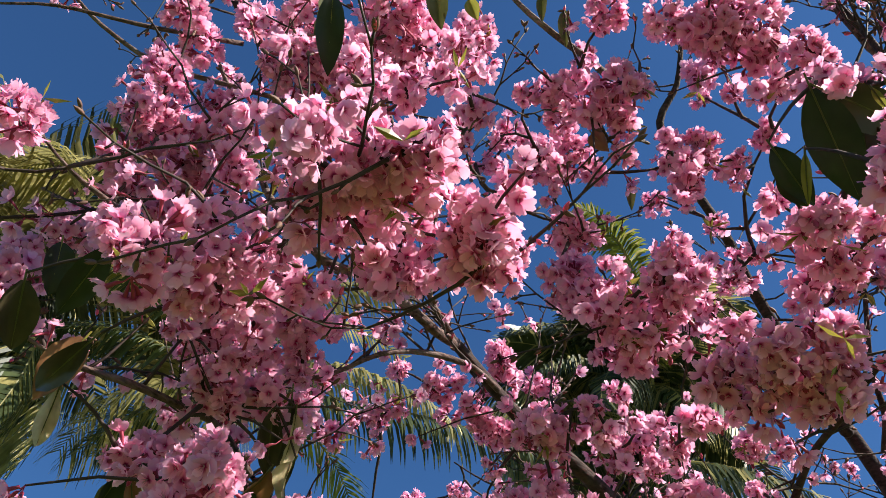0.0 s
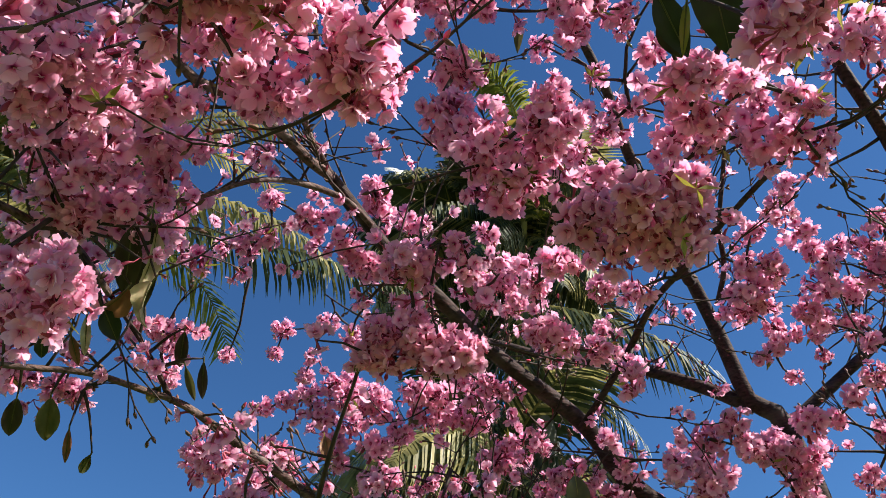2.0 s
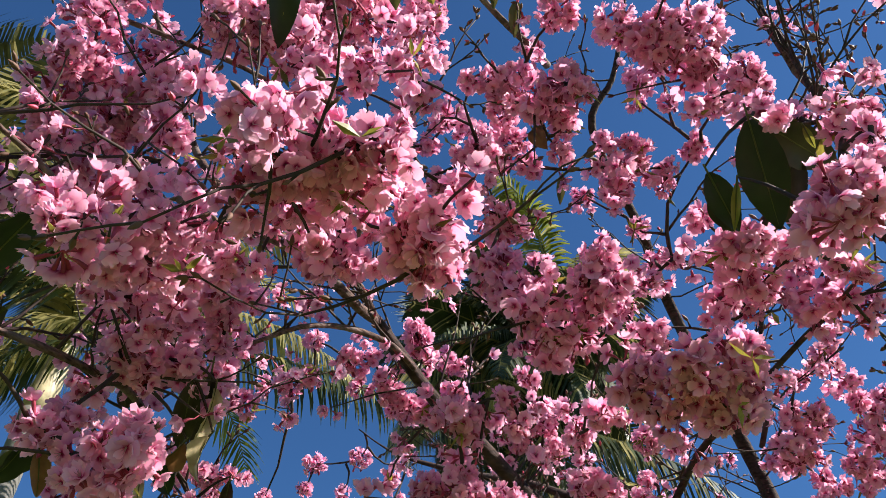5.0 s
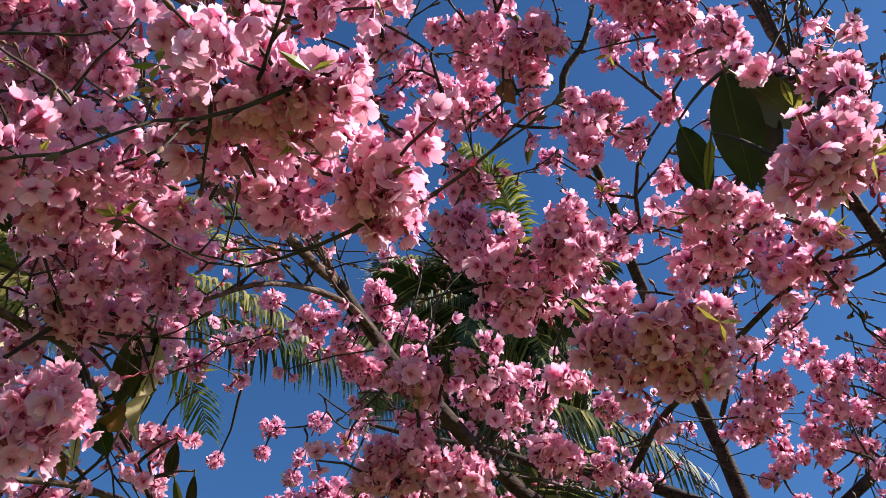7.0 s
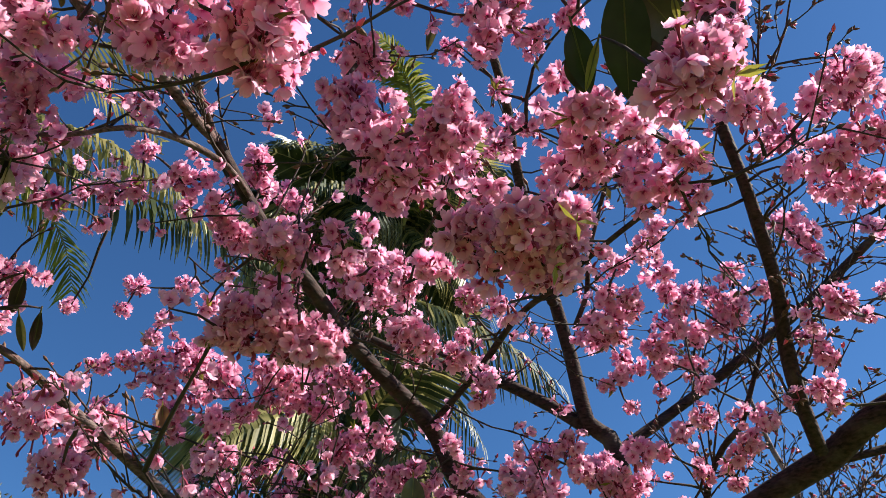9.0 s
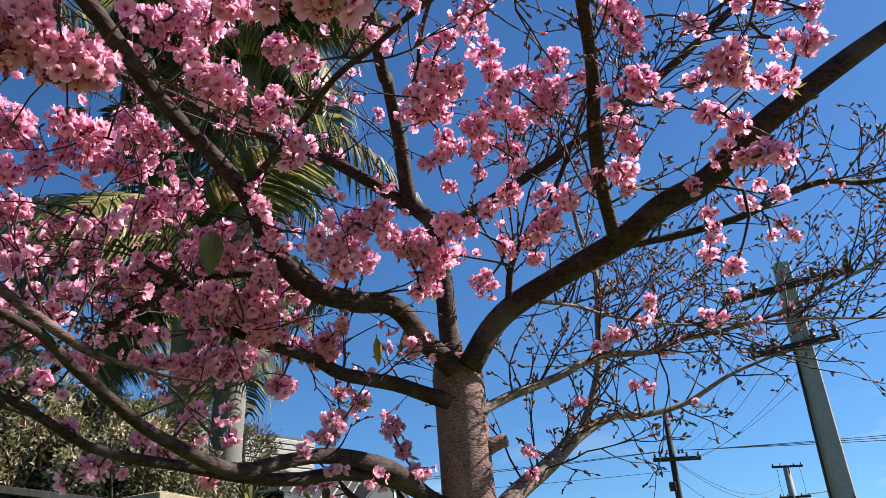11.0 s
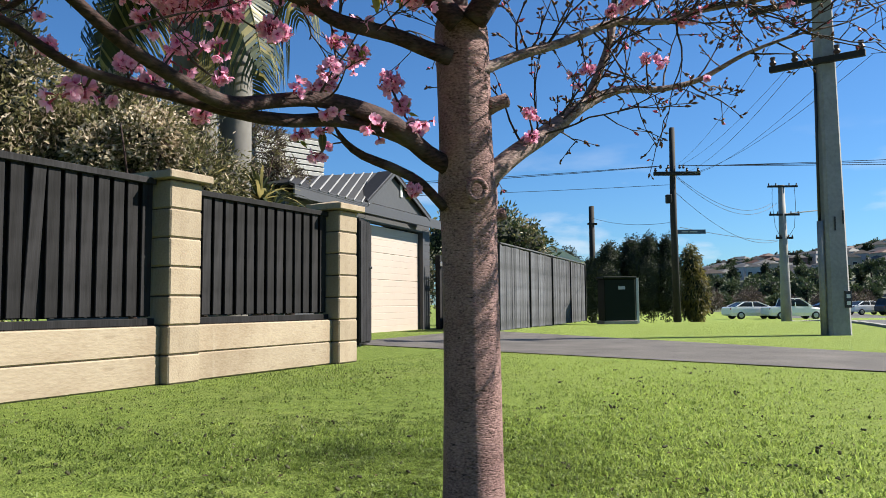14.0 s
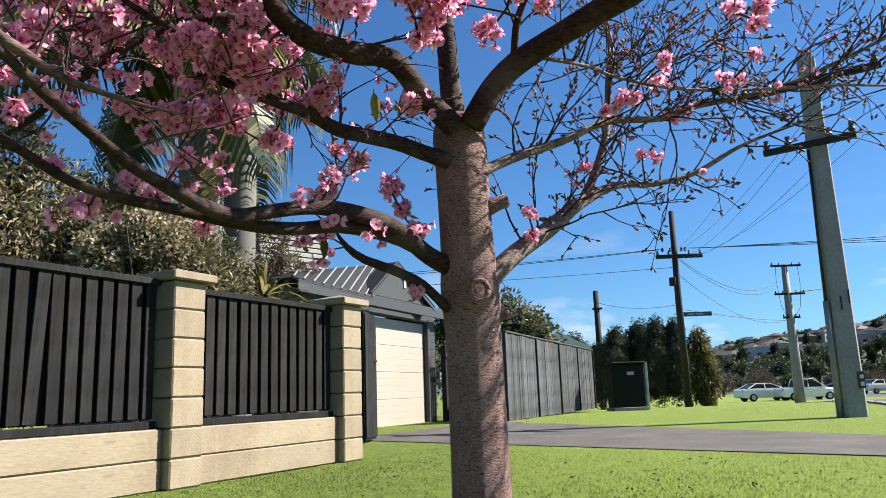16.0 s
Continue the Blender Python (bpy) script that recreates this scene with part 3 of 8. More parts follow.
limb("low_limb_right", [(1.311, 1.552, 0.805, 0.034), (1.360, 1.543, 0.855, 0.032), (1.446, 1.553, 0.915, 0.03), (1.564, 1.567, 0.985, 0.028), (1.727, 1.593, 1.087, 0.023), (1.862, 1.579, 1.147, 0.015), (1.980, 1.548, 1.158, 0.013), (2.112, 1.498, 1.196, 0.011), (2.220, 1.398, 1.272, 0.008), (2.333, 1.286, 1.323, 0.005), (2.419, 1.201, 1.346, 0.003), (2.488, 1.122, 1.393, 0.0015)])
limb("pale_upright_right", [(1.722, 1.600, 1.079, 0.016), (1.776, 1.584, 1.176, 0.016), (1.822, 1.572, 1.304, 0.015), (1.838, 1.561, 1.470, 0.013), (1.845, 1.549, 1.582, 0.012), (1.803, 1.555, 1.732, 0.01), (1.781, 1.554, 1.867, 0.007)])
limb("mid_limb_right", [(1.278, 1.511, 1.078, 0.022), (1.355, 1.515, 1.119, 0.017), (1.445, 1.506, 1.160, 0.016), (1.560, 1.494, 1.206, 0.014), (1.722, 1.473, 1.284, 0.012), (1.875, 1.415, 1.302, 0.011), (1.966, 1.381, 1.339, 0.01), (2.125, 1.292, 1.379, 0.008), (2.240, 1.173, 1.419, 0.007), (2.414, 0.959, 1.528, 0.005)])
limb("thin_branch_right", [(1.412, 1.380, 1.364, 0.008), (1.569, 1.395, 1.385, 0.007), (1.709, 1.403, 1.384, 0.0065), (1.890, 1.355, 1.373, 0.006), (2.082, 1.263, 1.376, 0.006), (2.284, 1.118, 1.379, 0.005), (2.452, 1.009, 1.373, 0.004)])
limb("sky_branch_right", [(0.930, 0.560, 2.042, 0.014), (0.818, 0.548, 2.118, 0.013), (0.774, 0.518, 2.166, 0.012), (0.734, 0.480, 2.246, 0.01), (0.714, 0.437, 2.325, 0.008)])
limb("sky_branch_centre", [(0.337, 0.715, 2.351, 0.012), (0.281, 0.666, 2.327, 0.011), (0.201, 0.623, 2.357, 0.01), (0.121, 0.572, 2.384, 0.008), (0.068, 0.534, 2.452, 0.006)])
limb("sky_branch_left", [(-0.352, 0.620, 2.063, 0.01), (-0.383, 0.579, 2.073, 0.009), (-0.423, 0.520, 2.085, 0.009), (-0.464, 0.477, 2.143, 0.007)])
limb("outer_branch_left", [(-0.180, 0.660, 1.905, 0.006), (-0.280, 0.614, 1.912, 0.006), (-0.490, 0.569, 1.929, 0.006), (-0.560, 0.565, 1.961, 0.006), (-0.655, 0.516, 1.998, 0.005), (-0.715, 0.478, 2.041, 0.004)])
limb("front_branch_left", [(-0.359, 0.727, 1.766, 0.004), (-0.491, 0.654, 1.634, 0.004), (-0.566, 0.618, 1.551, 0.0035), (-0.626, 0.605, 1.519, 0.003)])
limb("near_branch_left", [(-0.218, 0.791, 1.546, 0.006), (-0.300, 0.701, 1.470, 0.006), (-0.391, 0.593, 1.461, 0.006), (-0.440, 0.544, 1.476, 0.005), (-0.474, 0.513, 1.480, 0.004)])
limb("leafy_branch", [(-0.533, 0.958, 1.274, 0.006), (-0.480, 0.982, 1.274, 0.006), (-0.389, 1.011, 1.284, 0.006), (-0.311, 1.046, 1.303, 0.006), (-0.231, 1.095, 1.307, 0.007), (-0.179, 1.126, 1.305, 0.008), (-0.085, 1.229, 1.291, 0.01), (0.271, 1.227, 1.053, 0.011)])
limb("leafy_fork", [(-0.196, 1.114, 1.302, 0.006), (-0.241, 1.063, 1.359, 0.005), (-0.304, 1.010, 1.422, 0.005), (-0.354, 0.967, 1.461, 0.004)])
limb("leafy_spray", [(-0.292, 0.961, 1.388, 0.0070), (-0.317, 0.836, 1.371, 0.0070), (-0.344, 0.768, 1.343, 0.0068), (-0.387, 0.717, 1.329, 0.0065), (-0.424, 0.688, 1.321, 0.0060), (-0.462, 0.667, 1.319, 0.0050)])
limb("sky_twig_left", [(-0.395, 0.526, 1.971, 0.0060), (-0.469, 0.498, 1.930, 0.0055), (-0.558, 0.479, 1.919, 0.0050), (-0.676, 0.449, 1.903, 0.0040), (-0.751, 0.439, 1.873, 0.0030)])
limb("sky_twig_upright", [(-0.379, 0.680, 1.919, 0.0060), (-0.402, 0.647, 1.943, 0.0060), (-0.443, 0.591, 1.985, 0.0050), (-0.472, 0.534, 2.028, 0.0045), (-0.513, 0.477, 2.070, 0.0030)])
limb("sky_twig_centre", [(-0.116, 0.644, 1.821, 0.0050), (-0.154, 0.576, 1.872, 0.0045), (-0.208, 0.493, 1.934, 0.0040), (-0.230, 0.455, 1.962, 0.0020)])



# one flower: five notched, cupped petals, a red calyx and a stalk
def petal(g, m, size, cup, rnd):
    cols = (-1, 0, 1)
    rows = ((0.06, 0.05), (0.34, 0.30), (0.66, 0.47), (0.88, 0.42), (1.0, 0.20))
    vs, reach = [], []
    tw = rnd.uniform(-0.5, 0.5)
    for r, w in rows:
        for c in cols:
            x = r * size
            if r == 1.0 and c == 0:
                x *= 0.91
            y = c * w * size
            z = size * (cup * r * r * 0.9 + 0.10 * c * c * r + tw * c * w * r * 0.8)
            if r > 0.3:
                z += size * rnd.uniform(-0.12, 0.12)
                x += size * rnd.uniform(-0.05, 0.05)
            vs.append(m @ Vector((x, y, z)))
            reach.append(r)
    fs = []
    for i in range(4):
        for j in range(2):
            q = i * 3 + j
            fs.append((q, q + 1, q + 4, q + 3))
    g.add(vs, fs, reach)


def flower(g, gc, gs, at, way, size, rnd, heart):
    """at: the flower's middle; way: where it faces; heart: where its stalk starts."""
    m = Matrix.Translation(at) @ turn_to(way, rnd.uniform(0, 6.3))
    cup = rnd.choice((0.1, 0.2, 0.35, 0.5, 0.8))
    for k in range(5):
        petal(g, m @ Matrix.Rotation(k * 1.2566 + rnd.uniform(-0.08, 0.08), 4, "Z"), size * rnd.uniform(0.92, 1.06), cup * rnd.uniform(0.8, 1.2), rnd)
    for k in range(rnd.choice((0, 0, 2, 3, 4))):
        petal(g, m @ Matrix.Translation((0, 0, 0.001)) @ Matrix.Rotation(k * 1.9 + rnd.uniform(-0.4, 0.4), 4, "Z"), size * rnd.uniform(0.55, 0.75), cup + rnd.uniform(0.5, 1.0), rnd)
    w = Vector(way).normalized()
    back = Vector(at) - w * 0.009
    gc.tube([Vector(at) + w * 0.0005, back, (back + Vector(heart)) / 2 - Vector((0, 0, 0.003)), heart], [0.0026, 0.0019, 0.0007, 0.0007], 5, cap=False)
    for k in range(5):
        a = rnd.uniform(0, 6.3)
        tip = m @ Vector((0.0045 * math.cos(a), 0.0045 * math.sin(a), 0.0085))
        o = m @ Vector((0.0007, 0, 0.001))
        o2 = m @ Vector((-0.0007, 0.0004, 0.001))
        gs.add([o, o2, tip], [(0, 1, 2)])


def joined(name, *pairs):
    """One mesh with a material for each set of faces."""
    g = Geo()
    slots = []
    for i, (q, _) in enumerate(pairs):
        g.add(q.v, q.f, q.a or [0.0] * len(q.v))
        slots += [i] * len(q.f)
    me = g.mesh(name, [m for _, m in pairs])
    me.polygons.foreach_set("material_index", slots)
    me.polygons.foreach_set("use_smooth", [s < 2 for s in slots])
    return me


def cluster_meshes(radius, count, seed):
    rnd = random.Random(seed)
    g, gc, gs = Geo(), Geo(), Geo()
    stretch = Vector((rnd.uniform(0.85, 1.25), rnd.uniform(0.8, 1.1), rnd.uniform(0.7, 0.95)))
    hearts = [Vector((rnd.uniform(-0.4, 0.4) * radius, rnd.uniform(-0.3, 0.3) * radius, rnd.uniform(-0.2, 0.3) * radius)) for _ in range(max(1, count // 6))]
    off = Vector((seed * 1.7, 0, 0))
    for i in range(count):
        z = 1 - 2 * (i + 0.5) / count
        a = i * 2.39996 + rnd.uniform(-0.3, 0.3)
        s = math.sqrt(1 - z * z)
        d = Vector((s * math.cos(a), s * math.sin(a), z))
        lump = 1 + 0.45 * noise.noise(d * 1.6 + off)
        at = Vector((d.x * stretch.x, d.y * stretch.y, d.z * stretch.z)) * radius * lump * rnd.uniform(0.62, 1.02)
        way = (d + Vector((rnd.gauss(0, 0.4), rnd.gauss(0, 0.4), rnd.gauss(-0.3, 0.4)))).normalized()
        heart = min(hearts, key=lambda h: (h - at).length)
        flower(g, gc, gs, at, way, rnd.uniform(0.0125, 0.0158), rnd, heart)
    for i in range(count // 5):  # drooping buds
        a = rnd.uniform(0, 6.3)
        p = Vector((math.cos(a) * 0.6, math.sin(a) * 0.6, rnd.uniform(-1.1, -0.4))) * radius
        h = rnd.choice(hearts)
        gc.tube([h, (h + p) / 2, p, p + Vector((0, 0, -0.006)), p + Vector((0, 0, -0.011))], [0.0009, 0.0009, 0.0022, 0.0034, 0.0008], 5, cap=False)
    return joined("blossom", (g, PETAL), (gc, CALYX), (gs, STAMEN))


SIZES = ((0.020, 8), (0.032, 17), (0.046, 34), (0.062, 58))
VARIANTS = [[cluster_meshes(r, n, 10 * i + k) for k in range(4)] for i, (r, n) in enumerate(SIZES)]
WANTED = []


def blossoms(rows):
    WANTED.extend(rows)


blossoms([(-0.51, 0.41, 1.45, 0.035), (-0.45, 0.51, 1.91, 0.038), (-0.47, 0.46, 1.93, 0.033), (-0.28, 0.48, 1.97, 0.055), (-0.12, 0.44, 1.90, 0.061), (-0.08, 0.48, 1.89, 0.051), (0.01, 0.51, 1.99, 0.055), (-0.13, 0.55, 1.96, 0.044), (-0.19, 0.46, 1.77, 0.056), (-0.26, 0.47, 1.76, 0.056), (-0.47, 0.51, 1.79, 0.041), (0.22, 0.41, 1.89, 0.035), (0.31, 0.41, 1.87, 0.037), (0.38, 0.41, 1.85, 0.061), (0.43, 0.39, 1.84, 0.056), (-0.65, 0.71, 1.57, 0.030), (-0.56, 0.62, 1.41, 0.034), (-0.17, 0.52, 1.97, 0.033), (-0.38, 0.51, 2.04, 0.035), (-0.60, 0.69, 1.61, 0.030), (0.60, 1.51, 1.26, 0.042), (0.74, 1.58, 1.23, 0.035), (0.92, 1.61, 1.23, 0.042), (0.61, 1.66, 1.15, 0.040)])
blossoms([(0.68, 1.63, 1.17, 0.035), (0.22, 1.61, 1.23, 0.033), (0.18, 1.44, 1.10, 0.033), (0.70, 1.52, 1.28, 0.034), (-0.17, 1.54, 1.42, 0.064), (-0.04, 1.55, 1.41, 0.064), (-0.09, 1.49, 1.30, 0.061), (0.91, 0.42, 1.68, 0.053), (0.95, 0.50, 1.74, 0.038), (0.81, 0.54, 1.71, 0.053), (0.41, 1.50, 0.90, 0.025), (0.59, 1.53, 1.02, 0.020), (0.54, 1.56, 0.95, 0.018), (1.17, 1.62, 0.95, 0.022), (1.14, 1.67, 1.07, 0.028), (1.16, 1.60, 0.80, 0.019), (0.88, 1.72, 1.16, 0.018), (0.97, 1.71, 1.04, 0.025), (1.04, 1.65, 1.12, 0.020), (0.56, 1.57, 1.25, 0.015), (0.66, 1.58, 1.27, 0.034), (0.76, 1.60, 1.28, 0.028), (0.64, 1.69, 1.17, 0.035), (0.77, 1.74, 1.22, 0.030)])
blossoms([(1.93, 1.54, 1.24, 0.016), (0.45, 1.57, 1.30, 0.023), (0.29, 1.44, 1.15, 0.023), (0.38, 1.55, 1.10, 0.023), (0.88, 1.68, 1.25, 0.021), (1.47, 1.53, 0.95, 0.013), (0.81, 1.64, 1.13, 0.021), (0.48, 1.47, 0.95, 0.014), (-0.48, 0.52, 1.69, 0.028), (-0.46, 0.55, 1.73, 0.029), (-0.48, 0.57, 1.71, 0.029), (-0.42, 0.57, 1.71, 0.033), (-0.36, 0.56, 1.70, 0.033), (-0.35, 0.57, 1.76, 0.024), (-0.46, 0.60, 1.68, 0.025), (-0.46, 0.52, 1.55, 0.026), (-0.44, 0.54, 1.53, 0.021), (-0.46, 0.55, 1.53, 0.016), (-0.42, 0.58, 1.83, 0.023), (-0.39, 0.57, 1.84, 0.016), (-0.42, 0.62, 1.66, 0.031), (-0.38, 0.60, 1.67, 0.031), (-0.44, 0.63, 1.65, 0.021), (-0.31, 0.54, 1.58, 0.018)])
blossoms([(-0.30, 0.55, 1.56, 0.018), (-0.35, 0.61, 1.66, 0.021), (-0.41, 0.59, 1.69, 0.031), (-0.36, 0.58, 1.68, 0.027), (-0.42, 0.60, 1.54, 0.016), (-0.43, 0.67, 1.61, 0.016), (-0.37, 0.59, 1.54, 0.016), (-0.35, 0.60, 1.53, 0.016), (-0.31, 0.39, 1.22, 0.016), (-0.29, 0.39, 1.19, 0.016), (-0.28, 0.40, 1.21, 0.016), (-0.29, 0.44, 1.23, 0.018), (-0.29, 0.47, 1.29, 0.016), (-0.31, 0.49, 1.35, 0.016), (-0.28, 0.49, 1.35, 0.016), (-0.26, 0.50, 1.33, 0.029), (-0.28, 0.51, 1.30, 0.024), (-0.24, 0.53, 1.37, 0.026), (-0.24, 0.54, 1.43, 0.016), (-0.33, 0.71, 1.70, 0.016), (-0.22, 0.60, 1.44, 0.022), (-0.20, 0.62, 1.42, 0.019), (-0.24, 0.60, 1.38, 0.025), (-0.27, 0.57, 1.34, 0.027)])
blossoms([(-0.30, 0.54, 1.30, 0.021), (-0.27, 0.70, 1.43, 0.028), (-0.33, 0.71, 1.43, 0.028), (-0.38, 0.71, 1.43, 0.016), (-0.23, 0.72, 1.47, 0.025), (-0.20, 0.75, 1.50, 0.021), (-0.39, 0.80, 1.48, 0.018), (-0.34, 0.79, 1.49, 0.026), (-0.28, 0.79, 1.48, 0.026), (-0.27, 0.69, 1.36, 0.016), (-0.22, 0.78, 1.48, 0.020), (-0.18, 0.79, 1.53, 0.018), (-0.16, 0.30, 1.26, 0.016), (-0.13, 0.30, 1.25, 0.016), (-0.15, 0.33, 1.27, 0.017), (-0.18, 0.38, 1.32, 0.016), (-0.16, 0.40, 1.30, 0.019), (-0.13, 0.36, 1.28, 0.020), (-0.11, 0.36, 1.30, 0.016), (-0.15, 0.42, 1.32, 0.017), (-0.12, 0.41, 1.32, 0.020), (-0.14, 0.50, 1.38, 0.017), (-0.12, 0.46, 1.35, 0.022), (-0.09, 0.45, 1.36, 0.024)])
blossoms([(-0.13, 0.44, 1.57, 0.019), (-0.13, 0.44, 1.64, 0.018), (-0.14, 0.46, 1.56, 0.017), (-0.17, 0.45, 1.63, 0.016), (-0.10, 0.35, 1.34, 0.019), (-0.07, 0.35, 1.30, 0.023), (-0.05, 0.34, 1.31, 0.021), (-0.03, 0.34, 1.33, 0.016), (-0.03, 0.35, 1.29, 0.019), (-0.06, 0.38, 1.30, 0.021), (-0.10, 0.37, 1.31, 0.019), (-0.08, 0.41, 1.32, 0.017), (-0.04, 0.40, 1.32, 0.016), (-0.09, 0.49, 1.38, 0.023), (-0.06, 0.51, 1.42, 0.018), (-0.11, 0.58, 1.44, 0.022), (-0.07, 0.55, 1.40, 0.025), (-0.05, 0.56, 1.38, 0.018), (-0.09, 0.60, 1.42, 0.022), (-0.08, 0.63, 1.45, 0.016), (-0.07, 0.38, 1.54, 0.016), (-0.03, 0.38, 1.55, 0.016), (-0.07, 0.40, 1.53, 0.016), (0.01, 0.41, 1.65, 0.016)])
blossoms([(0.02, 0.50, 1.70, 0.021), (0.00, 0.58, 1.76, 0.016), (-0.00, 0.43, 1.33, 0.016), (0.02, 0.42, 1.31, 0.021), (-0.01, 0.46, 1.33, 0.016), (0.02, 0.44, 1.29, 0.023), (0.04, 0.44, 1.31, 0.016), (0.01, 0.48, 1.31, 0.022), (0.04, 0.48, 1.30, 0.018), (0.06, 0.49, 1.35, 0.016), (0.10, 0.54, 1.86, 0.020), (0.15, 0.53, 1.85, 0.030), (0.18, 0.52, 1.86, 0.026), (0.21, 0.50, 1.80, 0.022), (0.23, 0.47, 1.76, 0.032), (0.26, 0.47, 1.75, 0.018), (0.23, 0.52, 1.78, 0.028), (0.17, 0.55, 1.83, 0.026), (0.25, 0.54, 1.76, 0.020), (0.20, 0.53, 1.78, 0.022), (0.12, 0.67, 1.93, 0.020), (0.08, 0.68, 1.94, 0.016), (0.06, 0.71, 1.91, 0.018), (0.15, 0.66, 1.87, 0.032)])
blossoms([(0.19, 0.63, 1.82, 0.031), (0.17, 0.68, 1.85, 0.028), (0.12, 0.69, 1.85, 0.019), (0.23, 0.65, 1.80, 0.018), (0.25, 0.57, 1.73, 0.019), (0.09, 0.70, 1.78, 0.018), (0.08, 0.71, 1.77, 0.016), (0.19, 0.72, 1.74, 0.026), (0.19, 0.74, 1.72, 0.022), (0.22, 0.73, 1.72, 0.018), (0.38, 0.78, 1.93, 0.016), (0.15, 0.72, 1.61, 0.017), (0.18, 0.71, 1.61, 0.025), (0.19, 0.71, 1.55, 0.027), (0.18, 0.75, 1.58, 0.025), (0.24, 0.69, 1.55, 0.016), (0.21, 0.69, 1.49, 0.023), (0.24, 0.68, 1.50, 0.020), (0.25, 0.71, 1.47, 0.031), (0.23, 0.74, 1.51, 0.024), (0.30, 0.62, 1.54, 0.031), (0.29, 0.64, 1.52, 0.031), (0.32, 0.64, 1.52, 0.023), (0.30, 0.67, 1.49, 0.031)])
blossoms([(0.28, 0.71, 1.46, 0.031), (0.27, 0.77, 1.48, 0.024), (0.24, 0.80, 1.52, 0.020), (0.50, 0.79, 1.77, 0.016), (0.47, 0.79, 1.70, 0.022), (0.51, 0.75, 1.73, 0.019), (0.46, 0.75, 1.81, 0.018), (0.35, 0.60, 1.83, 0.021), (0.39, 0.59, 1.83, 0.016), (0.41, 0.60, 1.82, 0.021), (0.36, 0.60, 1.75, 0.023), (0.37, 0.62, 1.74, 0.020), (0.41, 0.62, 1.80, 0.016), (0.34, 0.63, 1.80, 0.016), (0.46, 0.61, 1.80, 0.016), (0.46, 0.63, 1.78, 0.016), (0.43, 0.58, 1.97, 0.016), (0.45, 0.53, 1.88, 0.016), (0.39, 0.51, 1.90, 0.021), (0.42, 0.49, 1.92, 0.016), (0.44, 0.45, 1.82, 0.022), (0.47, 0.43, 1.82, 0.022), (0.45, 0.37, 1.68, 0.029), (0.48, 0.38, 1.67, 0.017)])
blossoms([(0.46, 0.48, 1.78, 0.016), (0.50, 0.47, 1.79, 0.019), (0.40, 0.34, 1.51, 0.016), (0.44, 0.34, 1.50, 0.016), (0.51, 0.57, 1.83, 0.016), (0.50, 0.58, 1.82, 0.016), (0.43, 0.28, 1.42, 0.016), (0.46, 0.28, 1.42, 0.016), (0.43, 0.27, 1.36, 0.016), (0.44, 0.30, 1.41, 0.016), (0.41, 0.27, 1.30, 0.016), (0.38, 0.28, 1.27, 0.016), (0.40, 0.28, 1.26, 0.016), (0.37, 0.29, 1.28, 0.016), (0.37, 0.30, 1.25, 0.016), (0.39, 0.30, 1.25, 0.016), (0.39, 0.34, 1.31, 0.016), (0.42, 0.34, 1.30, 0.016), (0.41, 0.49, 1.44, 0.022), (0.44, 0.48, 1.44, 0.022), (0.51, 0.51, 1.47, 0.023), (0.45, 0.54, 1.45, 0.025), (0.48, 0.55, 1.44, 0.028), (0.46, 0.60, 1.47, 0.022)])
blossoms([(0.52, 0.63, 1.49, 0.023), (0.59, 0.56, 1.55, 0.016), (0.59, 0.58, 1.53, 0.016), (0.58, 0.61, 1.51, 0.018), (0.39, 0.50, 1.50, 0.016), (0.58, 0.51, 1.46, 0.018), (0.61, 0.51, 1.45, 0.016), (0.61, 0.57, 1.46, 0.020), (0.66, 0.57, 1.46, 0.017), (0.61, 0.62, 1.49, 0.018), (0.40, 0.72, 1.50, 0.022), (0.42, 0.73, 1.49, 0.016), (0.38, 0.73, 1.56, 0.017), (0.43, 0.59, 1.41, 0.016), (0.36, 0.58, 1.32, 0.021), (0.40, 0.56, 1.33, 0.019), (0.43, 0.56, 1.33, 0.019), (0.39, 0.60, 1.31, 0.028), (0.43, 0.59, 1.31, 0.026), (0.37, 0.63, 1.32, 0.026), (0.34, 0.64, 1.35, 0.027), (0.32, 0.67, 1.35, 0.023), (0.37, 0.68, 1.31, 0.023), (0.40, 0.64, 1.30, 0.022)])
blossoms([(0.43, 0.62, 1.30, 0.019), (0.46, 0.60, 1.33, 0.016), (0.34, 0.68, 1.34, 0.021), (0.42, 0.64, 1.28, 0.016), (0.40, 0.93, 1.51, 0.021), (0.43, 0.93, 1.51, 0.016), (0.52, 1.02, 1.54, 0.028), (0.58, 1.02, 1.54, 0.018), (0.40, 1.04, 1.55, 0.028), (0.44, 1.10, 1.48, 0.034), (0.41, 1.10, 1.49, 0.024), (0.48, 1.12, 1.49, 0.024), (0.55, 1.14, 1.49, 0.023), (0.58, 1.15, 1.49, 0.016), (0.57, 1.15, 1.55, 0.016), (0.65, 1.23, 1.47, 0.023), (0.64, 1.20, 1.49, 0.017), (0.90, 1.03, 1.75, 0.025), (0.89, 0.93, 1.71, 0.030), (0.89, 0.89, 1.74, 0.023), (0.89, 1.08, 1.70, 0.025), (0.94, 1.07, 1.70, 0.027), (0.91, 1.12, 1.66, 0.032), (0.96, 1.09, 1.68, 0.021)])
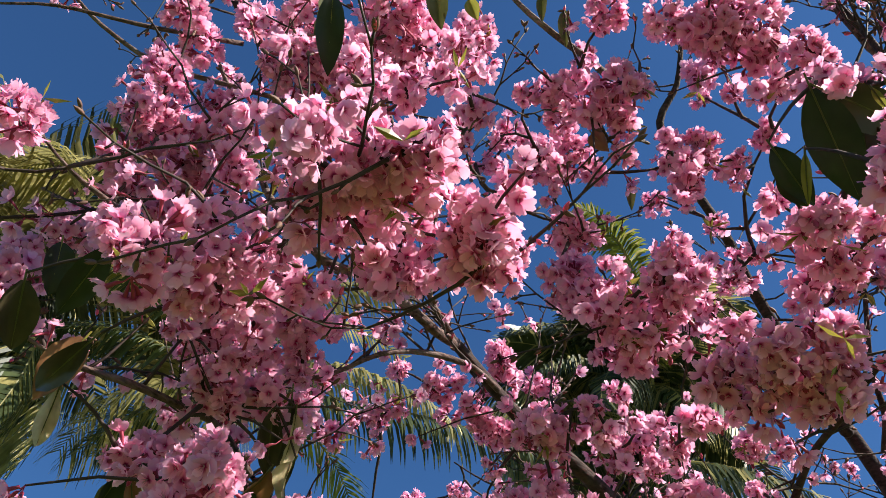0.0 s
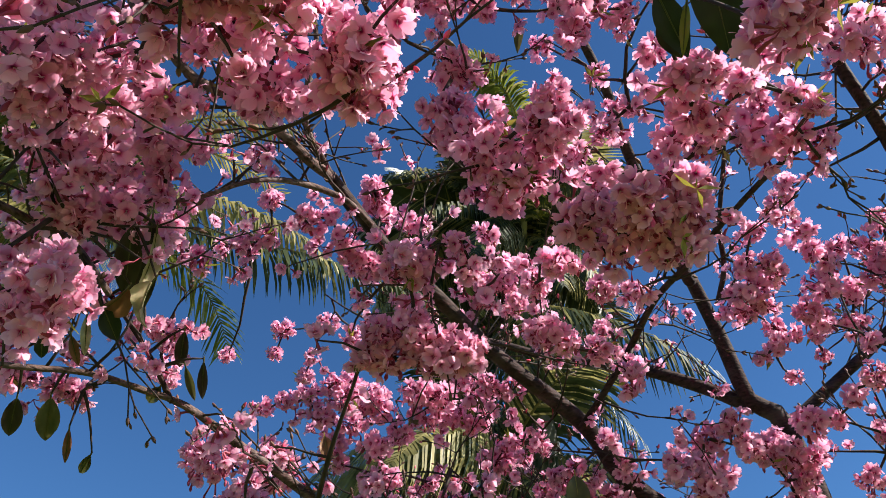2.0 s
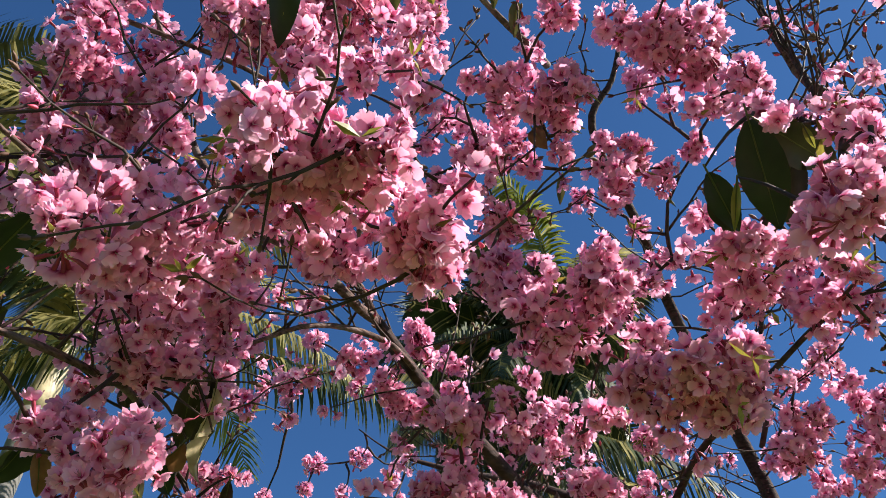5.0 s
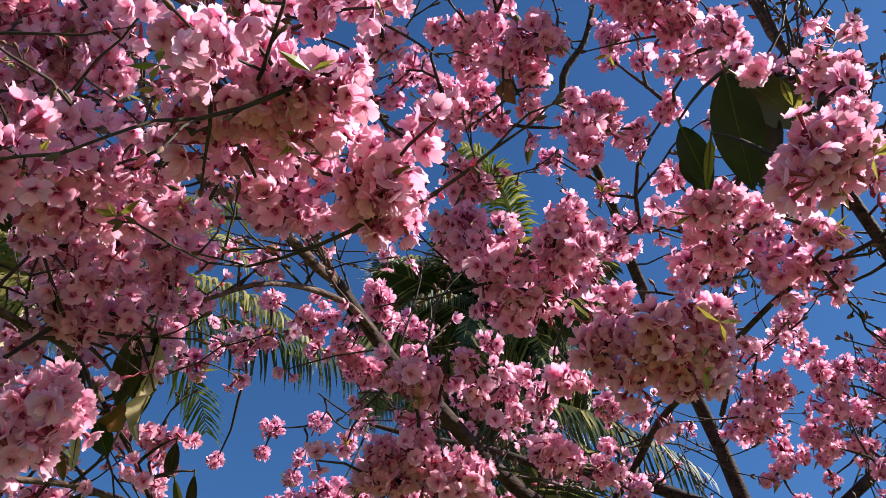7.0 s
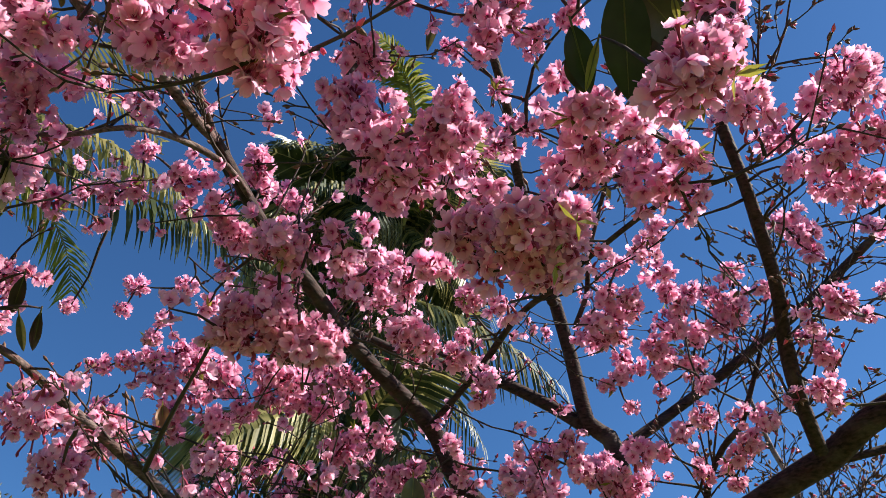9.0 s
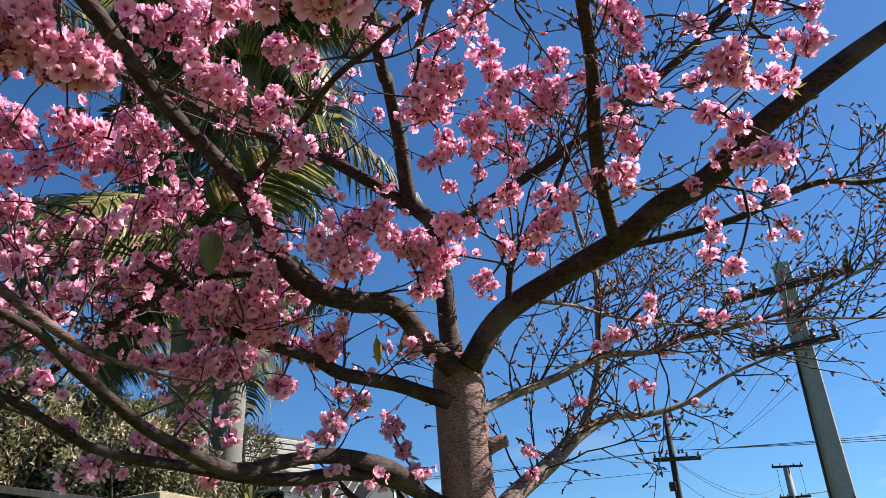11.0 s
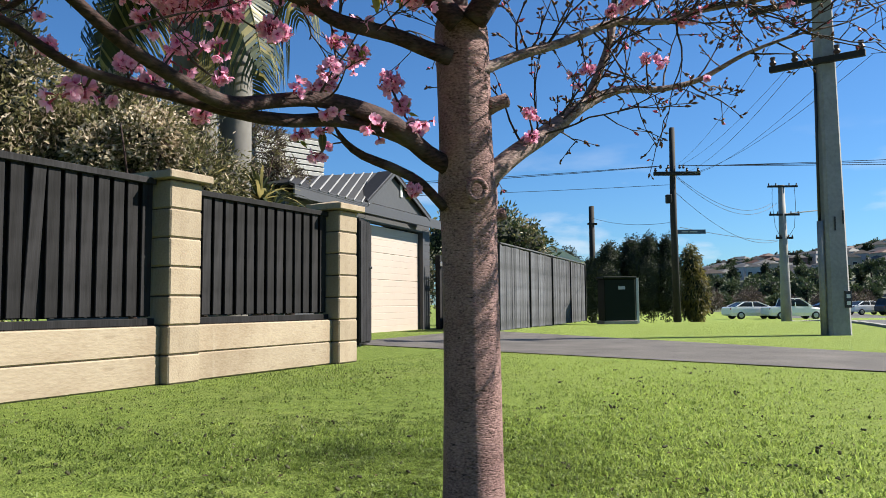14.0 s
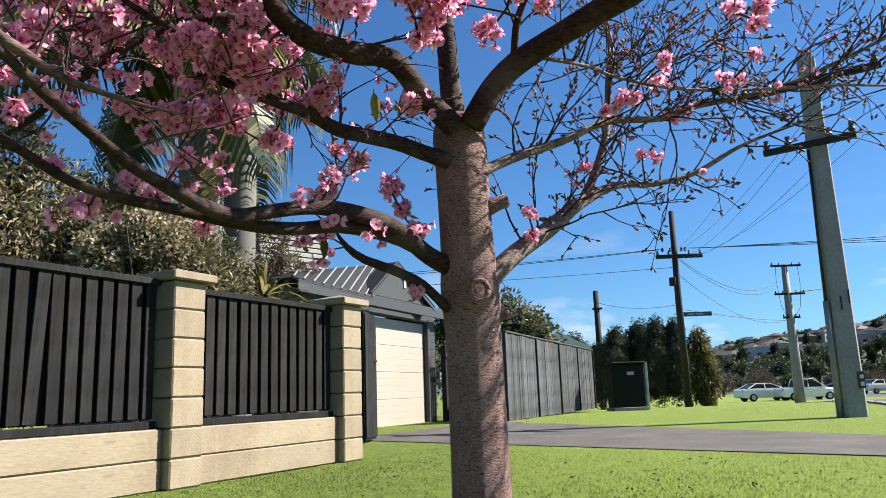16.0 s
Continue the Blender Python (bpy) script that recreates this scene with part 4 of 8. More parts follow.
blossoms([(0.88, 1.13, 1.66, 0.021), (0.94, 1.14, 1.64, 0.016), (1.00, 1.01, 1.75, 0.023), (1.03, 1.04, 1.72, 0.025), (1.07, 1.05, 1.70, 0.021), (1.08, 1.09, 1.66, 0.025), (1.04, 1.13, 1.63, 0.030), (1.08, 1.15, 1.61, 0.021), (1.05, 1.27, 1.64, 0.016), (1.02, 1.30, 1.62, 0.016), (1.10, 1.32, 1.59, 0.016), (1.16, 1.27, 1.62, 0.016), (-0.10, 1.21, 1.75, 0.025), (-0.14, 1.23, 1.74, 0.027), (-0.20, 1.31, 1.80, 0.018), (-0.10, 1.15, 1.80, 0.021), (-0.02, 1.17, 1.77, 0.027), (0.02, 1.16, 1.78, 0.018), (0.05, 1.18, 1.74, 0.021), (0.09, 1.21, 1.71, 0.026), (0.07, 1.20, 1.73, 0.021), (0.14, 1.21, 1.70, 0.021), (0.17, 1.23, 1.69, 0.016), (0.11, 1.11, 1.80, 0.032)])
blossoms([(0.12, 1.12, 1.78, 0.021), (0.19, 1.21, 1.84, 0.027), (0.10, 1.09, 1.82, 0.016), (0.23, 1.21, 1.83, 0.017), (0.20, 1.17, 1.73, 0.016), (0.19, 1.19, 1.72, 0.016), (0.14, 0.84, 1.40, 0.030), (0.20, 0.81, 1.42, 0.017), (0.22, 0.83, 1.39, 0.014), (0.15, 0.85, 1.38, 0.016), (0.35, 1.13, 1.75, 0.025), (0.38, 1.17, 1.71, 0.025), (0.37, 1.28, 1.74, 0.022), (0.37, 1.31, 1.71, 0.017), (0.42, 1.27, 1.75, 0.027), (0.45, 1.30, 1.71, 0.029), (0.45, 1.23, 1.77, 0.020), (0.10, 0.90, 1.31, 0.026), (0.14, 0.89, 1.31, 0.026), (0.17, 0.90, 1.30, 0.031), (0.12, 0.92, 1.29, 0.031), (0.08, 0.93, 1.29, 0.018), (0.21, 0.89, 1.30, 0.026), (0.23, 0.91, 1.29, 0.024)])
blossoms([(0.23, 0.89, 1.30, 0.014), (0.20, 0.92, 1.28, 0.018), (0.15, 0.88, 1.33, 0.016), (-0.07, 1.93, 2.03, 0.030), (0.06, 1.89, 2.04, 0.030), (-0.09, 1.99, 1.98, 0.024), (0.01, 2.02, 1.93, 0.026), (0.02, 1.98, 1.97, 0.021), (0.17, 1.89, 2.03, 0.016), (0.09, 1.33, 1.60, 0.023), (0.12, 1.76, 1.75, 0.032), (0.08, 1.76, 1.75, 0.022), (0.02, 1.79, 1.73, 0.032), (-0.04, 1.81, 1.72, 0.026), (-0.09, 1.84, 1.71, 0.023), (0.14, 1.79, 1.72, 0.040), (0.19, 1.68, 1.67, 0.033), (0.27, 1.57, 1.63, 0.034), (0.33, 1.57, 1.62, 0.036), (0.41, 1.44, 1.58, 0.027), (0.45, 1.45, 1.57, 0.018), (0.38, 1.48, 1.56, 0.022), (-0.35, 0.67, 1.19, 0.016), (-0.33, 0.67, 1.18, 0.016)])
blossoms([(-0.32, 0.70, 1.22, 0.016), (-0.34, 0.70, 1.23, 0.016), (-0.29, 0.66, 1.16, 0.018), (-0.26, 0.62, 1.15, 0.017), (-0.23, 0.59, 1.13, 0.016), (-0.23, 0.61, 1.11, 0.016), (-0.26, 0.64, 1.13, 0.016), (-0.22, 0.62, 1.14, 0.016), (-0.29, 0.66, 1.13, 0.016), (-0.26, 0.70, 1.15, 0.016), (-0.45, 1.10, 1.36, 0.019), (-0.47, 1.13, 1.33, 0.018), (-0.44, 1.12, 1.33, 0.020), (-0.41, 1.12, 1.33, 0.016), (-0.37, 1.12, 1.32, 0.019), (-0.34, 1.13, 1.31, 0.016), (-0.22, 1.12, 1.44, 0.016), (-0.25, 1.12, 1.44, 0.016), (-0.23, 1.13, 1.42, 0.016), (-0.22, 1.18, 1.38, 0.016), (-0.16, 1.40, 1.58, 0.016), (-0.20, 1.06, 1.55, 0.022), (-0.24, 0.96, 1.52, 0.016), (-0.23, 0.95, 1.53, 0.020)])
blossoms([(-0.31, 0.70, 1.35, 0.016), (-0.31, 0.73, 1.33, 0.019), (-0.28, 0.73, 1.33, 0.016), (-0.27, 0.76, 1.37, 0.016), (-0.28, 0.74, 1.32, 0.016), (-0.24, 0.75, 1.37, 0.016), (-0.24, 0.80, 1.39, 0.016), (-0.22, 0.81, 1.45, 0.016), (-0.40, 0.88, 1.41, 0.016), (-0.38, 0.89, 1.40, 0.016), (1.01, 1.25, 1.75, 0.033), (1.04, 1.21, 1.78, 0.027), (0.99, 1.28, 1.73, 0.025), (1.06, 1.27, 1.69, 0.022), (1.14, 1.16, 1.75, 0.036), (1.15, 1.12, 1.80, 0.025), (1.20, 1.15, 1.72, 0.033), (1.19, 1.02, 1.71, 0.039), (1.18, 1.05, 1.68, 0.031), (1.18, 0.98, 1.78, 0.026), (1.24, 0.96, 1.74, 0.018), (1.15, 1.21, 1.68, 0.025), (1.21, 1.19, 1.66, 0.022), (1.17, 1.10, 1.81, 0.019)])
blossoms([(1.14, 1.24, 1.65, 0.016), (1.17, 1.14, 1.57, 0.021), (1.10, 1.26, 1.66, 0.016), (1.06, 1.30, 1.65, 0.016), (1.23, 0.81, 1.78, 0.032), (1.25, 0.82, 1.74, 0.024), (1.18, 0.82, 1.80, 0.017), (1.42, 0.77, 1.84, 0.020), (1.08, 0.70, 1.48, 0.032), (1.31, 0.73, 1.60, 0.021), (1.20, 0.74, 1.51, 0.016), (1.36, 0.60, 1.54, 0.021), (1.31, 0.55, 1.48, 0.016), (1.28, 0.70, 1.49, 0.024), (1.25, 0.63, 1.41, 0.020), (1.29, 0.91, 1.58, 0.022), (1.31, 0.92, 1.55, 0.022), (1.24, 0.90, 1.45, 0.030), (1.26, 0.91, 1.42, 0.016), (1.22, 1.05, 1.45, 0.027), (1.20, 1.09, 1.41, 0.027), (1.19, 1.12, 1.39, 0.022), (1.26, 0.92, 1.59, 0.016), (1.08, 1.08, 1.44, 0.028)])
blossoms([(1.37, 0.83, 1.42, 0.016), (1.56, 0.83, 1.43, 0.017), (1.68, 1.00, 1.47, 0.017), (1.77, 0.85, 1.41, 0.016), (1.78, 1.09, 1.46, 0.021), (1.41, 0.80, 1.23, 0.017), (1.68, 1.23, 1.36, 0.018), (1.94, 1.20, 1.35, 0.016), (1.72, 1.37, 1.32, 0.016), (1.67, 1.43, 1.29, 0.016), (1.26, 0.61, 1.34, 0.023), (1.29, 0.59, 1.34, 0.019), (1.23, 0.63, 1.33, 0.016), (1.44, 0.69, 1.35, 0.016), (1.12, 0.56, 1.44, 0.031), (1.13, 0.54, 1.46, 0.018), (1.15, 0.55, 1.42, 0.018), (1.23, 0.51, 1.60, 0.016), (1.30, 0.47, 1.58, 0.016), (1.15, 0.43, 1.41, 0.022), (1.13, 0.37, 1.50, 0.018), (0.95, 0.53, 1.63, 0.037), (0.99, 0.49, 1.65, 0.033), (1.02, 0.46, 1.66, 0.027)])
blossoms([(1.04, 0.42, 1.60, 0.035), (1.08, 0.39, 1.61, 0.035), (1.08, 0.36, 1.56, 0.030), (1.09, 0.47, 1.59, 0.031), (1.00, 0.53, 1.58, 0.031), (1.04, 0.51, 1.57, 0.018), (1.08, 0.44, 1.54, 0.030), (1.12, 0.41, 1.55, 0.017), (0.95, 0.59, 1.74, 0.030), (1.05, 0.65, 1.76, 0.024), (1.03, 0.60, 1.66, 0.030), (1.04, 1.25, 1.43, 0.033), (1.01, 1.31, 1.39, 0.030), (1.05, 1.30, 1.37, 0.023), (0.97, 1.33, 1.40, 0.033), (0.80, 1.30, 1.30, 0.034), (0.78, 1.29, 1.34, 0.023), (0.82, 1.29, 1.40, 0.028), (0.86, 1.25, 1.41, 0.028), (0.89, 1.26, 1.37, 0.028), (0.74, 1.31, 1.36, 0.017), (1.03, 1.35, 1.31, 0.023), (1.04, 1.32, 1.34, 0.023), (1.15, 1.27, 1.32, 0.028)])
blossoms([(1.17, 1.21, 1.39, 0.020), (1.23, 1.18, 1.36, 0.016), (1.09, 1.23, 1.43, 0.018), (1.08, 1.15, 1.44, 0.024), (0.06, 1.81, 1.68, 0.037), (0.11, 1.76, 1.71, 0.039), (0.13, 1.68, 1.59, 0.034), (0.09, 1.73, 1.56, 0.034), (0.17, 1.69, 1.65, 0.029), (0.21, 1.68, 1.63, 0.025), (0.11, 1.75, 1.52, 0.024), (0.19, 1.68, 1.54, 0.036), (0.25, 1.69, 1.58, 0.029), (0.31, 1.68, 1.63, 0.039), (0.33, 1.64, 1.66, 0.031), (0.41, 1.67, 1.74, 0.031), (0.43, 1.65, 1.75, 0.027), (0.48, 1.65, 1.70, 0.022), (0.39, 1.69, 1.64, 0.031), (0.43, 1.68, 1.61, 0.027), (0.46, 1.65, 1.63, 0.021), (0.31, 1.64, 1.68, 0.021), (0.19, 1.73, 1.47, 0.034), (0.23, 1.70, 1.47, 0.028)])
blossoms([(0.17, 1.79, 1.42, 0.020), (0.24, 1.74, 1.42, 0.024), (0.22, 1.72, 1.37, 0.028), (0.26, 1.71, 1.34, 0.024), (0.37, 1.68, 1.38, 0.029), (0.33, 1.72, 1.47, 0.016), (0.38, 1.69, 1.46, 0.016), (0.47, 1.61, 1.49, 0.035), (0.46, 1.64, 1.46, 0.025), (0.49, 1.57, 1.51, 0.020), (0.55, 1.54, 1.50, 0.020), (0.42, 1.69, 1.32, 0.024), (0.46, 1.66, 1.32, 0.028), (0.48, 1.63, 1.35, 0.024), (0.51, 1.60, 1.36, 0.020), (0.57, 1.60, 1.41, 0.018), (0.59, 1.52, 1.40, 0.028), (0.61, 1.49, 1.42, 0.020), (0.63, 1.51, 1.36, 0.024), (0.68, 1.49, 1.36, 0.024), (0.69, 1.45, 1.31, 0.027), (0.26, 1.70, 1.26, 0.018), (0.29, 1.67, 1.27, 0.016), (0.34, 1.64, 1.27, 0.016)])
blossoms([(0.55, 1.63, 1.28, 0.016), (0.61, 1.58, 1.29, 0.020), (0.64, 1.56, 1.30, 0.020), (0.70, 1.53, 1.29, 0.022), (0.74, 1.51, 1.27, 0.020), (0.22, 1.66, 1.16, 0.028), (0.18, 1.67, 1.18, 0.019), (0.24, 1.64, 1.17, 0.016), (0.28, 1.56, 1.14, 0.016), (0.37, 1.59, 1.12, 0.017), (0.49, 1.70, 1.24, 0.016), (0.63, 1.78, 1.20, 0.020), (0.67, 1.76, 1.19, 0.026), (0.75, 1.60, 1.24, 0.029), (0.90, 1.57, 1.23, 0.023), (0.84, 1.58, 1.28, 0.017), (0.92, 1.53, 1.26, 0.016), (0.86, 1.72, 1.16, 0.021), (0.98, 1.66, 1.14, 0.016), (0.71, 1.73, 1.20, 0.020), (0.76, 1.71, 1.17, 0.016), (0.64, 1.67, 1.24, 0.016), (0.63, 1.34, 1.41, 0.023), (0.68, 1.39, 1.39, 0.018)])
blossoms([(0.25, 1.45, 1.25, 0.023), (0.29, 1.36, 1.01, 0.012), (0.72, 1.61, 1.29, 0.028), (0.53, 1.65, 1.15, 0.012), (0.50, 1.67, 1.16, 0.017), (0.56, 1.63, 1.15, 0.012), (0.86, 1.62, 1.35, 0.017), (0.36, 1.51, 0.97, 0.012), (0.63, 1.53, 0.89, 0.016), (1.15, 1.64, 1.00, 0.012), (0.92, 1.44, 1.40, 0.036), (0.89, 1.45, 1.44, 0.028), (1.12, 1.53, 1.24, 0.021), (1.08, 1.43, 1.49, 0.029), (1.16, 1.39, 1.44, 0.025), (0.96, 1.64, 1.03, 0.013), (0.97, 1.62, 1.07, 0.012), (1.05, 1.60, 0.96, 0.013), (0.91, 1.70, 0.92, 0.012), (1.44, 1.50, 1.00, 0.012), (1.65, 1.50, 1.15, 0.012), (1.82, 1.06, 1.42, 0.024), (1.94, 1.24, 1.37, 0.015), (1.91, 1.13, 1.39, 0.012)])
blossoms([(1.84, 0.91, 1.49, 0.017), (1.91, 0.98, 1.50, 0.016), (0.80, 1.60, 1.36, 0.019), (0.69, 1.59, 0.99, 0.013), (0.90, 1.63, 1.20, 0.013)])


TWIGS = Geo()
# directions, seen from under the tree, in which no shoots grow: (way, angle)
CLEAR = [(Vector(w), a) for w, a in (((-0.055, 0.859, 0.510), 0.056), ((-0.023, 0.812, 0.583), 0.041), ((0.048, 0.844, 0.535), 0.033), ((0.062, 0.802, 0.594), 0.030), ((0.550, 0.700, 0.456), 0.041), ((0.373, 0.441, 0.816), 0.037), ((-0.456, 0.381, 0.804), 0.067), ((0.066, 0.355, 0.933), 0.045))]


def is_clear(p):
    d = Vector(p[:3]) - Vector((-0.03, 0.0, 0.69))
    return any(d.angle(w) < a for w, a in CLEAR)


def nearest_wood(p, reach=0.45):
    arr = np.array(SAMPLES)
    d = np.linalg.norm(arr[:, :3] - np.array(p[:3]), axis=1) - 0.3 * arr[:, 3]
    return arr[int(d.argmin())], float(d.min())


def twig_to(p, thick=0.0034):
    """A bent twig from the nearest wood to p."""
    w, d = nearest_wood(p)
    a, b = Vector(w[:3]), Vector(p[:3])
    if d < 0.01:
        return
    bend = Vector((rng.uniform(-1, 1), rng.uniform(-1, 1), rng.uniform(-0.6, 0.6))) * d * 0.14
    rows = []
    n = max(3, int(d / 0.05))
    for i in range(n + 1):
        t = i / n
        q = a.lerp(b, t) + bend * math.sin(math.pi * t) + Vector((rng.uniform(-1, 1), rng.uniform(-1, 1), rng.uniform(-1, 1))) * 0.004
        rows.append((q.x, q.y, q.z, (thick * (1 + d * 1.2)) * (1 - 0.6 * t)))
    TWIGS.tube([local(r) for r in rows], [r[3] for r in rows], 6)
    for r in rows[1:]:
        SAMPLES.append(r)


order = sorted(WANTED, key=lambda p: nearest_wood(p)[1])
for x, y, z, r in order:
    twig_to((x, y, z))
    size = min(range(4), key=lambda i: abs(math.log(SIZES[i][0] / r)))
    kind = rng.choice(VARIANTS[size])
    s = min(1.1, max(0.8, r / SIZES[size][0]))
    m = Matrix.Translation(local((x, y, z))) @ Euler((rng.uniform(-0.5, 0.5), rng.uniform(-0.5, 0.5), rng.uniform(0, 6.3))).to_matrix().to_4x4() @ Matrix.Scale(s, 4)
    part("blossom", kind, None, cherry, m=m)

# short bare shoots with buds on the sparse street side, and finer shoots all through the crown
BUDS, BUDS2 = Geo(), Geo()


def bud(p, way, size, g):
    w = Vector(way).normalized()
    q = Vector(p)
    g.tube([q, q + w * size * 0.5, q + w * size, q + w * size * 1.5], [size * 0.22, size * 0.36, size * 0.28, size * 0.04], 5, cap=False)


TIPS = []  # ends of shoots that carry a flower or two


def shoot(p, way, length, r, depth, budsize=0.010):
    if is_clear(Vector(p) + Vector(way).normalized() * length * 0.6):
        return
    rows = [Vector(p)]
    w = Vector(way).normalized()
    n = max(3, int(length / 0.035))
    for i in range(n):
        w = (w + Vector((rng.gauss(0, 0.16), rng.gauss(0, 0.16), rng.gauss(0.03, 0.14)))).normalized()
        rows.append(rows[-1] + w * length / n)
        if depth > 0 and rng.random() < 0.45 and i > 0:
            b = (w + Vector((rng.gauss(0, 0.7), rng.gauss(0, 0.7), rng.gauss(0.1, 0.6)))).normalized()
            shoot(rows[-1], b, length * rng.uniform(0.3, 0.55), r * 0.6, depth - 1, budsize)
        elif rng.random() < 0.6:
            b = (w + Vector((rng.gauss(0, 0.8), rng.gauss(0, 0.8), rng.gauss(0.2, 0.6)))).normalized()
            spur = rows[-1] + b * 0.012
            TWIGS.tube([local(rows[-1]), local(spur)], [r * 0.6, 0.0012], 4)
            for _ in range(rng.choice((1, 2, 3))):
                bb = (b + Vector((rng.gauss(0, 0.5), rng.gauss(0, 0.5), rng.gauss(0, 0.5)))).normalized()
                bud(local(spur), bb, budsize * rng.uniform(0.6, 1.1), BUDS2 if rng.random() < 0.18 else BUDS)
    TWIGS.tube([local(q) for q in rows], [max(0.0011, r * (1 - 0.65 * i / n)) for i in range(n + 1)], 5)
    bud(local(rows[-1]), w, budsize, BUDS)
    TIPS.append(rows[-1])


street = [s for s in SAMPLES if (s[0] - BASE.x) * 0.816 - (s[1] - BASE.y) * 0.578 > 0.12 and 0.004 < s[3] < 0.03]
for _ in range(240):
    s = rng.choice(street)
    out = Vector((s[0] - BASE.x, s[1] - BASE.y, 0.25)).normalized()
    shoot(s[:3], out + Vector((rng.gauss(0, 0.6), rng.gauss(0, 0.6), rng.gauss(0.25, 0.6))), rng.uniform(0.10, 0.36), 0.0032, 2)
inner = [s for s in SAMPLES if s[2] > 1.2 and s[3] < 0.02]
for _ in range(170):
    s = rng.choice(inner)
    shoot(s[:3], (rng.gauss(0, 0.7), rng.gauss(0, 0.7), rng.gauss(0.35, 0.5)), rng.uniform(0.08, 0.26), 0.0026, 1, 0.008)

garden = [s for s in SAMPLES if (s[0] - BASE.x) * 0.816 - (s[1] - BASE.y) * 0.578 < -0.03 and 0.95 < s[2] < 1.9 and 0.003 < s[3] < 0.03]
TIPS.clear()
for _ in range(230):
    s = rng.choice(garden)
    shoot(s[:3], (rng.gauss(0, 0.7), rng.gauss(0, 0.7), rng.gauss(0.45, 0.5)), rng.uniform(0.08, 0.28), 0.0027, 1, 0.008)

part("fine_twig", TWIGS, TWIG, cherry, "thin brown twigs", smooth=True, kind="stuff")
part("brown_bud", BUDS, BUD, cherry, "small brown buds on bare shoots", smooth=True, kind="stuff")
part("pink_bud", BUDS2, BUDPINK, cherry, "opening pink buds", smooth=True, kind="stuff")

# single flowers and pairs on the fine shoots
SPARE, SPAREC, SPARES, TWIGS2 = Geo(), Geo(), Geo(), Geo()
fine = [s for s in SAMPLES if s[2] > 1.15 and s[3] < 0.012]
for _ in range(430):
    s = rng.choice(fine)
    if (s[0] - BASE.x) * 0.816 - (s[1] - BASE.y) * 0.578 > 0.2 and rng.random() < 0.75:
        continue
    o = Vector(local(s))
    for _ in range(rng.choice((1, 2, 3, 4))):
        d = Vector((rng.gauss(0, 1), rng.gauss(0, 1), rng.gauss(-0.2, 1))).normalized()
        if is_clear(s):
            continue
        flower(SPARE, SPAREC, SPARES, o + d * rng.uniform(0.015, 0.032), d, rng.uniform(0.0115, 0.015), rng, o)
lowleft = [s for s in SAMPLES if (s[0] - BASE.x) * 0.816 - (s[1] - BASE.y) * 0.578 < -0.15 and 0.85 < s[2] < 1.75]
for _ in range(120):
    s = rng.choice(lowleft)
    o = Vector(local(s)) + Vector((rng.gauss(0, 0.05), rng.gauss(0, 0.05), rng.gauss(0.02, 0.035)))
    SP = Vector(local(s))
    TWIGS2.tube([SP, (SP + o) / 2 + Vector((0, 0, 0.008)), o], [0.0022, 0.0018, 0.0012], 5)
    for _ in range(rng.choice((1, 2, 3, 4, 6))):
        d = Vector((rng.gauss(0, 1), rng.gauss(0, 1), rng.gauss(-0.4, 0.8))).normalized()
        flower(SPARE, SPAREC, SPARES, o + d * rng.uniform(0.012, 0.028), d, rng.uniform(0.0115, 0.015), rng, o)
for q in TIPS:
    if rng.random() < 0.45:
        o = Vector(local(q))
        for _ in range(rng.choice((1, 1, 2, 3, 5))):
            d = Vector((rng.gauss(0, 1), rng.gauss(0, 1), rng.gauss(-0.3, 0.8))).normalized()
            flower(SPARE, SPAREC, SPARES, o + d * rng.uniform(0.012, 0.026), d, rng.uniform(0.0115, 0.015), rng, o)
for x, y, z, r in WANTED:
    for _ in range(rng.choice((0, 0, 0, 1, 1))):
        d = Vector((rng.gauss(0, 1), rng.gauss(0, 1), rng.gauss(0, 0.8))).normalized()
        c = Vector((x, y, z)) + d * (r * rng.uniform(0.9, 1.5) + 0.015)
        if is_clear(c):
            continue
        o = Vector(local(c))
        for _ in range(rng.choice((2, 3, 4, 6, 7))):
            w = (d * 0.5 + Vector((rng.gauss(0, 1), rng.gauss(0, 1), rng.gauss(-0.1, 1))).normalized()).normalized()
            flower(SPARE, SPAREC, SPARES, o + w * rng.uniform(0.014, 0.028), w, rng.uniform(0.012, 0.0155), rng, o)
# tufts of small young leaves among the flowers
YOUNG = Geo()
for x, y, z, r in WANTED[::3]:
    o = Vector(local((x, y, z))) + Vector((rng.gauss(0, 0.6) * r, rng.gauss(0, 0.6) * r, rng.gauss(-0.2, 0.6) * r))
    for _ in range(rng.choice((2, 3, 4, 5))):
        d = Vector((rng.gauss(0, 1), rng.gauss(0, 1), rng.gauss(-0.3, 0.8))).normalized()
        s = d.cross(Vector((rng.gauss(0, 1), rng.gauss(0, 1), rng.gauss(0, 1)))).normalized()
        n, ln = d.cross(s), rng.uniform(0.016, 0.034)
        YOUNG.add([o, o + d * ln * 0.45 + s * ln * 0.14 + n * ln * 0.06, o + d * ln * 0.5 - n * ln * 0.04, o + d * ln * 0.45 - s * ln * 0.14 + n * ln * 0.06, o + d * ln], [(0, 1, 2), (0, 2, 3), (1, 4, 2), (2, 4, 3)])
part("young_leaf", YOUNG, LEAF_YOUNG, cherry, "small yellow-green unfolding leaves", kind="stuff")
part("loose_blossom", joined("loose_blossom", (SPARE, PETAL), (SPAREC, CALYX), (SPARES, STAMEN), (TWIGS2, TWIG)), None, cherry, "scattered single pink flowers", kind="stuff")


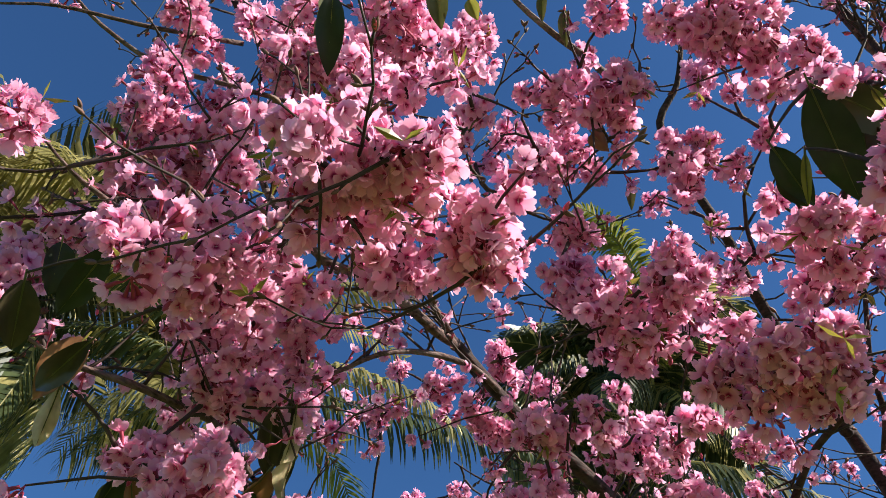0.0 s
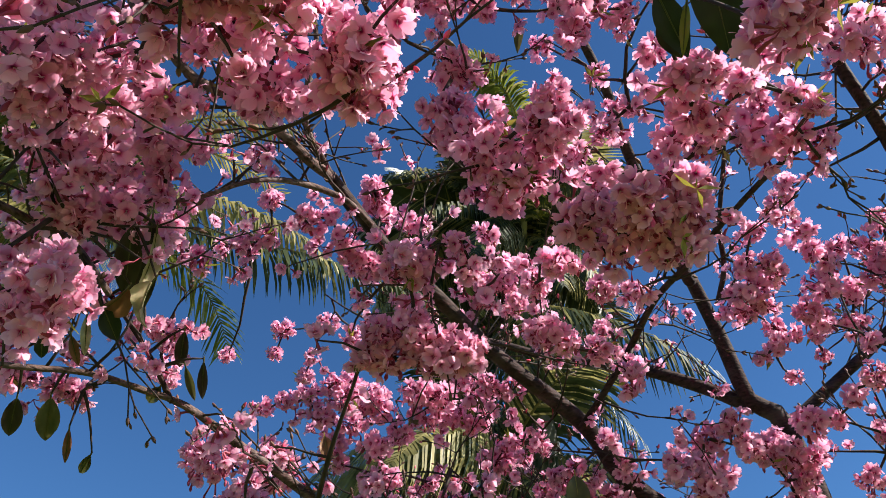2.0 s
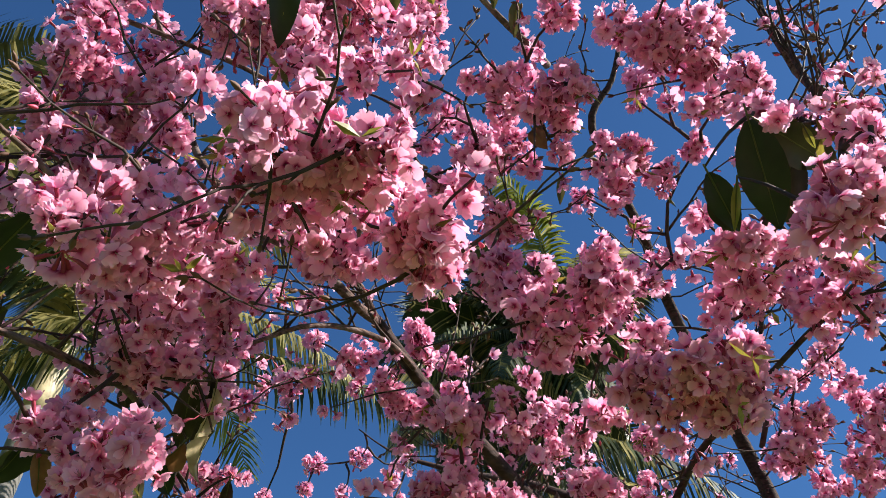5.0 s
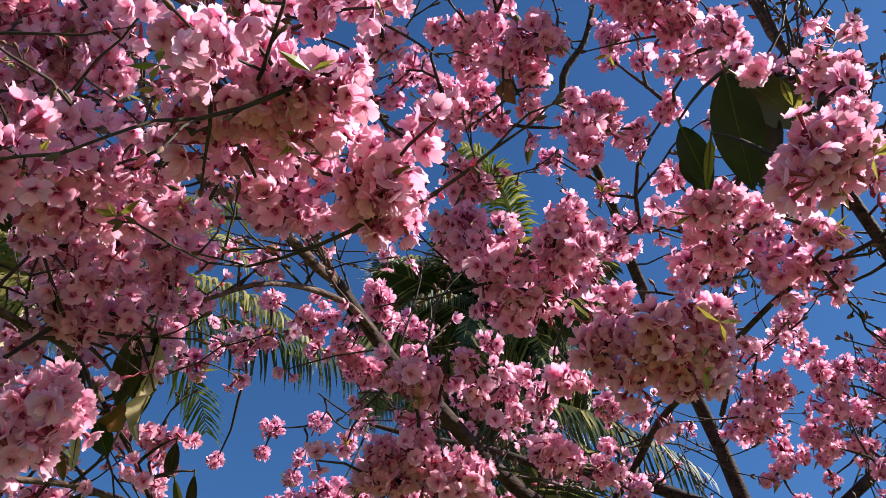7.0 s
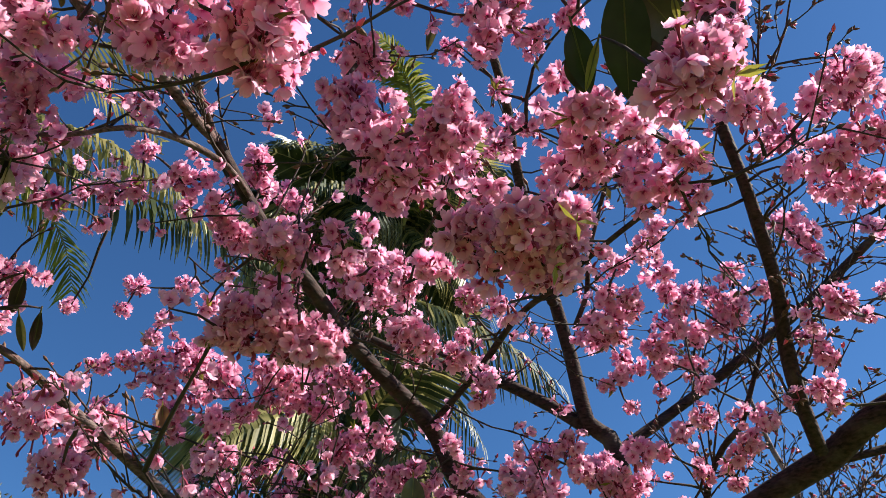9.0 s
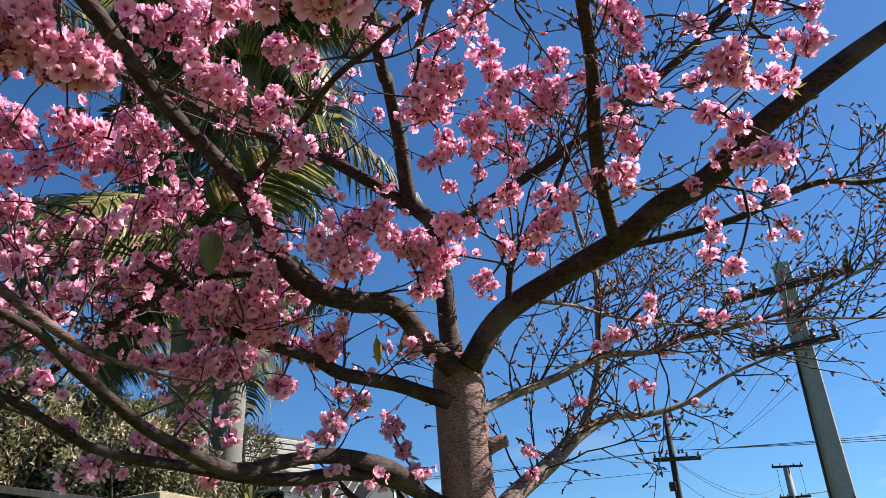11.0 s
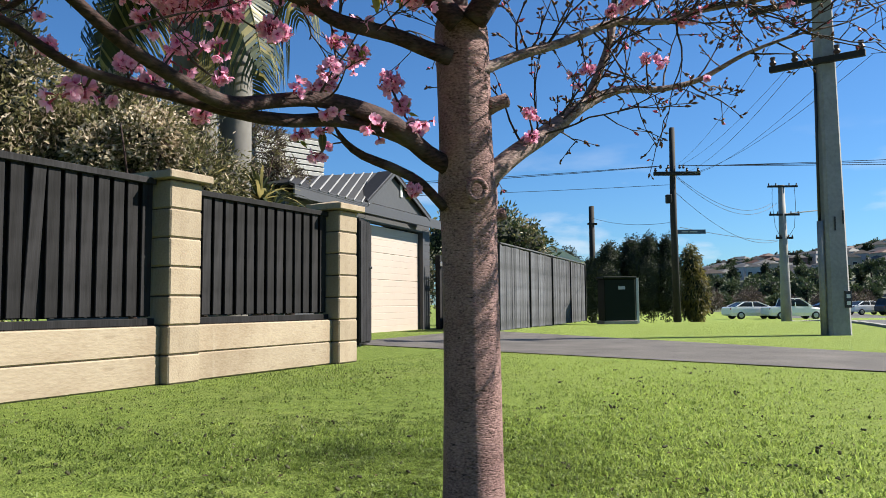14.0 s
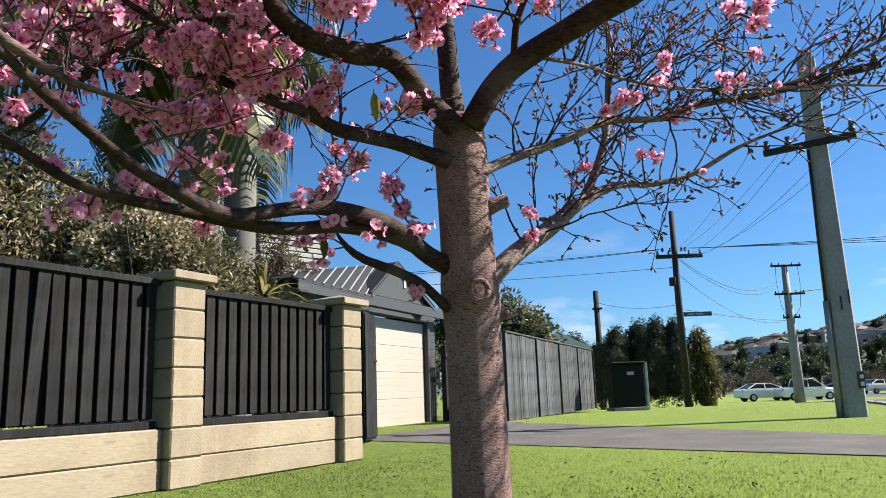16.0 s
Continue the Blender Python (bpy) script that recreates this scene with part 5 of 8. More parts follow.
# old leaves
def leaf_mesh(name, length, width, fold, curl, mat, seed):
    rnd = random.Random(seed)
    g = Geo()
    n = 9
    for i in range(n + 1):
        t = i / n
        w = width * math.sin(math.pi * min(1, t * 0.97 + 0.02) ** 0.85) ** 0.8 * 0.5
        bendz = -curl * length * t * t
        for c in (-1, -0.5, 0, 0.5, 1):
            wave = (0.035 * math.sin(t * 9 + c * 2 + seed) + 0.02 * math.sin(t * 23 + c * 3 + seed * 2.3)) * length * abs(c)
            g.v.append((c * w, t * length, bendz + fold * abs(c) * w + wave))
    for i in range(n):
        for j in range(4):
            q = i * 5 + j
            g.f.append((q, q + 1, q + 6, q + 5))
    me = g.mesh(name, mat, True)
    return me


def leaf(p, way, length, width, mat, fold=0.5, curl=0.25, spin=0.0, seed=1):
    """A leaf at p that points along way; its stalk grows from the nearest wood."""
    w = Vector(way).normalized()
    m = Matrix.Translation(local(p)) @ w.to_track_quat("Y", "Z").to_matrix().to_4x4() @ Matrix.Rotation(spin, 4, "Y")
    me = leaf_mesh("leaf", length, width, fold, curl, mat, seed)
    ob = part("leaf", me, None, cherry, m=m)
    rib = Geo().tube([(0, t * length, -curl * length * t * t - 0.0006) for t in (-0.15, 0.0, 0.3, 0.6, 0.95)], [0.0012, 0.0014, 0.0011, 0.0008, 0.0003], 5)
    part("midrib", rib, LEAF_YOUNG, ob)
    return ob


def broad_leaf(p, way, face, length, width, mat, fold=0.4, curl=0.2, seed=1):
    """A leaf from p along way, its upper side turned to face."""
    y = Vector(way).normalized()
    z = Vector(face)
    z = (z - y * z.dot(y)).normalized()
    m = Matrix.Translation(local(p)) @ Matrix((y.cross(z), y, z)).transposed().to_4x4()
    ob = part("leaf", leaf_mesh("leaf", length, width, fold, curl, mat, seed), None, cherry, m=m)
    rib = Geo().tube([(0, t * length, -curl * length * t * t + 0.0004) for t in (-0.15, 0.0, 0.3, 0.6, 0.95)], [0.0012, 0.0014, 0.0011, 0.0008, 0.0003], 5)
    part("midrib", rib, LEAF_OLIVE, ob)
    w, d = nearest_wood(p)
    a, b = Vector(local(w)), Vector(local(p)) - y * length * 0.1
    stalk = [m.inverted() @ (a.lerp(b, t) + Vector((0, 0, 0.10 * d * math.sin(math.pi * t)))) for t in (0, 0.25, 0.5, 0.75, 1.0)]
    part("stalk", Geo().tube(stalk, [0.0030, 0.0026, 0.0022, 0.0018, 0.0013], 5), TWIG, ob, smooth=True)


broad_leaf((0.380, 0.342, 1.484), (0.456, 0.714, -0.531), (-0.47, -0.44, -0.77), 0.138, 0.056, LEAF_GREEN_SHADED, 0.25, 0.12, 1)
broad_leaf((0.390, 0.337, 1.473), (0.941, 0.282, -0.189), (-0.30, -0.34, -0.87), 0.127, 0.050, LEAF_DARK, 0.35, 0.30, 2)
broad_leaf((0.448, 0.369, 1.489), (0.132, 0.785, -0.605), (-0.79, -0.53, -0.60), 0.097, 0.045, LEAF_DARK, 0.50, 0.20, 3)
broad_leaf((0.331, 0.385, 1.424), (0.570, 0.553, -0.608), (-0.43, -0.48, -0.76), 0.076, 0.033, LEAF_GREEN_SHADED, 0.40, 0.15, 4)
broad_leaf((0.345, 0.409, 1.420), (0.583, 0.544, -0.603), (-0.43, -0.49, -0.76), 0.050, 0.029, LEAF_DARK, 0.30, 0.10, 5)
broad_leaf((0.360, 0.382, 1.409), (0.067, 0.724, -0.686), (-0.44, -0.48, -0.76), 0.055, 0.011, LEAF_YOUNG, 0.50, 0.20, 6)
broad_leaf((0.430, 0.325, 1.458), (0.561, 0.558, -0.612), (-0.50, -0.38, -0.78), 0.029, 0.009, LEAF_YOUNG, 0.40, 0.30, 7)
broad_leaf((-0.231, 0.769, 1.351), (-0.049, 0.735, -0.677), (0.18, -0.79, -0.59), 0.095, 0.033, LEAF_DARK, 0.85, 0.32, 8)
broad_leaf((-0.199, 0.762, 1.339), (-0.049, 0.735, -0.677), (0.65, -0.64, -0.84), 0.084, 0.021, LEAF_TAN, 1.40, 0.47, 9)
broad_leaf((-0.196, 0.798, 1.291), (-0.468, 0.683, -0.560), (-0.34, -0.97, -0.30), 0.067, 0.024, LEAF_TAN, 1.35, 0.62, 10)
broad_leaf((-0.229, 0.818, 1.292), (-0.527, 0.663, -0.532), (0.69, -0.67, -0.79), 0.059, 0.031, LEAF_BROWN, 1.25, 0.52, 11)
broad_leaf((-0.257, 0.851, 1.279), (0.431, 0.624, -0.652), (0.19, -0.83, -0.52), 0.043, 0.027, LEAF_GREEN_SHADED, 0.85, 0.42, 12)
broad_leaf((-0.357, 0.727, 1.204), (0.173, 0.706, -0.687), (0.61, -0.71, -0.65), 0.056, 0.021, LEAF_BROWN, 0.85, 0.27, 13)
broad_leaf((-0.370, 0.726, 1.221), (-0.412, 0.699, -0.585), (0.74, -0.67, -0.70), 0.083, 0.030, LEAF_GREEN_SHADED, 1.15, 0.37, 14)
broad_leaf((-0.332, 0.889, 1.256), (0.060, 0.725, -0.686), (0.25, -0.83, -0.49), 0.028, 0.017, LEAF_GREEN_SHADED, 0.75, 0.22, 15)
broad_leaf((-0.278, 0.860, 1.274), (0.005, 0.731, -0.682), (0.21, -0.83, -0.51), 0.056, 0.013, LEAF_TAN, 1.15, 0.32, 16)
broad_leaf((-0.302, 0.899, 1.269), (0.292, 0.675, -0.677), (0.22, -0.84, -0.49), 0.044, 0.012, LEAF_BROWN, 1.25, 0.42, 17)
broad_leaf((-0.190, 1.047, 1.389), (-0.064, 0.735, -0.675), (0.11, -0.85, -0.52), 0.064, 0.021, LEAF_DARK, 1.15, 0.42, 18)
broad_leaf((-0.216, 1.097, 1.319), (-0.500, 0.673, -0.545), (0.14, -0.87, -0.47), 0.037, 0.021, LEAF_OLIVE, 0.95, 0.32, 19)
broad_leaf((-0.156, 1.077, 1.355), (0.030, 0.729, -0.684), (0.08, -0.87, -0.49), 0.067, 0.016, LEAF_DARK, 1.25, 0.42, 20)
broad_leaf((-0.183, 1.087, 1.350), (0.329, 0.663, -0.672), (0.10, -0.87, -0.48), 0.060, 0.013, LEAF_OLIVE, 1.25, 0.42, 21)
broad_leaf((-0.374, 0.972, 1.488), (0.185, 0.704, -0.686), (0.24, -0.77, -0.59), 0.040, 0.024, LEAF_DARK, 0.85, 0.32, 22)
broad_leaf((-0.434, 0.928, 1.236), (-0.203, 0.732, -0.650), (0.33, -0.83, -0.44), 0.054, 0.025, LEAF_GREEN_SHADED, 0.95, 0.32, 23)
broad_leaf((-0.422, 0.955, 1.209), (0.631, 0.513, -0.582), (0.30, -0.85, -0.42), 0.058, 0.025, LEAF_GREEN_SHADED, 0.85, 0.32, 24)
broad_leaf((-0.347, 0.454, 1.276), (-0.582, 0.650, -0.489), (0.43, -0.59, -0.68), 0.097, 0.034, LEAF_GREEN_SHADED, 0.70, 0.32, 25)
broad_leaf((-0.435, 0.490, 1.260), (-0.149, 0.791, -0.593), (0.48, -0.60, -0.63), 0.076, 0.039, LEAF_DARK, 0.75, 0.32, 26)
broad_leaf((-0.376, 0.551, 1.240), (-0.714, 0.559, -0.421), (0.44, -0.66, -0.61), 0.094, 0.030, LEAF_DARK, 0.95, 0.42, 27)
broad_leaf((-0.415, 0.607, 1.223), (-0.332, 0.754, -0.566), (0.44, -0.70, -0.56), 0.078, 0.022, LEAF_TAN, 1.05, 0.42, 28)
broad_leaf((-0.378, 0.764, 1.230), (-0.739, 0.538, -0.406), (0.37, -0.77, -0.52), 0.060, 0.024, LEAF_OLIVE, 0.85, 0.32, 29)
broad_leaf((-0.212, 0.773, 1.374), (-0.049, 0.799, -0.599), (0.18, -0.78, -0.60), 0.139, 0.029, LEAF_DARK, 1.15, 0.32, 30)
broad_leaf((-0.355, 1.064, 1.267), (-0.023, 0.674, -0.739), (0.28, -0.85, -0.44), 0.067, 0.032, LEAF_OLIVE, 0.85, 0.32, 31)
broad_leaf((-0.403, 1.073, 1.269), (-0.118, 0.681, -0.723), (0.31, -0.84, -0.44), 0.062, 0.027, LEAF_DARK, 1.05, 0.32, 32)
broad_leaf((-0.330, 1.108, 1.243), (-0.023, 0.674, -0.738), (0.26, -0.87, -0.42), 0.055, 0.012, LEAF_BROWN, 1.25, 0.32, 33)
broad_leaf((-0.303, 1.156, 1.228), (-0.386, 0.666, -0.639), (0.23, -0.88, -0.41), 0.037, 0.016, LEAF_OLIVE, 1.15, 0.32, 34)
leaf((-0.173, 0.310, 1.621), (-0.01, 0.77, -0.64), 0.099, 0.036, LEAF_GREEN_SHADED, 0.6, 0.15, 3.07, 19)
leaf((-0.189, 0.320, 1.636), (0.00, 0.71, -0.71), 0.049, 0.023, LEAF_OLIVE, 0.7, 0.2, 2.23, 20)
leaf((-0.052, 0.348, 1.778), (0.19, 0.63, -0.76), 0.059, 0.031, LEAF_OLIVE, 0.7, 0.2, 3.00, 21)
leaf((-0.003, 0.360, 1.775), (0.43, 0.68, -0.59), 0.031, 0.021, LEAF_YOUNG, 0.7, 0.2, 2.97, 22)
leaf((0.168, 0.446, 1.997), (0.04, 0.76, -0.65), 0.060, 0.023, LEAF_OLIVE, 0.8, 0.2, -2.84, 23)
leaf((0.127, 0.423, 2.009), (-0.01, 0.71, -0.70), 0.046, 0.019, LEAF_OLIVE, 0.8, 0.2, -2.84, 24)
leaf((-0.485, 0.550, 1.296), (0.34, 0.51, -0.79), 0.058, 0.042, LEAF_GREEN_SHADED, 0.6, 0.2, 2.41, 25)
leaf((-0.438, 0.635, 1.327), (-0.37, 0.22, -0.90), 0.083, 0.045, LEAF_BROWN, 0.6, 0.2, -2.60, 26)
leaf((-0.490, 0.569, 1.425), (0.03, 0.52, -0.85), 0.066, 0.035, LEAF_GREEN_SHADED, 0.7, 0.2, 2.42, 27)
leaf((0.204, 0.558, 1.766), (0.41, 0.12, -0.90), 0.048, 0.028, LEAF_BROWN, 0.6, 0.1, 2.69, 28)
leaf((0.326, 0.738, 1.925), (0.00, 0.58, -0.81), 0.057, 0.018, LEAF_OLIVE, 0.8, 0.1, -2.87, 29)
leaf((0.514, 1.269, 1.292), (0.03, 0.09, -1.00), 0.080, 0.043, LEAF_OLIVE, 0.3, 0.1, 3.09, 30)
leaf((0.920, 1.597, 0.908), (-0.19, -0.37, -0.91), 0.053, 0.018, LEAF_OLIVE, 0.4, 0.1, -0.03, 31)
leaf((1.025, 1.548, 1.253), (0.09, 0.01, -1.00), 0.068, 0.022, LEAF_YOUNG, 0.5, 0.1, 2.21, 32)
leaf((0.059, 1.511, 1.468), (0.22, 0.15, -0.96), 0.063, 0.028, LEAF_BROWN, 0.5, 0.1, 2.25, 33)
leaf((1.160, 1.621, 1.327), (-0.17, 0.24, -0.96), 0.086, 0.015, LEAF_YOUNG, 0.5, 0.1, -2.04, 34)



# ---------------------------------------------------------------- foliage made of many small leaves
def leaf_cloud(blobs, count, size, seed, droop=0.0, narrow=0.45, shell=0.74, ragged=0.10):
    """Leaves through lumpy ellipsoids (x, y, z, rx, ry, rz); returns vertices and faces."""
    r = np.random.RandomState(seed)
    vol = np.array([b[3] * b[4] * b[5] for b in blobs]) ** 0.67
    pick = r.choice(len(blobs), count, p=vol / vol.sum())
    B = np.array(blobs, float)[pick]
    d = r.normal(size=(count, 3))
    d /= np.linalg.norm(d, axis=1, keepdims=True)
    rad = (shell + (1 - shell) * r.rand(count)) * (0.80 + 0.20 * np.sin(d[:, 0] * 5 + pick) * np.cos(d[:, 2] * 6 + pick * 1.3) + ragged * r.normal(size=count))
    c = B[:, :3] + d * B[:, 3:] * rad[:, None]
    way = d + r.normal(size=(count, 3)) * 0.8
    way[:, 2] -= droop
    way /= np.linalg.norm(way, axis=1, keepdims=True)
    side = np.cross(way, r.normal(size=(count, 3)))
    side /= np.linalg.norm(side, axis=1, keepdims=True)
    s = size * (0.6 + 0.8 * r.rand(count))[:, None]
    up = np.cross(side, way)
    v = np.stack([c, c + way * s * 0.5 + side * s * narrow * 0.5 + up * s * 0.08, c + way * s, c + way * s * 0.5 - side * s * narrow * 0.5 + up * s * 0.08], 1).reshape(-1, 3)
    f = [(4 * i, 4 * i + 1, 4 * i + 2, 4 * i + 3) for i in range(count)]
    return v.tolist(), f


def crown(name, blobs, count, size, mats, parent, seed, droop=0.0, narrow=0.45, core=0.62, label="", ragged=0.10):
    """Leaves in one or two materials, over a rough dark core that stands for inner shade."""
    g = Geo()
    slots = []
    for i, (m, share) in enumerate(mats):
        v, f = leaf_cloud(blobs, int(count * share), size, seed + i, droop, narrow, ragged=ragged)
        g.add(v, f)
        slots += [i] * len(f)
    # lumpy dark balls added in place of the shade between leaves
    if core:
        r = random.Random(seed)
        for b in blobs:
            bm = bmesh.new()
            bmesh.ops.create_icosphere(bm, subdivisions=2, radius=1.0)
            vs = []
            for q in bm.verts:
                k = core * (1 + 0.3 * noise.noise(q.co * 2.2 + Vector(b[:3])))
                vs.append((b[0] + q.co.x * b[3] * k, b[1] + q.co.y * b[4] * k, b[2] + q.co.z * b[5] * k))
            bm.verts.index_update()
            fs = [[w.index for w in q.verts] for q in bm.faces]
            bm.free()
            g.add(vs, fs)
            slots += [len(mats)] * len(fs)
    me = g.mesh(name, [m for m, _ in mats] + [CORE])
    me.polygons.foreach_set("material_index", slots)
    return part(name, me, None, parent, label, kind="stuff")


def plant(name, label, category, at, blobs, count, size, mats, seed, trunk=None, droop=0.0, narrow=0.45, core=0.62, group="", ragged=0.10):
    t = thing(name, label, category, Matrix.Translation(at), group)
    crown("crown", blobs, count, size, mats, t, seed, droop, narrow, core, ragged=ragged)
    if trunk:
        h, r = trunk
        part("trunk", Geo().tube([(0, 0, -0.2), (0.05, 0.02, h * 0.5), (0.0, 0.05, h)], [r * 1.2, r, r * 0.6], 10, 0.1, seed), BARK, t, smooth=True)
        for k in range(4):
            a = k * 1.7 + seed
            part("bough", Geo().tube([(0, 0.05, h * 0.7), (math.cos(a) * r * 4, math.sin(a) * r * 4, h * 0.95), (math.cos(a) * r * 9, math.sin(a) * r * 9, h * 1.2)], [r * 0.5, r * 0.35, r * 0.15], 7, 0.1), BARK, t, smooth=True)
    return t


# ---------------------------------------------------------------- block wall with timber panels
FENCE_ANGLE = radians(27.6)
FU, FN = Vector((math.cos(FENCE_ANGLE), math.sin(FENCE_ANGLE), 0)), Vector((math.sin(FENCE_ANGLE), -math.cos(FENCE_ANGLE), 0))
P1 = Vector((1.677, 5.575, 0))
SPAN = 1.97
fence = thing("fence", "cream block wall with piers and black slatted timber panels", "fence", Matrix.Translation(P1) @ Matrix.Rotation(FENCE_ANGLE, 4, "Z"))
# along the fence x, street side -y


def shared_box(name, size, mat, chamfer):
    return Geo().box(size, None, chamfer).mesh(name, mat)


pier_block = shared_box("pier_block", (0.29, 0.29, 0.194), BLOCK, 0.010)
cap_geo = Geo()
cap_geo.box((0.40, 0.40, 0.055), Matrix.Translation((0, 0, 0.0275)), 0.006)
cap_geo.add([(-0.195, -0.195, 0.056), (0.195, -0.195, 0.056), (0.195, 0.195, 0.056), (-0.195, 0.195, 0.056), (0, 0, 0.105)], [(0, 1, 4), (1, 2, 4), (2, 3, 4), (3, 0, 4)])
cap_mesh = cap_geo.mesh("cap", BLOCK)


def pier(x):
    core = part("pier", Geo().box((0.272, 0.272, 1.40), Matrix.Translation((0, 0, 0.70))), MORTAR, fence, "square pier of cream split-face blocks under a flat cap", m=Matrix.Translation((x, 0, 0)))
    for i in range(7):
        part("block", pier_block, None, core, m=Matrix.Translation((rng.uniform(-0.002, 0.002), rng.uniform(-0.002, 0.002), 0.1 + i * 0.2)))
    part("cap", cap_mesh, None, core, m=Matrix.Translation((0, 0, 1.402)))


wall_block = shared_box("wall_block", (0.784, 0.19, 0.194), BLOCK, 0.008)


def wall_run(x0, x1):
    w = part("low_wall", Geo().box((x1 - x0, 0.17, 0.40), Matrix.Translation(((x0 + x1) / 2, 0.02, 0.20))), MORTAR, fence, "low wall of cream blocks")
    for row in range(2):
        n = max(1, round((x1 - x0) / 2.4))
        step = (x1 - x0) / n
        for i in range(n):
            part("block", wall_block, None, w, m=Matrix.Translation((x0 + (i + 0.5) * step, 0.02, 0.1 + row * 0.2)) @ Matrix.Diagonal(((step - 0.003) / 0.784, 1, 1, 1)))


slat_mesh = shared_box("slat", (0.084, 0.018, 0.90), BLACKWOOD, 0.003)


def panel_run(x0, x1, top):
    p = part("panel", Geo().box((x1 - x0, 0.010, top - 0.46), Matrix.Translation(((x0 + x1) / 2, 0.035, 0.46 + (top - 0.46) / 2))), BLACKGAP, fence, "black-stained timber slat panel")
    for z, h in ((0.425, 0.05), (top - 0.012, 0.045)):
        part("rail", Geo().box((x1 - x0, 0.06, h), Matrix.Translation(((x0 + x1) / 2, 0.0, z)), 0.004), BLACKWOOD, p)
    n = int((x1 - x0) / 0.112)
    step = (x1 - x0) / n
    hgt = top - 0.46
    for i in range(n):
        m = Matrix.Translation((x0 + (i + 0.5) * step, rng.uniform(-0.003, 0.003), 0.448 + hgt / 2)) @ Matrix.Rotation(rng.uniform(-0.006, 0.006), 4, "Y") @ Matrix.Diagonal((1, 1, (hgt - 0.035) / 0.90, 1))
        if x0 < 0 and i == n - 8:  # one slat has sprung loose and leans
            m = m @ Matrix.Rotation(0.045, 4, "Y")
        part("slat", slat_mesh, None, p, m=m)


pier(0.0)
pier(SPAN)
wall_run(-2.6, -0.147)
wall_run(0.147, SPAN - 0.147)
panel_run(-2.6, -0.165, 1.40)
panel_run(0.15, SPAN - 0.15, 1.375)

# ---------------------------------------------------------------- dark gate leaf and garage
gate = thing("side_gate", "black timber gate leaf standing open beside the wall", "gate", Matrix.Translation((4.99, 8.80, 0)) @ Matrix.Rotation(radians(48), 4, "Z"))
part("leaf_frame", Geo().box((0.62, 0.05, 1.60), Matrix.Translation((0, 0, 0.83)), 0.006), BLACKWOOD, gate)
for i in range(4):
    part("board", Geo().box((0.145, 0.016, 1.54), Matrix.Translation((-0.23 + i * 0.153, -0.034, 0.83)), 0.003), BLACKWOOD, gate)
part("latch", Geo().tube([(0.2, -0.05, 1.02), (0.2, -0.075, 1.02)], [0.016, 0.016], 12), STEEL, gate, "small round steel latch")

GA = radians(32.8)
garage = thing("garage", "dark grey weatherboard garage with a cream roller door and metal roof", "garage", Matrix.Translation((7.24, 12.70, -0.03)) @ Matrix.Rotation(GA, 4, "Z"))
# x along the front, -y to the street; the door spans x 0 to 2.47
W0, W1, WH = -2.75, 2.95, 2.36


def garage_wall(name, x0, x1, z0, z1, y=0.0):
    w = part(name, Geo().box((x1 - x0, 0.12, z1 - z0), Matrix.Translation(((x0 + x1) / 2, y + 0.08, (z0 + z1) / 2))), GREYBOARD, garage)
    n = max(1, int((z1 - z0) / 0.15))
    st = (z1 - z0) / n
    for i in range(n):
        part("weatherboard", Geo().box((x1 - x0, 0.022, st - 0.006), Matrix.Translation(((x0 + x1) / 2, y + 0.012, z0 + (i + 0.5) * st)) @ Matrix.Rotation(0.05, 4, "X"), 0.003), GREYBOARD, w)


garage_wall("front_wall_left", W0, -0.10, 0, WH)
garage_wall("front_wall_right", 2.57, W1, 0, WH)
garage_wall("front_wall_over", -0.10, 2.57, 2.14, WH)
part("back_wall", Geo().box((W1 - W0, 0.12, WH), Matrix.Translation(((W0 + W1) / 2, 5.0, WH / 2))), GREYBOARD, garage)
part("side_wall", Geo().box((0.12, 5.0, WH), Matrix.Translation((W0 + 0.061, 2.55, WH / 2))), GREYBOARD, garage)
part("side_wall", Geo().box((0.12, 5.0, WH), Matrix.Translation((W1 - 0.061, 2.55, WH / 2))), GREYBOARD, garage)
door = part("garage_door", Geo().box((2.46, 0.03, 2.10), Matrix.Translation((1.235, 0.10, 1.06))), CREAM, garage, "cream sectional garage door, closed")
for i in range(4):
    dp = part("door_panel", Geo().box((2.45, 0.022, 0.5235), Matrix.Translation((1.235, 0.076, 0.27 + i * 0.525)), 0.006), CREAM, door)
    for k in range(4):
        part("rib", Geo().box((2.43, 0.003, 0.118), Matrix.Translation((1.235, 0.0645, 0.075 + i * 0.525 + k * 0.13)), 0.0012), CREAM, dp)
for x in (-0.05, 2.52):
    part("jamb", Geo().box((0.10, 0.15, 2.14), Matrix.Translation((x, 0.03, 1.07)), 0.005), GREYTRIM if x > 0 else GREYBOARD, garage)
part("fascia", Geo().box((W1 - W0 + 0.3, 0.03, 0.20), Matrix.Translation(((W0 + W1) / 2, -0.26, WH - 0.03)), 0.004), GREYTRIM, garage)


def roof_plane(corners, name):
    g = Geo()
    a, b, c, d = (Vector(p) for p in corners)
    n = (b - a).cross(d - a).normalized() * 0.03
    g.add([a, b, c, d, a - n, b - n, c - n, d - n], [(0, 1, 2, 3), (7, 6, 5, 4), (0, 4, 5, 1), (1, 5, 6, 2), (2, 6, 7, 3), (3, 7, 4, 0)])
    return part(name, g, ROOFMETAL, garage)


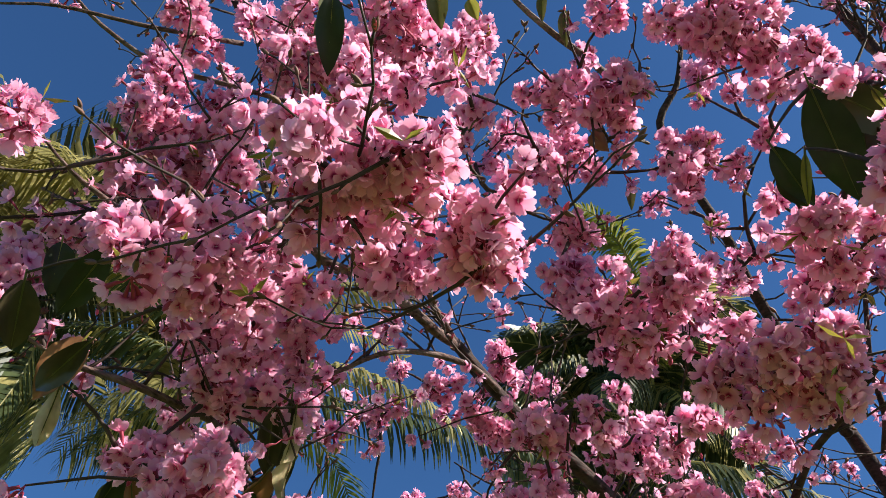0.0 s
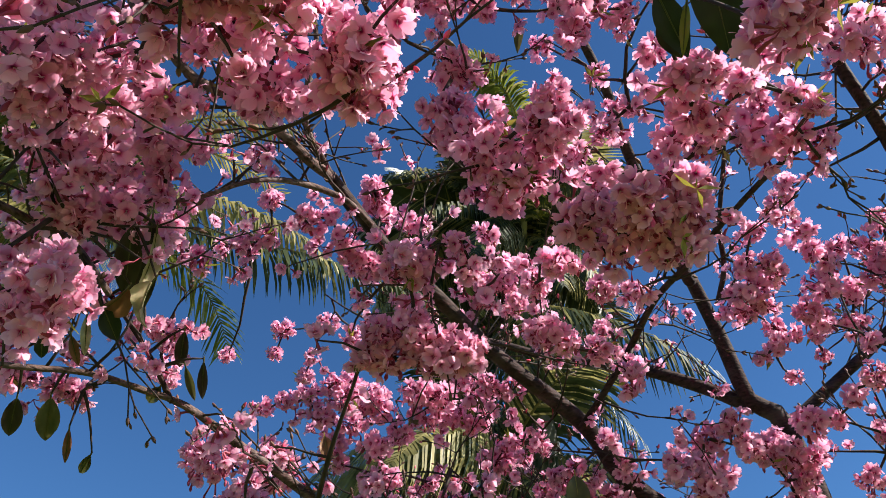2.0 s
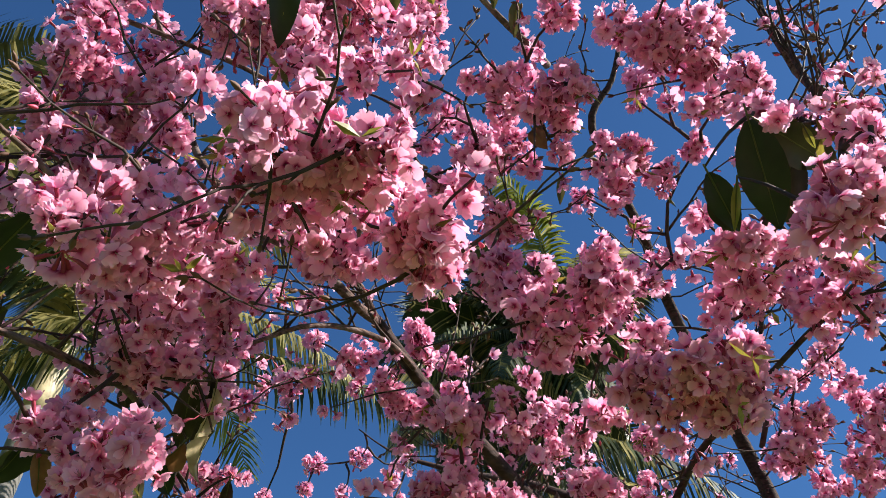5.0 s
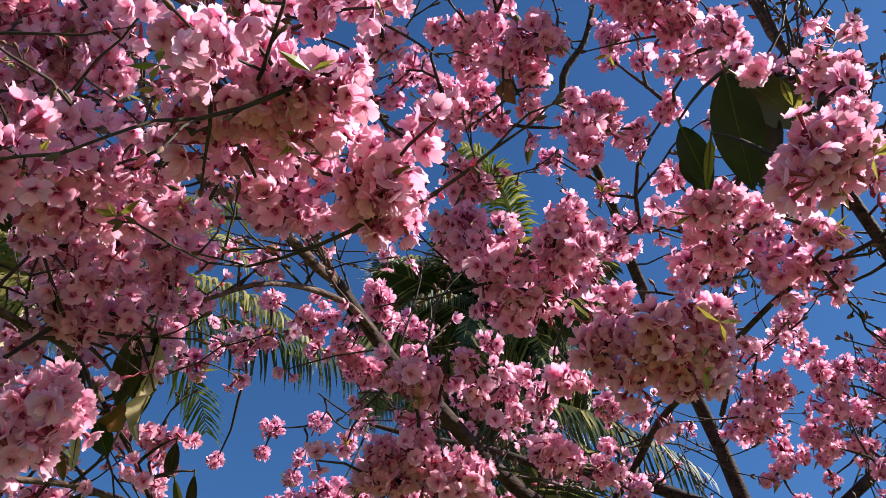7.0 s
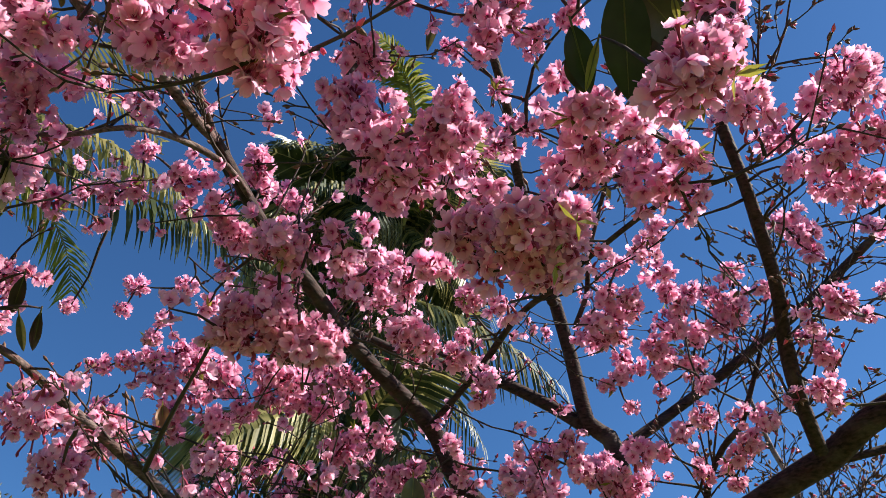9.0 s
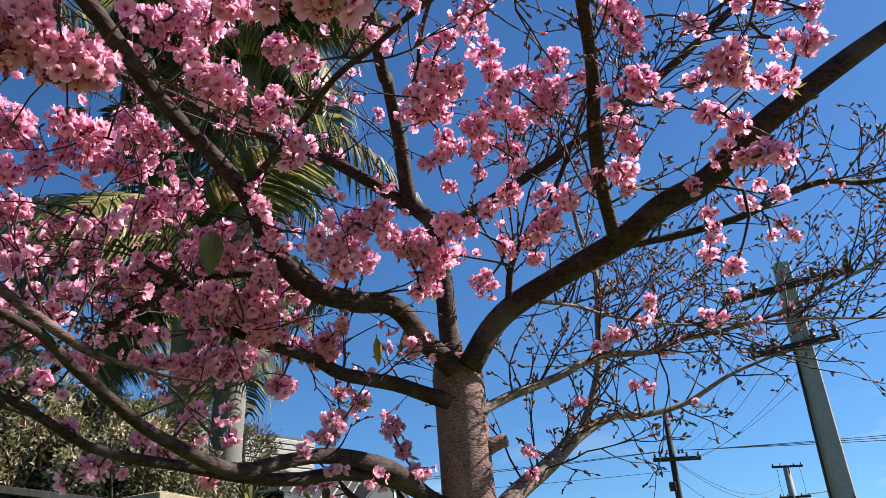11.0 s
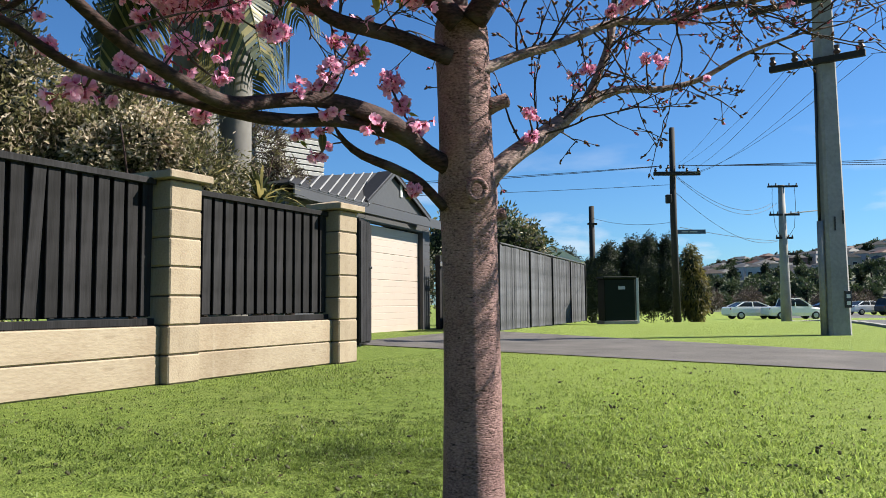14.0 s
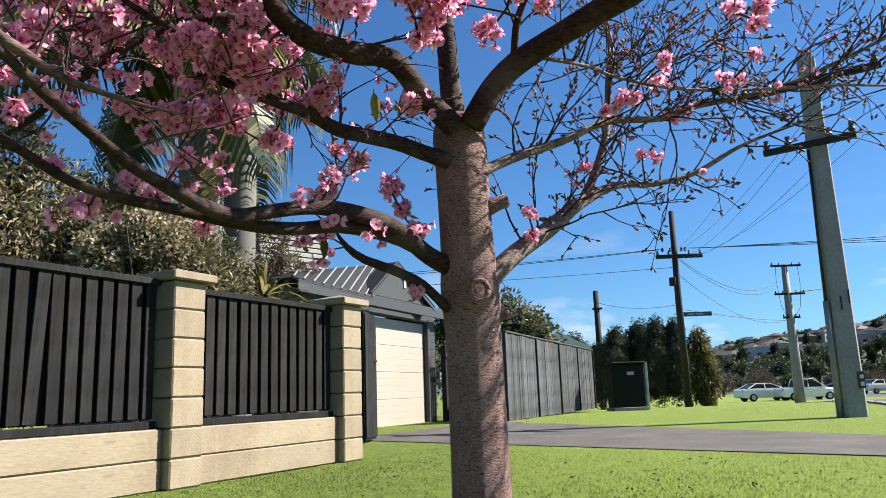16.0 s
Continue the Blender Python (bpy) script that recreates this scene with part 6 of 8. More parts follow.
# the roof behind the fascia, its seams running up to the short ridge, and the small gable over the door
RZ = 3.10
A_, B_, C_, D_ = (-3.05, -0.28, WH + 0.07), (-0.5, -0.28, WH + 0.02), (2.5, 0.8, 3.55), (-2.36, 0.1, 2.64)
eave_ = [Vector(A_).lerp(Vector(B_), i / 9) for i in range(10)]
crest_ = [Vector(D_).lerp(Vector(C_), i / 9) for i in range(10)]
sheet = Geo()
for i in range(9):
    rows_ = [(eave_[i].lerp(crest_[i], k / 6), eave_[i + 1].lerp(crest_[i + 1], k / 6)) for k in range(7)]
    for (p, q), (s, u) in zip(rows_, rows_[1:]):
        sheet.add([p, q, u, s], [(0, 1, 2, 3)])
        sheet.add([v - Vector((0, 0, 0.03)) for v in (p, q, u, s)], [(3, 2, 1, 0)])
rp = part("roof", sheet, ROOFMETAL, garage, "dark metal roof with standing seams in a pale sunlit tone")
for p, q in zip(eave_, crest_):
    part("seam", Geo().tube([p + Vector((0, -0.005, 0.012)), q + Vector((0, 0, 0.012))], [0.016, 0.016], 6), ROOFRIB_SUNLIT, rp)
roof_plane([D_, C_, (W1, 5.2, WH + 0.1), (W0 - 0.15, 5.2, WH + 0.1)], "roof")
roof_plane([A_, D_, (W0 - 0.15, 5.2, WH + 0.1), (W0 - 0.15, 2.5, WH + 0.12)], "roof")
GC, GW = 0.92, 1.36
gab = Geo()
gab.add([(GC - GW, -0.20, WH + 0.10), (GC + GW, -0.20, WH + 0.10), (GC - 0.31, -0.20, RZ), (GC - GW, -0.10, WH + 0.10), (GC + GW, -0.10, WH + 0.10), (GC - 0.31, -0.10, RZ)], [(0, 1, 2), (5, 4, 3), (0, 3, 4, 1), (1, 4, 5, 2), (2, 5, 3, 0)])
gb = part("gable", gab, GREYBOARD, garage, "small grey gable with a narrow vent")
part("vent", Geo().box((0.09, 0.02, 0.28), Matrix.Translation((GC + 0.1, -0.215, WH + 0.50)), 0.004), WHITE, gb)
for sx in (-1, 1):
    a, b = Vector((GC + sx * (GW + 0.08), -0.27, WH + 0.06)), Vector((GC - 0.31, -0.27, RZ + 0.06))
    ang = math.atan2((b - a).z, (b - a).x)
    part("barge_board", Geo().box(((b - a).length, 0.03, 0.11), Matrix.Translation((a + b) / 2) @ Matrix.Rotation(-ang, 4, "Y"), 0.004), GREYTRIM, gb)
    roof_plane([(GC + sx * (GW + 0.1), -0.29, WH + 0.10), (GC + sx * (GW + 0.1), 0.1, WH + 0.10), (GC - 0.31, 0.1, RZ + 0.10), (GC - 0.31, -0.29, RZ + 0.10)][:: sx], "roof")

pg = thing("picket_gate", "black picket gate between garage and paling fence", "gate", Matrix.Translation((9.75, 13.95, -0.03)) @ Matrix.Rotation(GA, 4, "Z"))
for i in range(9):
    part("picket", Geo().box((0.085, 0.02, 1.45), Matrix.Translation((0.05 + i * 0.115, 0, 0.76)), 0.003), BLACKWOOD, pg)
for z in (0.3, 1.2):
    part("rail", Geo().box((1.05, 0.04, 0.08), Matrix.Translation((0.5, 0.032, z)), 0.003), BLACKWOOD, pg)
part("post", Geo().box((0.11, 0.11, 1.65), Matrix.Translation((-0.02, 0.02, 0.82)), 0.006), BLACKWOOD, pg)
part("lamp", Geo().box((0.09, 0.07, 0.10), Matrix.Translation((-0.02, -0.07, 1.45)), 0.01), LAMPCLEAR, pg, "small white outdoor lamp")

plant("dark_shrub", "dense dark green shrub behind the picket gate", "shrub", (9.7, 16.2, 0), [(0, 0, 1.0, 1.2, 1.0, 1.3), (0.9, 0.3, 1.3, 0.9, 0.8, 1.2), (-0.6, 0.4, 1.6, 0.7, 0.7, 0.9)], 7000, 0.12, [(BUSH, 0.7), (HEDGE, 0.3)], 35, core=0.7)

# ---------------------------------------------------------------- paling fence
pa, pb = Vector((9.9, 12.05, 0)), Vector((17.6, 17.25, 0))
paling = thing("paling_fence", "weathered dark grey timber paling fence", "fence", Matrix.Translation(pa) @ Matrix.Rotation(math.atan2(pb.y - pa.y, pb.x - pa.x), 4, "Z"))
plen = (pb - pa).length
pal_mesh = shared_box("paling", (0.145, 0.02, 1.74), DARKFENCE, 0.003)
npal = int(plen / 0.15)
for i in range(npal):
    part("paling", pal_mesh, None, paling, m=Matrix.Translation(((i + 0.5) * plen / npal, rng.uniform(-0.008, 0.008), 0.86 + rng.uniform(-0.015, 0.015))) @ Matrix.Rotation(rng.uniform(-0.006, 0.006), 4, "Y"))
for i in range(5):
    part("post", Geo().box((0.10, 0.10, 1.80), Matrix.Translation((0.1 + i * (plen - 0.2) / 4, 0.072, 0.88)), 0.006), DARKFENCE, paling)
    if 0 < i < 5:
        part("batten", Geo().box((0.05, 0.03, 1.74), Matrix.Translation((0.1 + i * (plen - 0.2) / 4, -0.028, 0.86)), 0.004), BLACKGAP, paling)
part("capping", Geo().box((plen, 0.09, 0.03), Matrix.Translation((plen / 2, 0.01, 1.765)), 0.004), DARKFENCE, paling)

# ---------------------------------------------------------------- green power cabinet
cab = thing("power_cabinet", "dark green steel power cabinet on the grass", "cabinet", Matrix.Translation((16.65, 15.1, ground_z(16.65, 15.1))) @ Matrix.Rotation(radians(-28), 4, "Z"))
part("body", Geo().box((0.90, 0.60, 1.22), Matrix.Translation((0, 0, 0.66)), 0.02), CABINET, cab)
part("lid", Geo().box((0.98, 0.68, 0.07), Matrix.Translation((0, 0, 1.305)), 0.02), CABINET, cab)
part("plinth", Geo().box((0.98, 0.68, 0.10), Matrix.Translation((0, 0, 0.05)), 0.01), KERB, cab)
part("notice", Geo().box((0.20, 0.006, 0.09), Matrix.Translation((0.05, -0.304, 1.02))), STEEL, cab)
part("post", Geo().box((0.08, 0.05, 1.28), Matrix.Translation((0.52, -0.25, 0.66)), 0.006), STEEL, cab)


# ---------------------------------------------------------------- poles and wires
def at_ground(x, y):
    return Matrix.Translation((x, y, ground_z(x, y)))


AX = radians(-35.3)  # across the view down the street


def insulator(parent, x, y, z):
    part("insulator", Geo().tube([(x, y, z), (x, y, z + 0.05), (x, y, z + 0.09), (x, y, z + 0.15)], [0.03, 0.06, 0.035, 0.045], 8), PORCELAIN, parent)


def crossarm(parent, z, x0, x1, mat, thick=0.10, yaw=0.0):
    arm = part("crossarm", Geo().box((x1 - x0, thick, thick * 1.15), Matrix.Rotation(yaw, 4, "Z") @ Matrix.Translation(((x0 + x1) / 2, -0.16, z)), 0.008), mat, parent)
    for k in (0.04, 0.28, 0.72, 0.96):
        p = Matrix.Rotation(yaw, 4, "Z") @ Vector((x0 + (x1 - x0) * k, -0.16, z + thick * 0.57))
        insulator(arm, p.x, p.y, p.z)
    return arm


cp = thing("concrete_power_pole", "tapered grey concrete power pole standing on the verge", "power pole", at_ground(12.17, 6.455) @ Matrix.Rotation(AX, 4, "Z"))
# a tapering square pole with cut corners
pg_ = Geo()
for z, w in ((-0.1, 0.18), (5.9, 0.115)):
    c = w * 0.25
    for x, y in ((w, w - c), (w - c, w), (-w + c, w), (-w, w - c), (-w, -w + c), (-w + c, -w), (w - c, -w), (w, -w + c)):
        pg_.v.append((x, y, z))
pg_.f = [(k, (k + 1) % 8, (k + 1) % 8 + 8, k + 8) for k in range(8)] + [tuple(range(8, 16)), tuple(reversed(range(8)))]
part("shaft", pg_, CONCRETE, cp)
crossarm(cp, 4.38, -0.8, 0.62, POLEWOOD, 0.09, radians(-38))
crossarm(cp, 5.42, -1.1, 1.1, POLEWOOD, 0.09, radians(-38))
part("conduit", Geo().tube([(-0.215, -0.05, 0.0), (-0.205, -0.05, 1.8)], [0.05, 0.05], 10), CONCRETE, cp, "grey cable guard", smooth=True)
part("cable", Geo().tube([(-0.20, -0.03, 1.8), (-0.19, -0.03, 3.0), (-0.17, -0.02, 3.6), (-0.16, 0.0, 4.3)], [0.022] * 4, 8), BLACKPLASTIC, cp, "black cable up the pole", smooth=True)
plate = part("number_plate", Geo().box((0.11, 0.012, 0.26), Matrix.Translation((0.115, -0.187, 0.56)), 0.003), BLACKPLASTIC, cp, "black plate with pale bars")
for z in (0.50, 0.61):
    part("bar", Geo().box((0.06, 0.004, 0.06), Matrix.Translation((0.115, -0.196, z)), 0.01), WHITE, plate)
for x, z in ((-0.03, 1.75), (0.1, 1.85)):
    part("slot", Geo().box((0.025, 0.01, 0.22), Matrix.Translation((x, -0.172, z)), 0.003), BLACKPLASTIC, cp)

tp = thing("timber_power_pole", "dark timber power pole with one crossarm and a street sign", "power pole", at_ground(24.8, 19.45) @ Matrix.Rotation(AX, 4, "Z"))
part("shaft", Geo().tube([(0.03, 0, -0.2), (0.0, 0, 4), (0.03, 0, 7.72)], [0.15, 0.135, 0.11], 12, 0.03), POLEWOOD, tp, smooth=True)
arm2 = crossarm(tp, 5.85, -0.78, 1.05, POLEWOOD, 0.13)
for x in (-0.5, -0.2, 0.25, 0.4):
    insulator(tp, x, -0.15, 6.05)
part("transformer_box", Geo().box((0.22, 0.2, 0.34), Matrix.Translation((-0.20, -0.1, 4.85)), 0.02), POLEWOOD, tp)
sg_ = part("street_sign", Geo().box((1.12, 0.02, 0.17), Matrix.Translation((0.68, -0.02, 3.55)), 0.004), SIGNBLUE, tp, "dark street sign blade with pale bars")
for x, w in ((0.42, 0.26), (0.76, 0.30)):
    part("bar", Geo().box((w, 0.004, 0.05), Matrix.Translation((x, -0.033, 3.55))), STEEL, sg_)

fp = thing("far_power_pole", "concrete power pole with two crossarms and a street lamp", "power pole", at_ground(49.0, 29.4) @ Matrix.Rotation(AX, 4, "Z"))
part("shaft", Geo().tube([(0, 0, -0.4), (0, 0, 4), (0, 0, 9.35)], [0.36, 0.30, 0.20], 10), CONCRETE, fp, smooth=True)
for z, a, b in ((9.25, -1.0, 1.05), (7.3, -0.95, 1.1), (5.7, -0.55, 0.6), (4.6, 0.0, 0.8)):
    crossarm(fp, z, a, b, POLEWOOD, 0.12)
lamp = part("lamp_arm", Geo().tube([(0.1, 0, 7.35), (1.5, 0, 7.5), (2.6, 0, 7.6)], [0.04, 0.04, 0.04], 6), STEEL, fp)
part("lamp_head", Geo().box((0.8, 0.3, 0.12), Matrix.Translation((2.9, 0, 7.62)), 0.04), STEEL, lamp)
part("drop_wire", Geo().tube([(-0.7, -0.2, 9.2), (-0.75, -0.2, 8.2), (-0.6, -0.2, 6.5), (-0.3, -0.2, 5.8)], [0.015] * 4, 4), BLACKPLASTIC, fp)
part("drop_wire", Geo().tube([(0.8, -0.2, 9.2), (0.85, -0.2, 8.0), (0.7, -0.2, 6.4), (0.3, -0.2, 5.8)], [0.015] * 4, 4), BLACKPLASTIC, fp)

sp = thing("slim_service_pole", "slim dark timber pole behind the paling fence", "power pole", at_ground(29.47, 28.39) @ Matrix.Rotation(AX, 4, "Z"))
part("shaft", Geo().tube([(0, 0, -0.4), (0, 0, 6.15)], [0.17, 0.14], 10), POLEWOOD, sp, smooth=True)
part("crossarm", Geo().box((0.5, 0.1, 0.1), Matrix.Translation((0, -0.14, 5.2))), POLEWOOD, sp)
part("plate", Geo().box((0.22, 0.02, 0.45), Matrix.Translation((0.1, -0.18, 1.55))), WHITE, sp)

for n, (a, b, sag, r) in enumerate((
    ((24.3, 19.8, 5.95), (-20.0, 52.0, 6.9), 1.2, 0.022), ((24.5, 19.7, 5.95), (-20.0, 52.6, 6.6), 1.2, 0.022), ((25.6, 18.9, 5.95), (80.0, -21.0, 10.2), 0.8, 0.024), ((25.4, 19.0, 5.95), (80.0, -20.4, 9.4), 0.8, 0.024), ((25.0, 19.2, 5.95), (80.0, -20.4, 8.8), 0.9, 0.024),
    ((24.9, 19.3, 6.0), (12.0, 6.7, 5.55), 0.35, 0.010), ((25.1, 19.2, 6.0), (12.5, 6.1, 5.55), 0.35, 0.010), ((25.0, 19.25, 5.6), (12.0, 6.75, 4.45), 0.35, 0.010), ((25.2, 19.1, 5.6), (12.6, 5.9, 4.45), 0.35, 0.010), ((25.4, 19.0, 5.6), (12.4, 6.2, 4.45), 0.35, 0.010),
    ((24.9, 19.4, 5.6), (48.4, 29.8, 7.3), 0.9, 0.02), ((25.0, 19.4, 5.5), (48.7, 29.6, 7.3), 1.1, 0.02), ((24.9, 19.4, 4.9), (48.7, 29.6, 4.7), 0.8, 0.02), ((25.0, 19.3, 3.5), (48.7, 29.6, 4.7), 0.1, 0.02),
    ((24.7, 19.5, 5.2), (-12.0, 34.0, 4.0), 0.5, 0.016), ((24.7, 19.5, 3.7), (29.5, 28.3, 5.0), 0.2, 0.014),
    ((12.0, 6.7, 5.5), (-1.0, -8.0, 5.6), 0.3, 0.009), ((12.6, 5.9, 5.5), (0.2, -9.0, 5.6), 0.3, 0.009), ((12.55, 5.9, 4.45), (18.0, 0.0, 5.8), 0.3, 0.010), ((12.3, 6.3, 5.5), (0.8, -9.0, 5.2), 0.3, 0.009),
)):
    A, B = Vector(a), Vector(b)
    pts = [A.lerp(B, k / 16) - Vector((0, 0, sag * 4 * (k / 16) * (1 - k / 16))) for k in range(17)]
    tagged(part("overhead_wire", Geo().tube(pts, [r * 0.6] * 17, 4), BLACKPLASTIC), "thin black overhead power wire", "wire", "overhead wires")


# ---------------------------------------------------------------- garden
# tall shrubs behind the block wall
plant("olive_shrub", "tall grey-green shrub with pale papery and sunlit leaves behind the wall", "shrub", (0.6, 8.6, 0), [(-0.9, 0.1, 2.2, 1.0, 0.8, 1.5), (0.2, 0.3, 2.5, 0.9, 0.8, 1.3), (0.9, 0.2, 1.9, 0.8, 0.7, 1.1), (-0.2, -0.1, 1.3, 1.6, 0.7, 1.2), (-1.8, 0.3, 2.6, 1.1, 0.8, 1.4), (1.2, 0.5, 2.5, 0.6, 0.6, 0.8)], 90000, 0.075, [(HEDGE, 0.66), (HEDGE_PALE, 0.34)], 21, (1.6, 0.07), narrow=0.32, core=0.45, ragged=0.09)
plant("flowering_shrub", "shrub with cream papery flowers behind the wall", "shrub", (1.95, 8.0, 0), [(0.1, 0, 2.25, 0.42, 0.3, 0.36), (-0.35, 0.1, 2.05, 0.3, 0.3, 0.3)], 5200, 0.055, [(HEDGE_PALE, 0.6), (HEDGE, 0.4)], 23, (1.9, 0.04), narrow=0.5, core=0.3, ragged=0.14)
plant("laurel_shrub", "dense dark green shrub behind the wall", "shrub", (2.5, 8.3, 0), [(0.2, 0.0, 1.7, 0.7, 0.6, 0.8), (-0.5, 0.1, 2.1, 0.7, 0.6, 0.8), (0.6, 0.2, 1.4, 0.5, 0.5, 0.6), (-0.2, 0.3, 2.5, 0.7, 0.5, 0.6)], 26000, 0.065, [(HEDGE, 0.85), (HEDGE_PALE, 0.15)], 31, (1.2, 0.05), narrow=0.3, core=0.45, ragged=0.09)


def strap_plant(at, count, length, seed):
    r = random.Random(seed)
    t = thing("cabbage_tree", "green strap-leaved cabbage tree behind the wall", "shrub", Matrix.Translation(at))
    part("stem", Geo().tube([(0, 0, 0), (0.03, 0, 0.7), (0, 0, 1.45)], [0.07, 0.06, 0.05], 8, 0.1), BARK, t, smooth=True)
    for i in range(count):
        a, e = r.uniform(0, 6.3), r.uniform(-0.2, 1.3)
        g = Geo()
        side = Vector((-math.sin(a), math.cos(a), 0))
        for k in range(6):
            s = k / 5
            p = Vector((math.cos(a) * math.cos(e), math.sin(a) * math.cos(e), math.sin(e))) * length * s + Vector((0, 0, 1.45 - 0.45 * length * s * s))
            w = 0.022 * (1 - s) ** 0.5 + 0.001
            g.v += [tuple(p - side * w), tuple(p + side * w)]
        g.f = [(2 * k, 2 * k + 1, 2 * k + 3, 2 * k + 2) for k in range(5)]
        part("strap_leaf", g, PALM if i % 3 else PALM_DRY_SUNLIT, t)


strap_plant((3.55, 8.45, 0.1), 46, 0.75, 3)
strap_plant((4.0, 8.9, 0.0), 40, 0.7, 5)
strap_plant((2.72, 8.25, 0.3), 60, 0.7, 7)
strap_plant((3.35, 8.2, 0.25), 60, 0.75, 9)

# white boarded house wall glimpsed over the roof
hb = thing("white_house", "white boarded house wall behind the garage roof", "house", Matrix.Translation((8.15, 18.4, 0)) @ Matrix.Rotation(radians(10), 4, "Z"))
part("wall", Geo().box((2.1, 0.2, 5.0), Matrix.Translation((0, 0.14, 2.5))), GREYTRIM, hb)
for i in range(9):
    part("board", Geo().box((2.08, 0.03, 0.10), Matrix.Translation((0, 0, 3.75 + i * 0.14)) @ Matrix.Rotation(0.3, 4, "X"), 0.004), WHITE, hb)
plant("bare_shrub", "leafless brown shrub behind the wall", "shrub", (4.6, 11.6, 0), [(0, 0, 3.0, 0.6, 0.5, 0.6), (-0.6, 0.2, 3.3, 0.6, 0.5, 0.7), (0.5, 0.1, 2.5, 0.5, 0.4, 0.5)], 9500, 0.12, [(TWIGGY, 0.7), (HEDGE, 0.3)], 33, (2.4, 0.05), narrow=0.12, core=0.0)


# ---------------------------------------------------------------- palms
def frond_mesh(length, seed, mats=(PALM, PALM_DRY_SUNLIT), droop=1.0, dry=0.1):
    """A feather frond: a curved rib and two rows of narrow hanging leaflets, along +x."""
    r = random.Random(seed)
    g, rib = Geo(), []
    slots = []
    n = 58
    for i in range(n + 1):
        t = i / n
        rib.append(Vector((length * (t - 0.14 * t**3 * droop), 0, length * (0.34 * t - 0.62 * droop * t * t))))
    g.tube(rib[::3], [0.028 * (1 - 0.85 * k / (len(rib[::3]) - 1)) for k in range(len(rib[::3]))], 5)
    slots += [1] * len(g.f)
    for i in range(4, n + 1):
        t = i / n
        ll = length * 0.31 * math.sin(math.pi * (0.12 + 0.86 * t)) ** 0.6 * r.uniform(0.85, 1.1)
        d = (rib[i] - rib[i - 1]).normalized()
        for sgn in (-1, 1):
            out = (Vector((0, sgn, 0)) * 0.85 + d * 0.55 + Vector((0, 0, r.uniform(0.0, 0.25)))).normalized()
            p = rib[i]
            w = length * 0.0105
            pts = [p, p + out * ll * 0.45 + Vector((0, 0, -0.10 * ll)), p + out * ll * 0.8 + Vector((0, 0, -0.5 * ll * droop)), p + out * ll * 0.85 + Vector((0, 0, -1.0 * ll * droop))]
            k = len(g.v)
            for q, ww in zip(pts, (w * 0.7, w, w * 0.75, w * 0.1)):
                g.v += [tuple(q - d * ww), tuple(q + d * ww)]
            g.f += [(k, k + 1, k + 3, k + 2), (k + 2, k + 3, k + 5, k + 4), (k + 4, k + 5, k + 7, k + 6)]
            slots += [1 if r.random() < dry else 0] * 3
    me = g.mesh("frond", list(mats))
    me.polygons.foreach_set("material_index", slots)
    return me


# the dry share also sets how many leaflets carry painted sunlight
FRONDS = [frond_mesh(2.6, s, droop=d, dry=y) for s, d, y in ((1, 0.9, 0.2), (2, 1.15, 0.3), (3, 1.3, 0.95), (4, 0.75, 0.15), (5, 1.2, 0.3))]


def palm(label, foot, top, r0, count, size, seed, low=-0.75, high=1.15, shaft=1.0):
    r = random.Random(seed)
    t = thing("palm_tree", label, "palm tree", Matrix.Translation(foot), "palms behind the wall")
    F, Tp = Vector((0, 0, 0)), Vector(top) - Vector(foot)
    pts, rad = [], []
    for k in range(25):
        s = k / 24
        pts.append(F.lerp(Tp, s) + Vector((0.10 * math.sin(3 * s), 0.06 * math.sin(4 * s), 0)))
        rad.append(r0 * (1.25 - 0.35 * s) * (1.0 + (0.03 if k % 2 else 0)))
    part("trunk", Geo().tube(pts, rad, 16, 0.04, seed), PALMTRUNK, t, "grey ringed trunk", smooth=True)
    part("crownshaft", Geo().tube([Tp + Vector((0, 0, z * shaft)) for z in (-0.02, 0.2, 0.6, 1.0)], [r0 * 1.0, r0 * 1.15, r0 * 0.9, r0 * 0.5], 14), CROWNSHAFT, t, smooth=True)
    for i in range(count):
        a = i * 2.399 + r.uniform(-0.2, 0.2)
        e = low + (high - low) * ((i + 0.5) / count)
        m = Matrix.Translation(Tp + Vector((0, 0, 0.8 * shaft))) @ Matrix.Rotation(a, 4, "Z") @ Matrix.Rotation(-e, 4, "Y") @ Matrix.Rotation(r.uniform(-0.4, 0.4), 4, "X") @ Matrix.Scale(size * r.uniform(0.85, 1.1), 4)
        part("frond", r.choice(FRONDS), None, t, m=m)
    return t


def polar(az, d, z):
    return (0.1 + d * math.sin(radians(az)), 0.05 + d * math.cos(radians(az)), z)


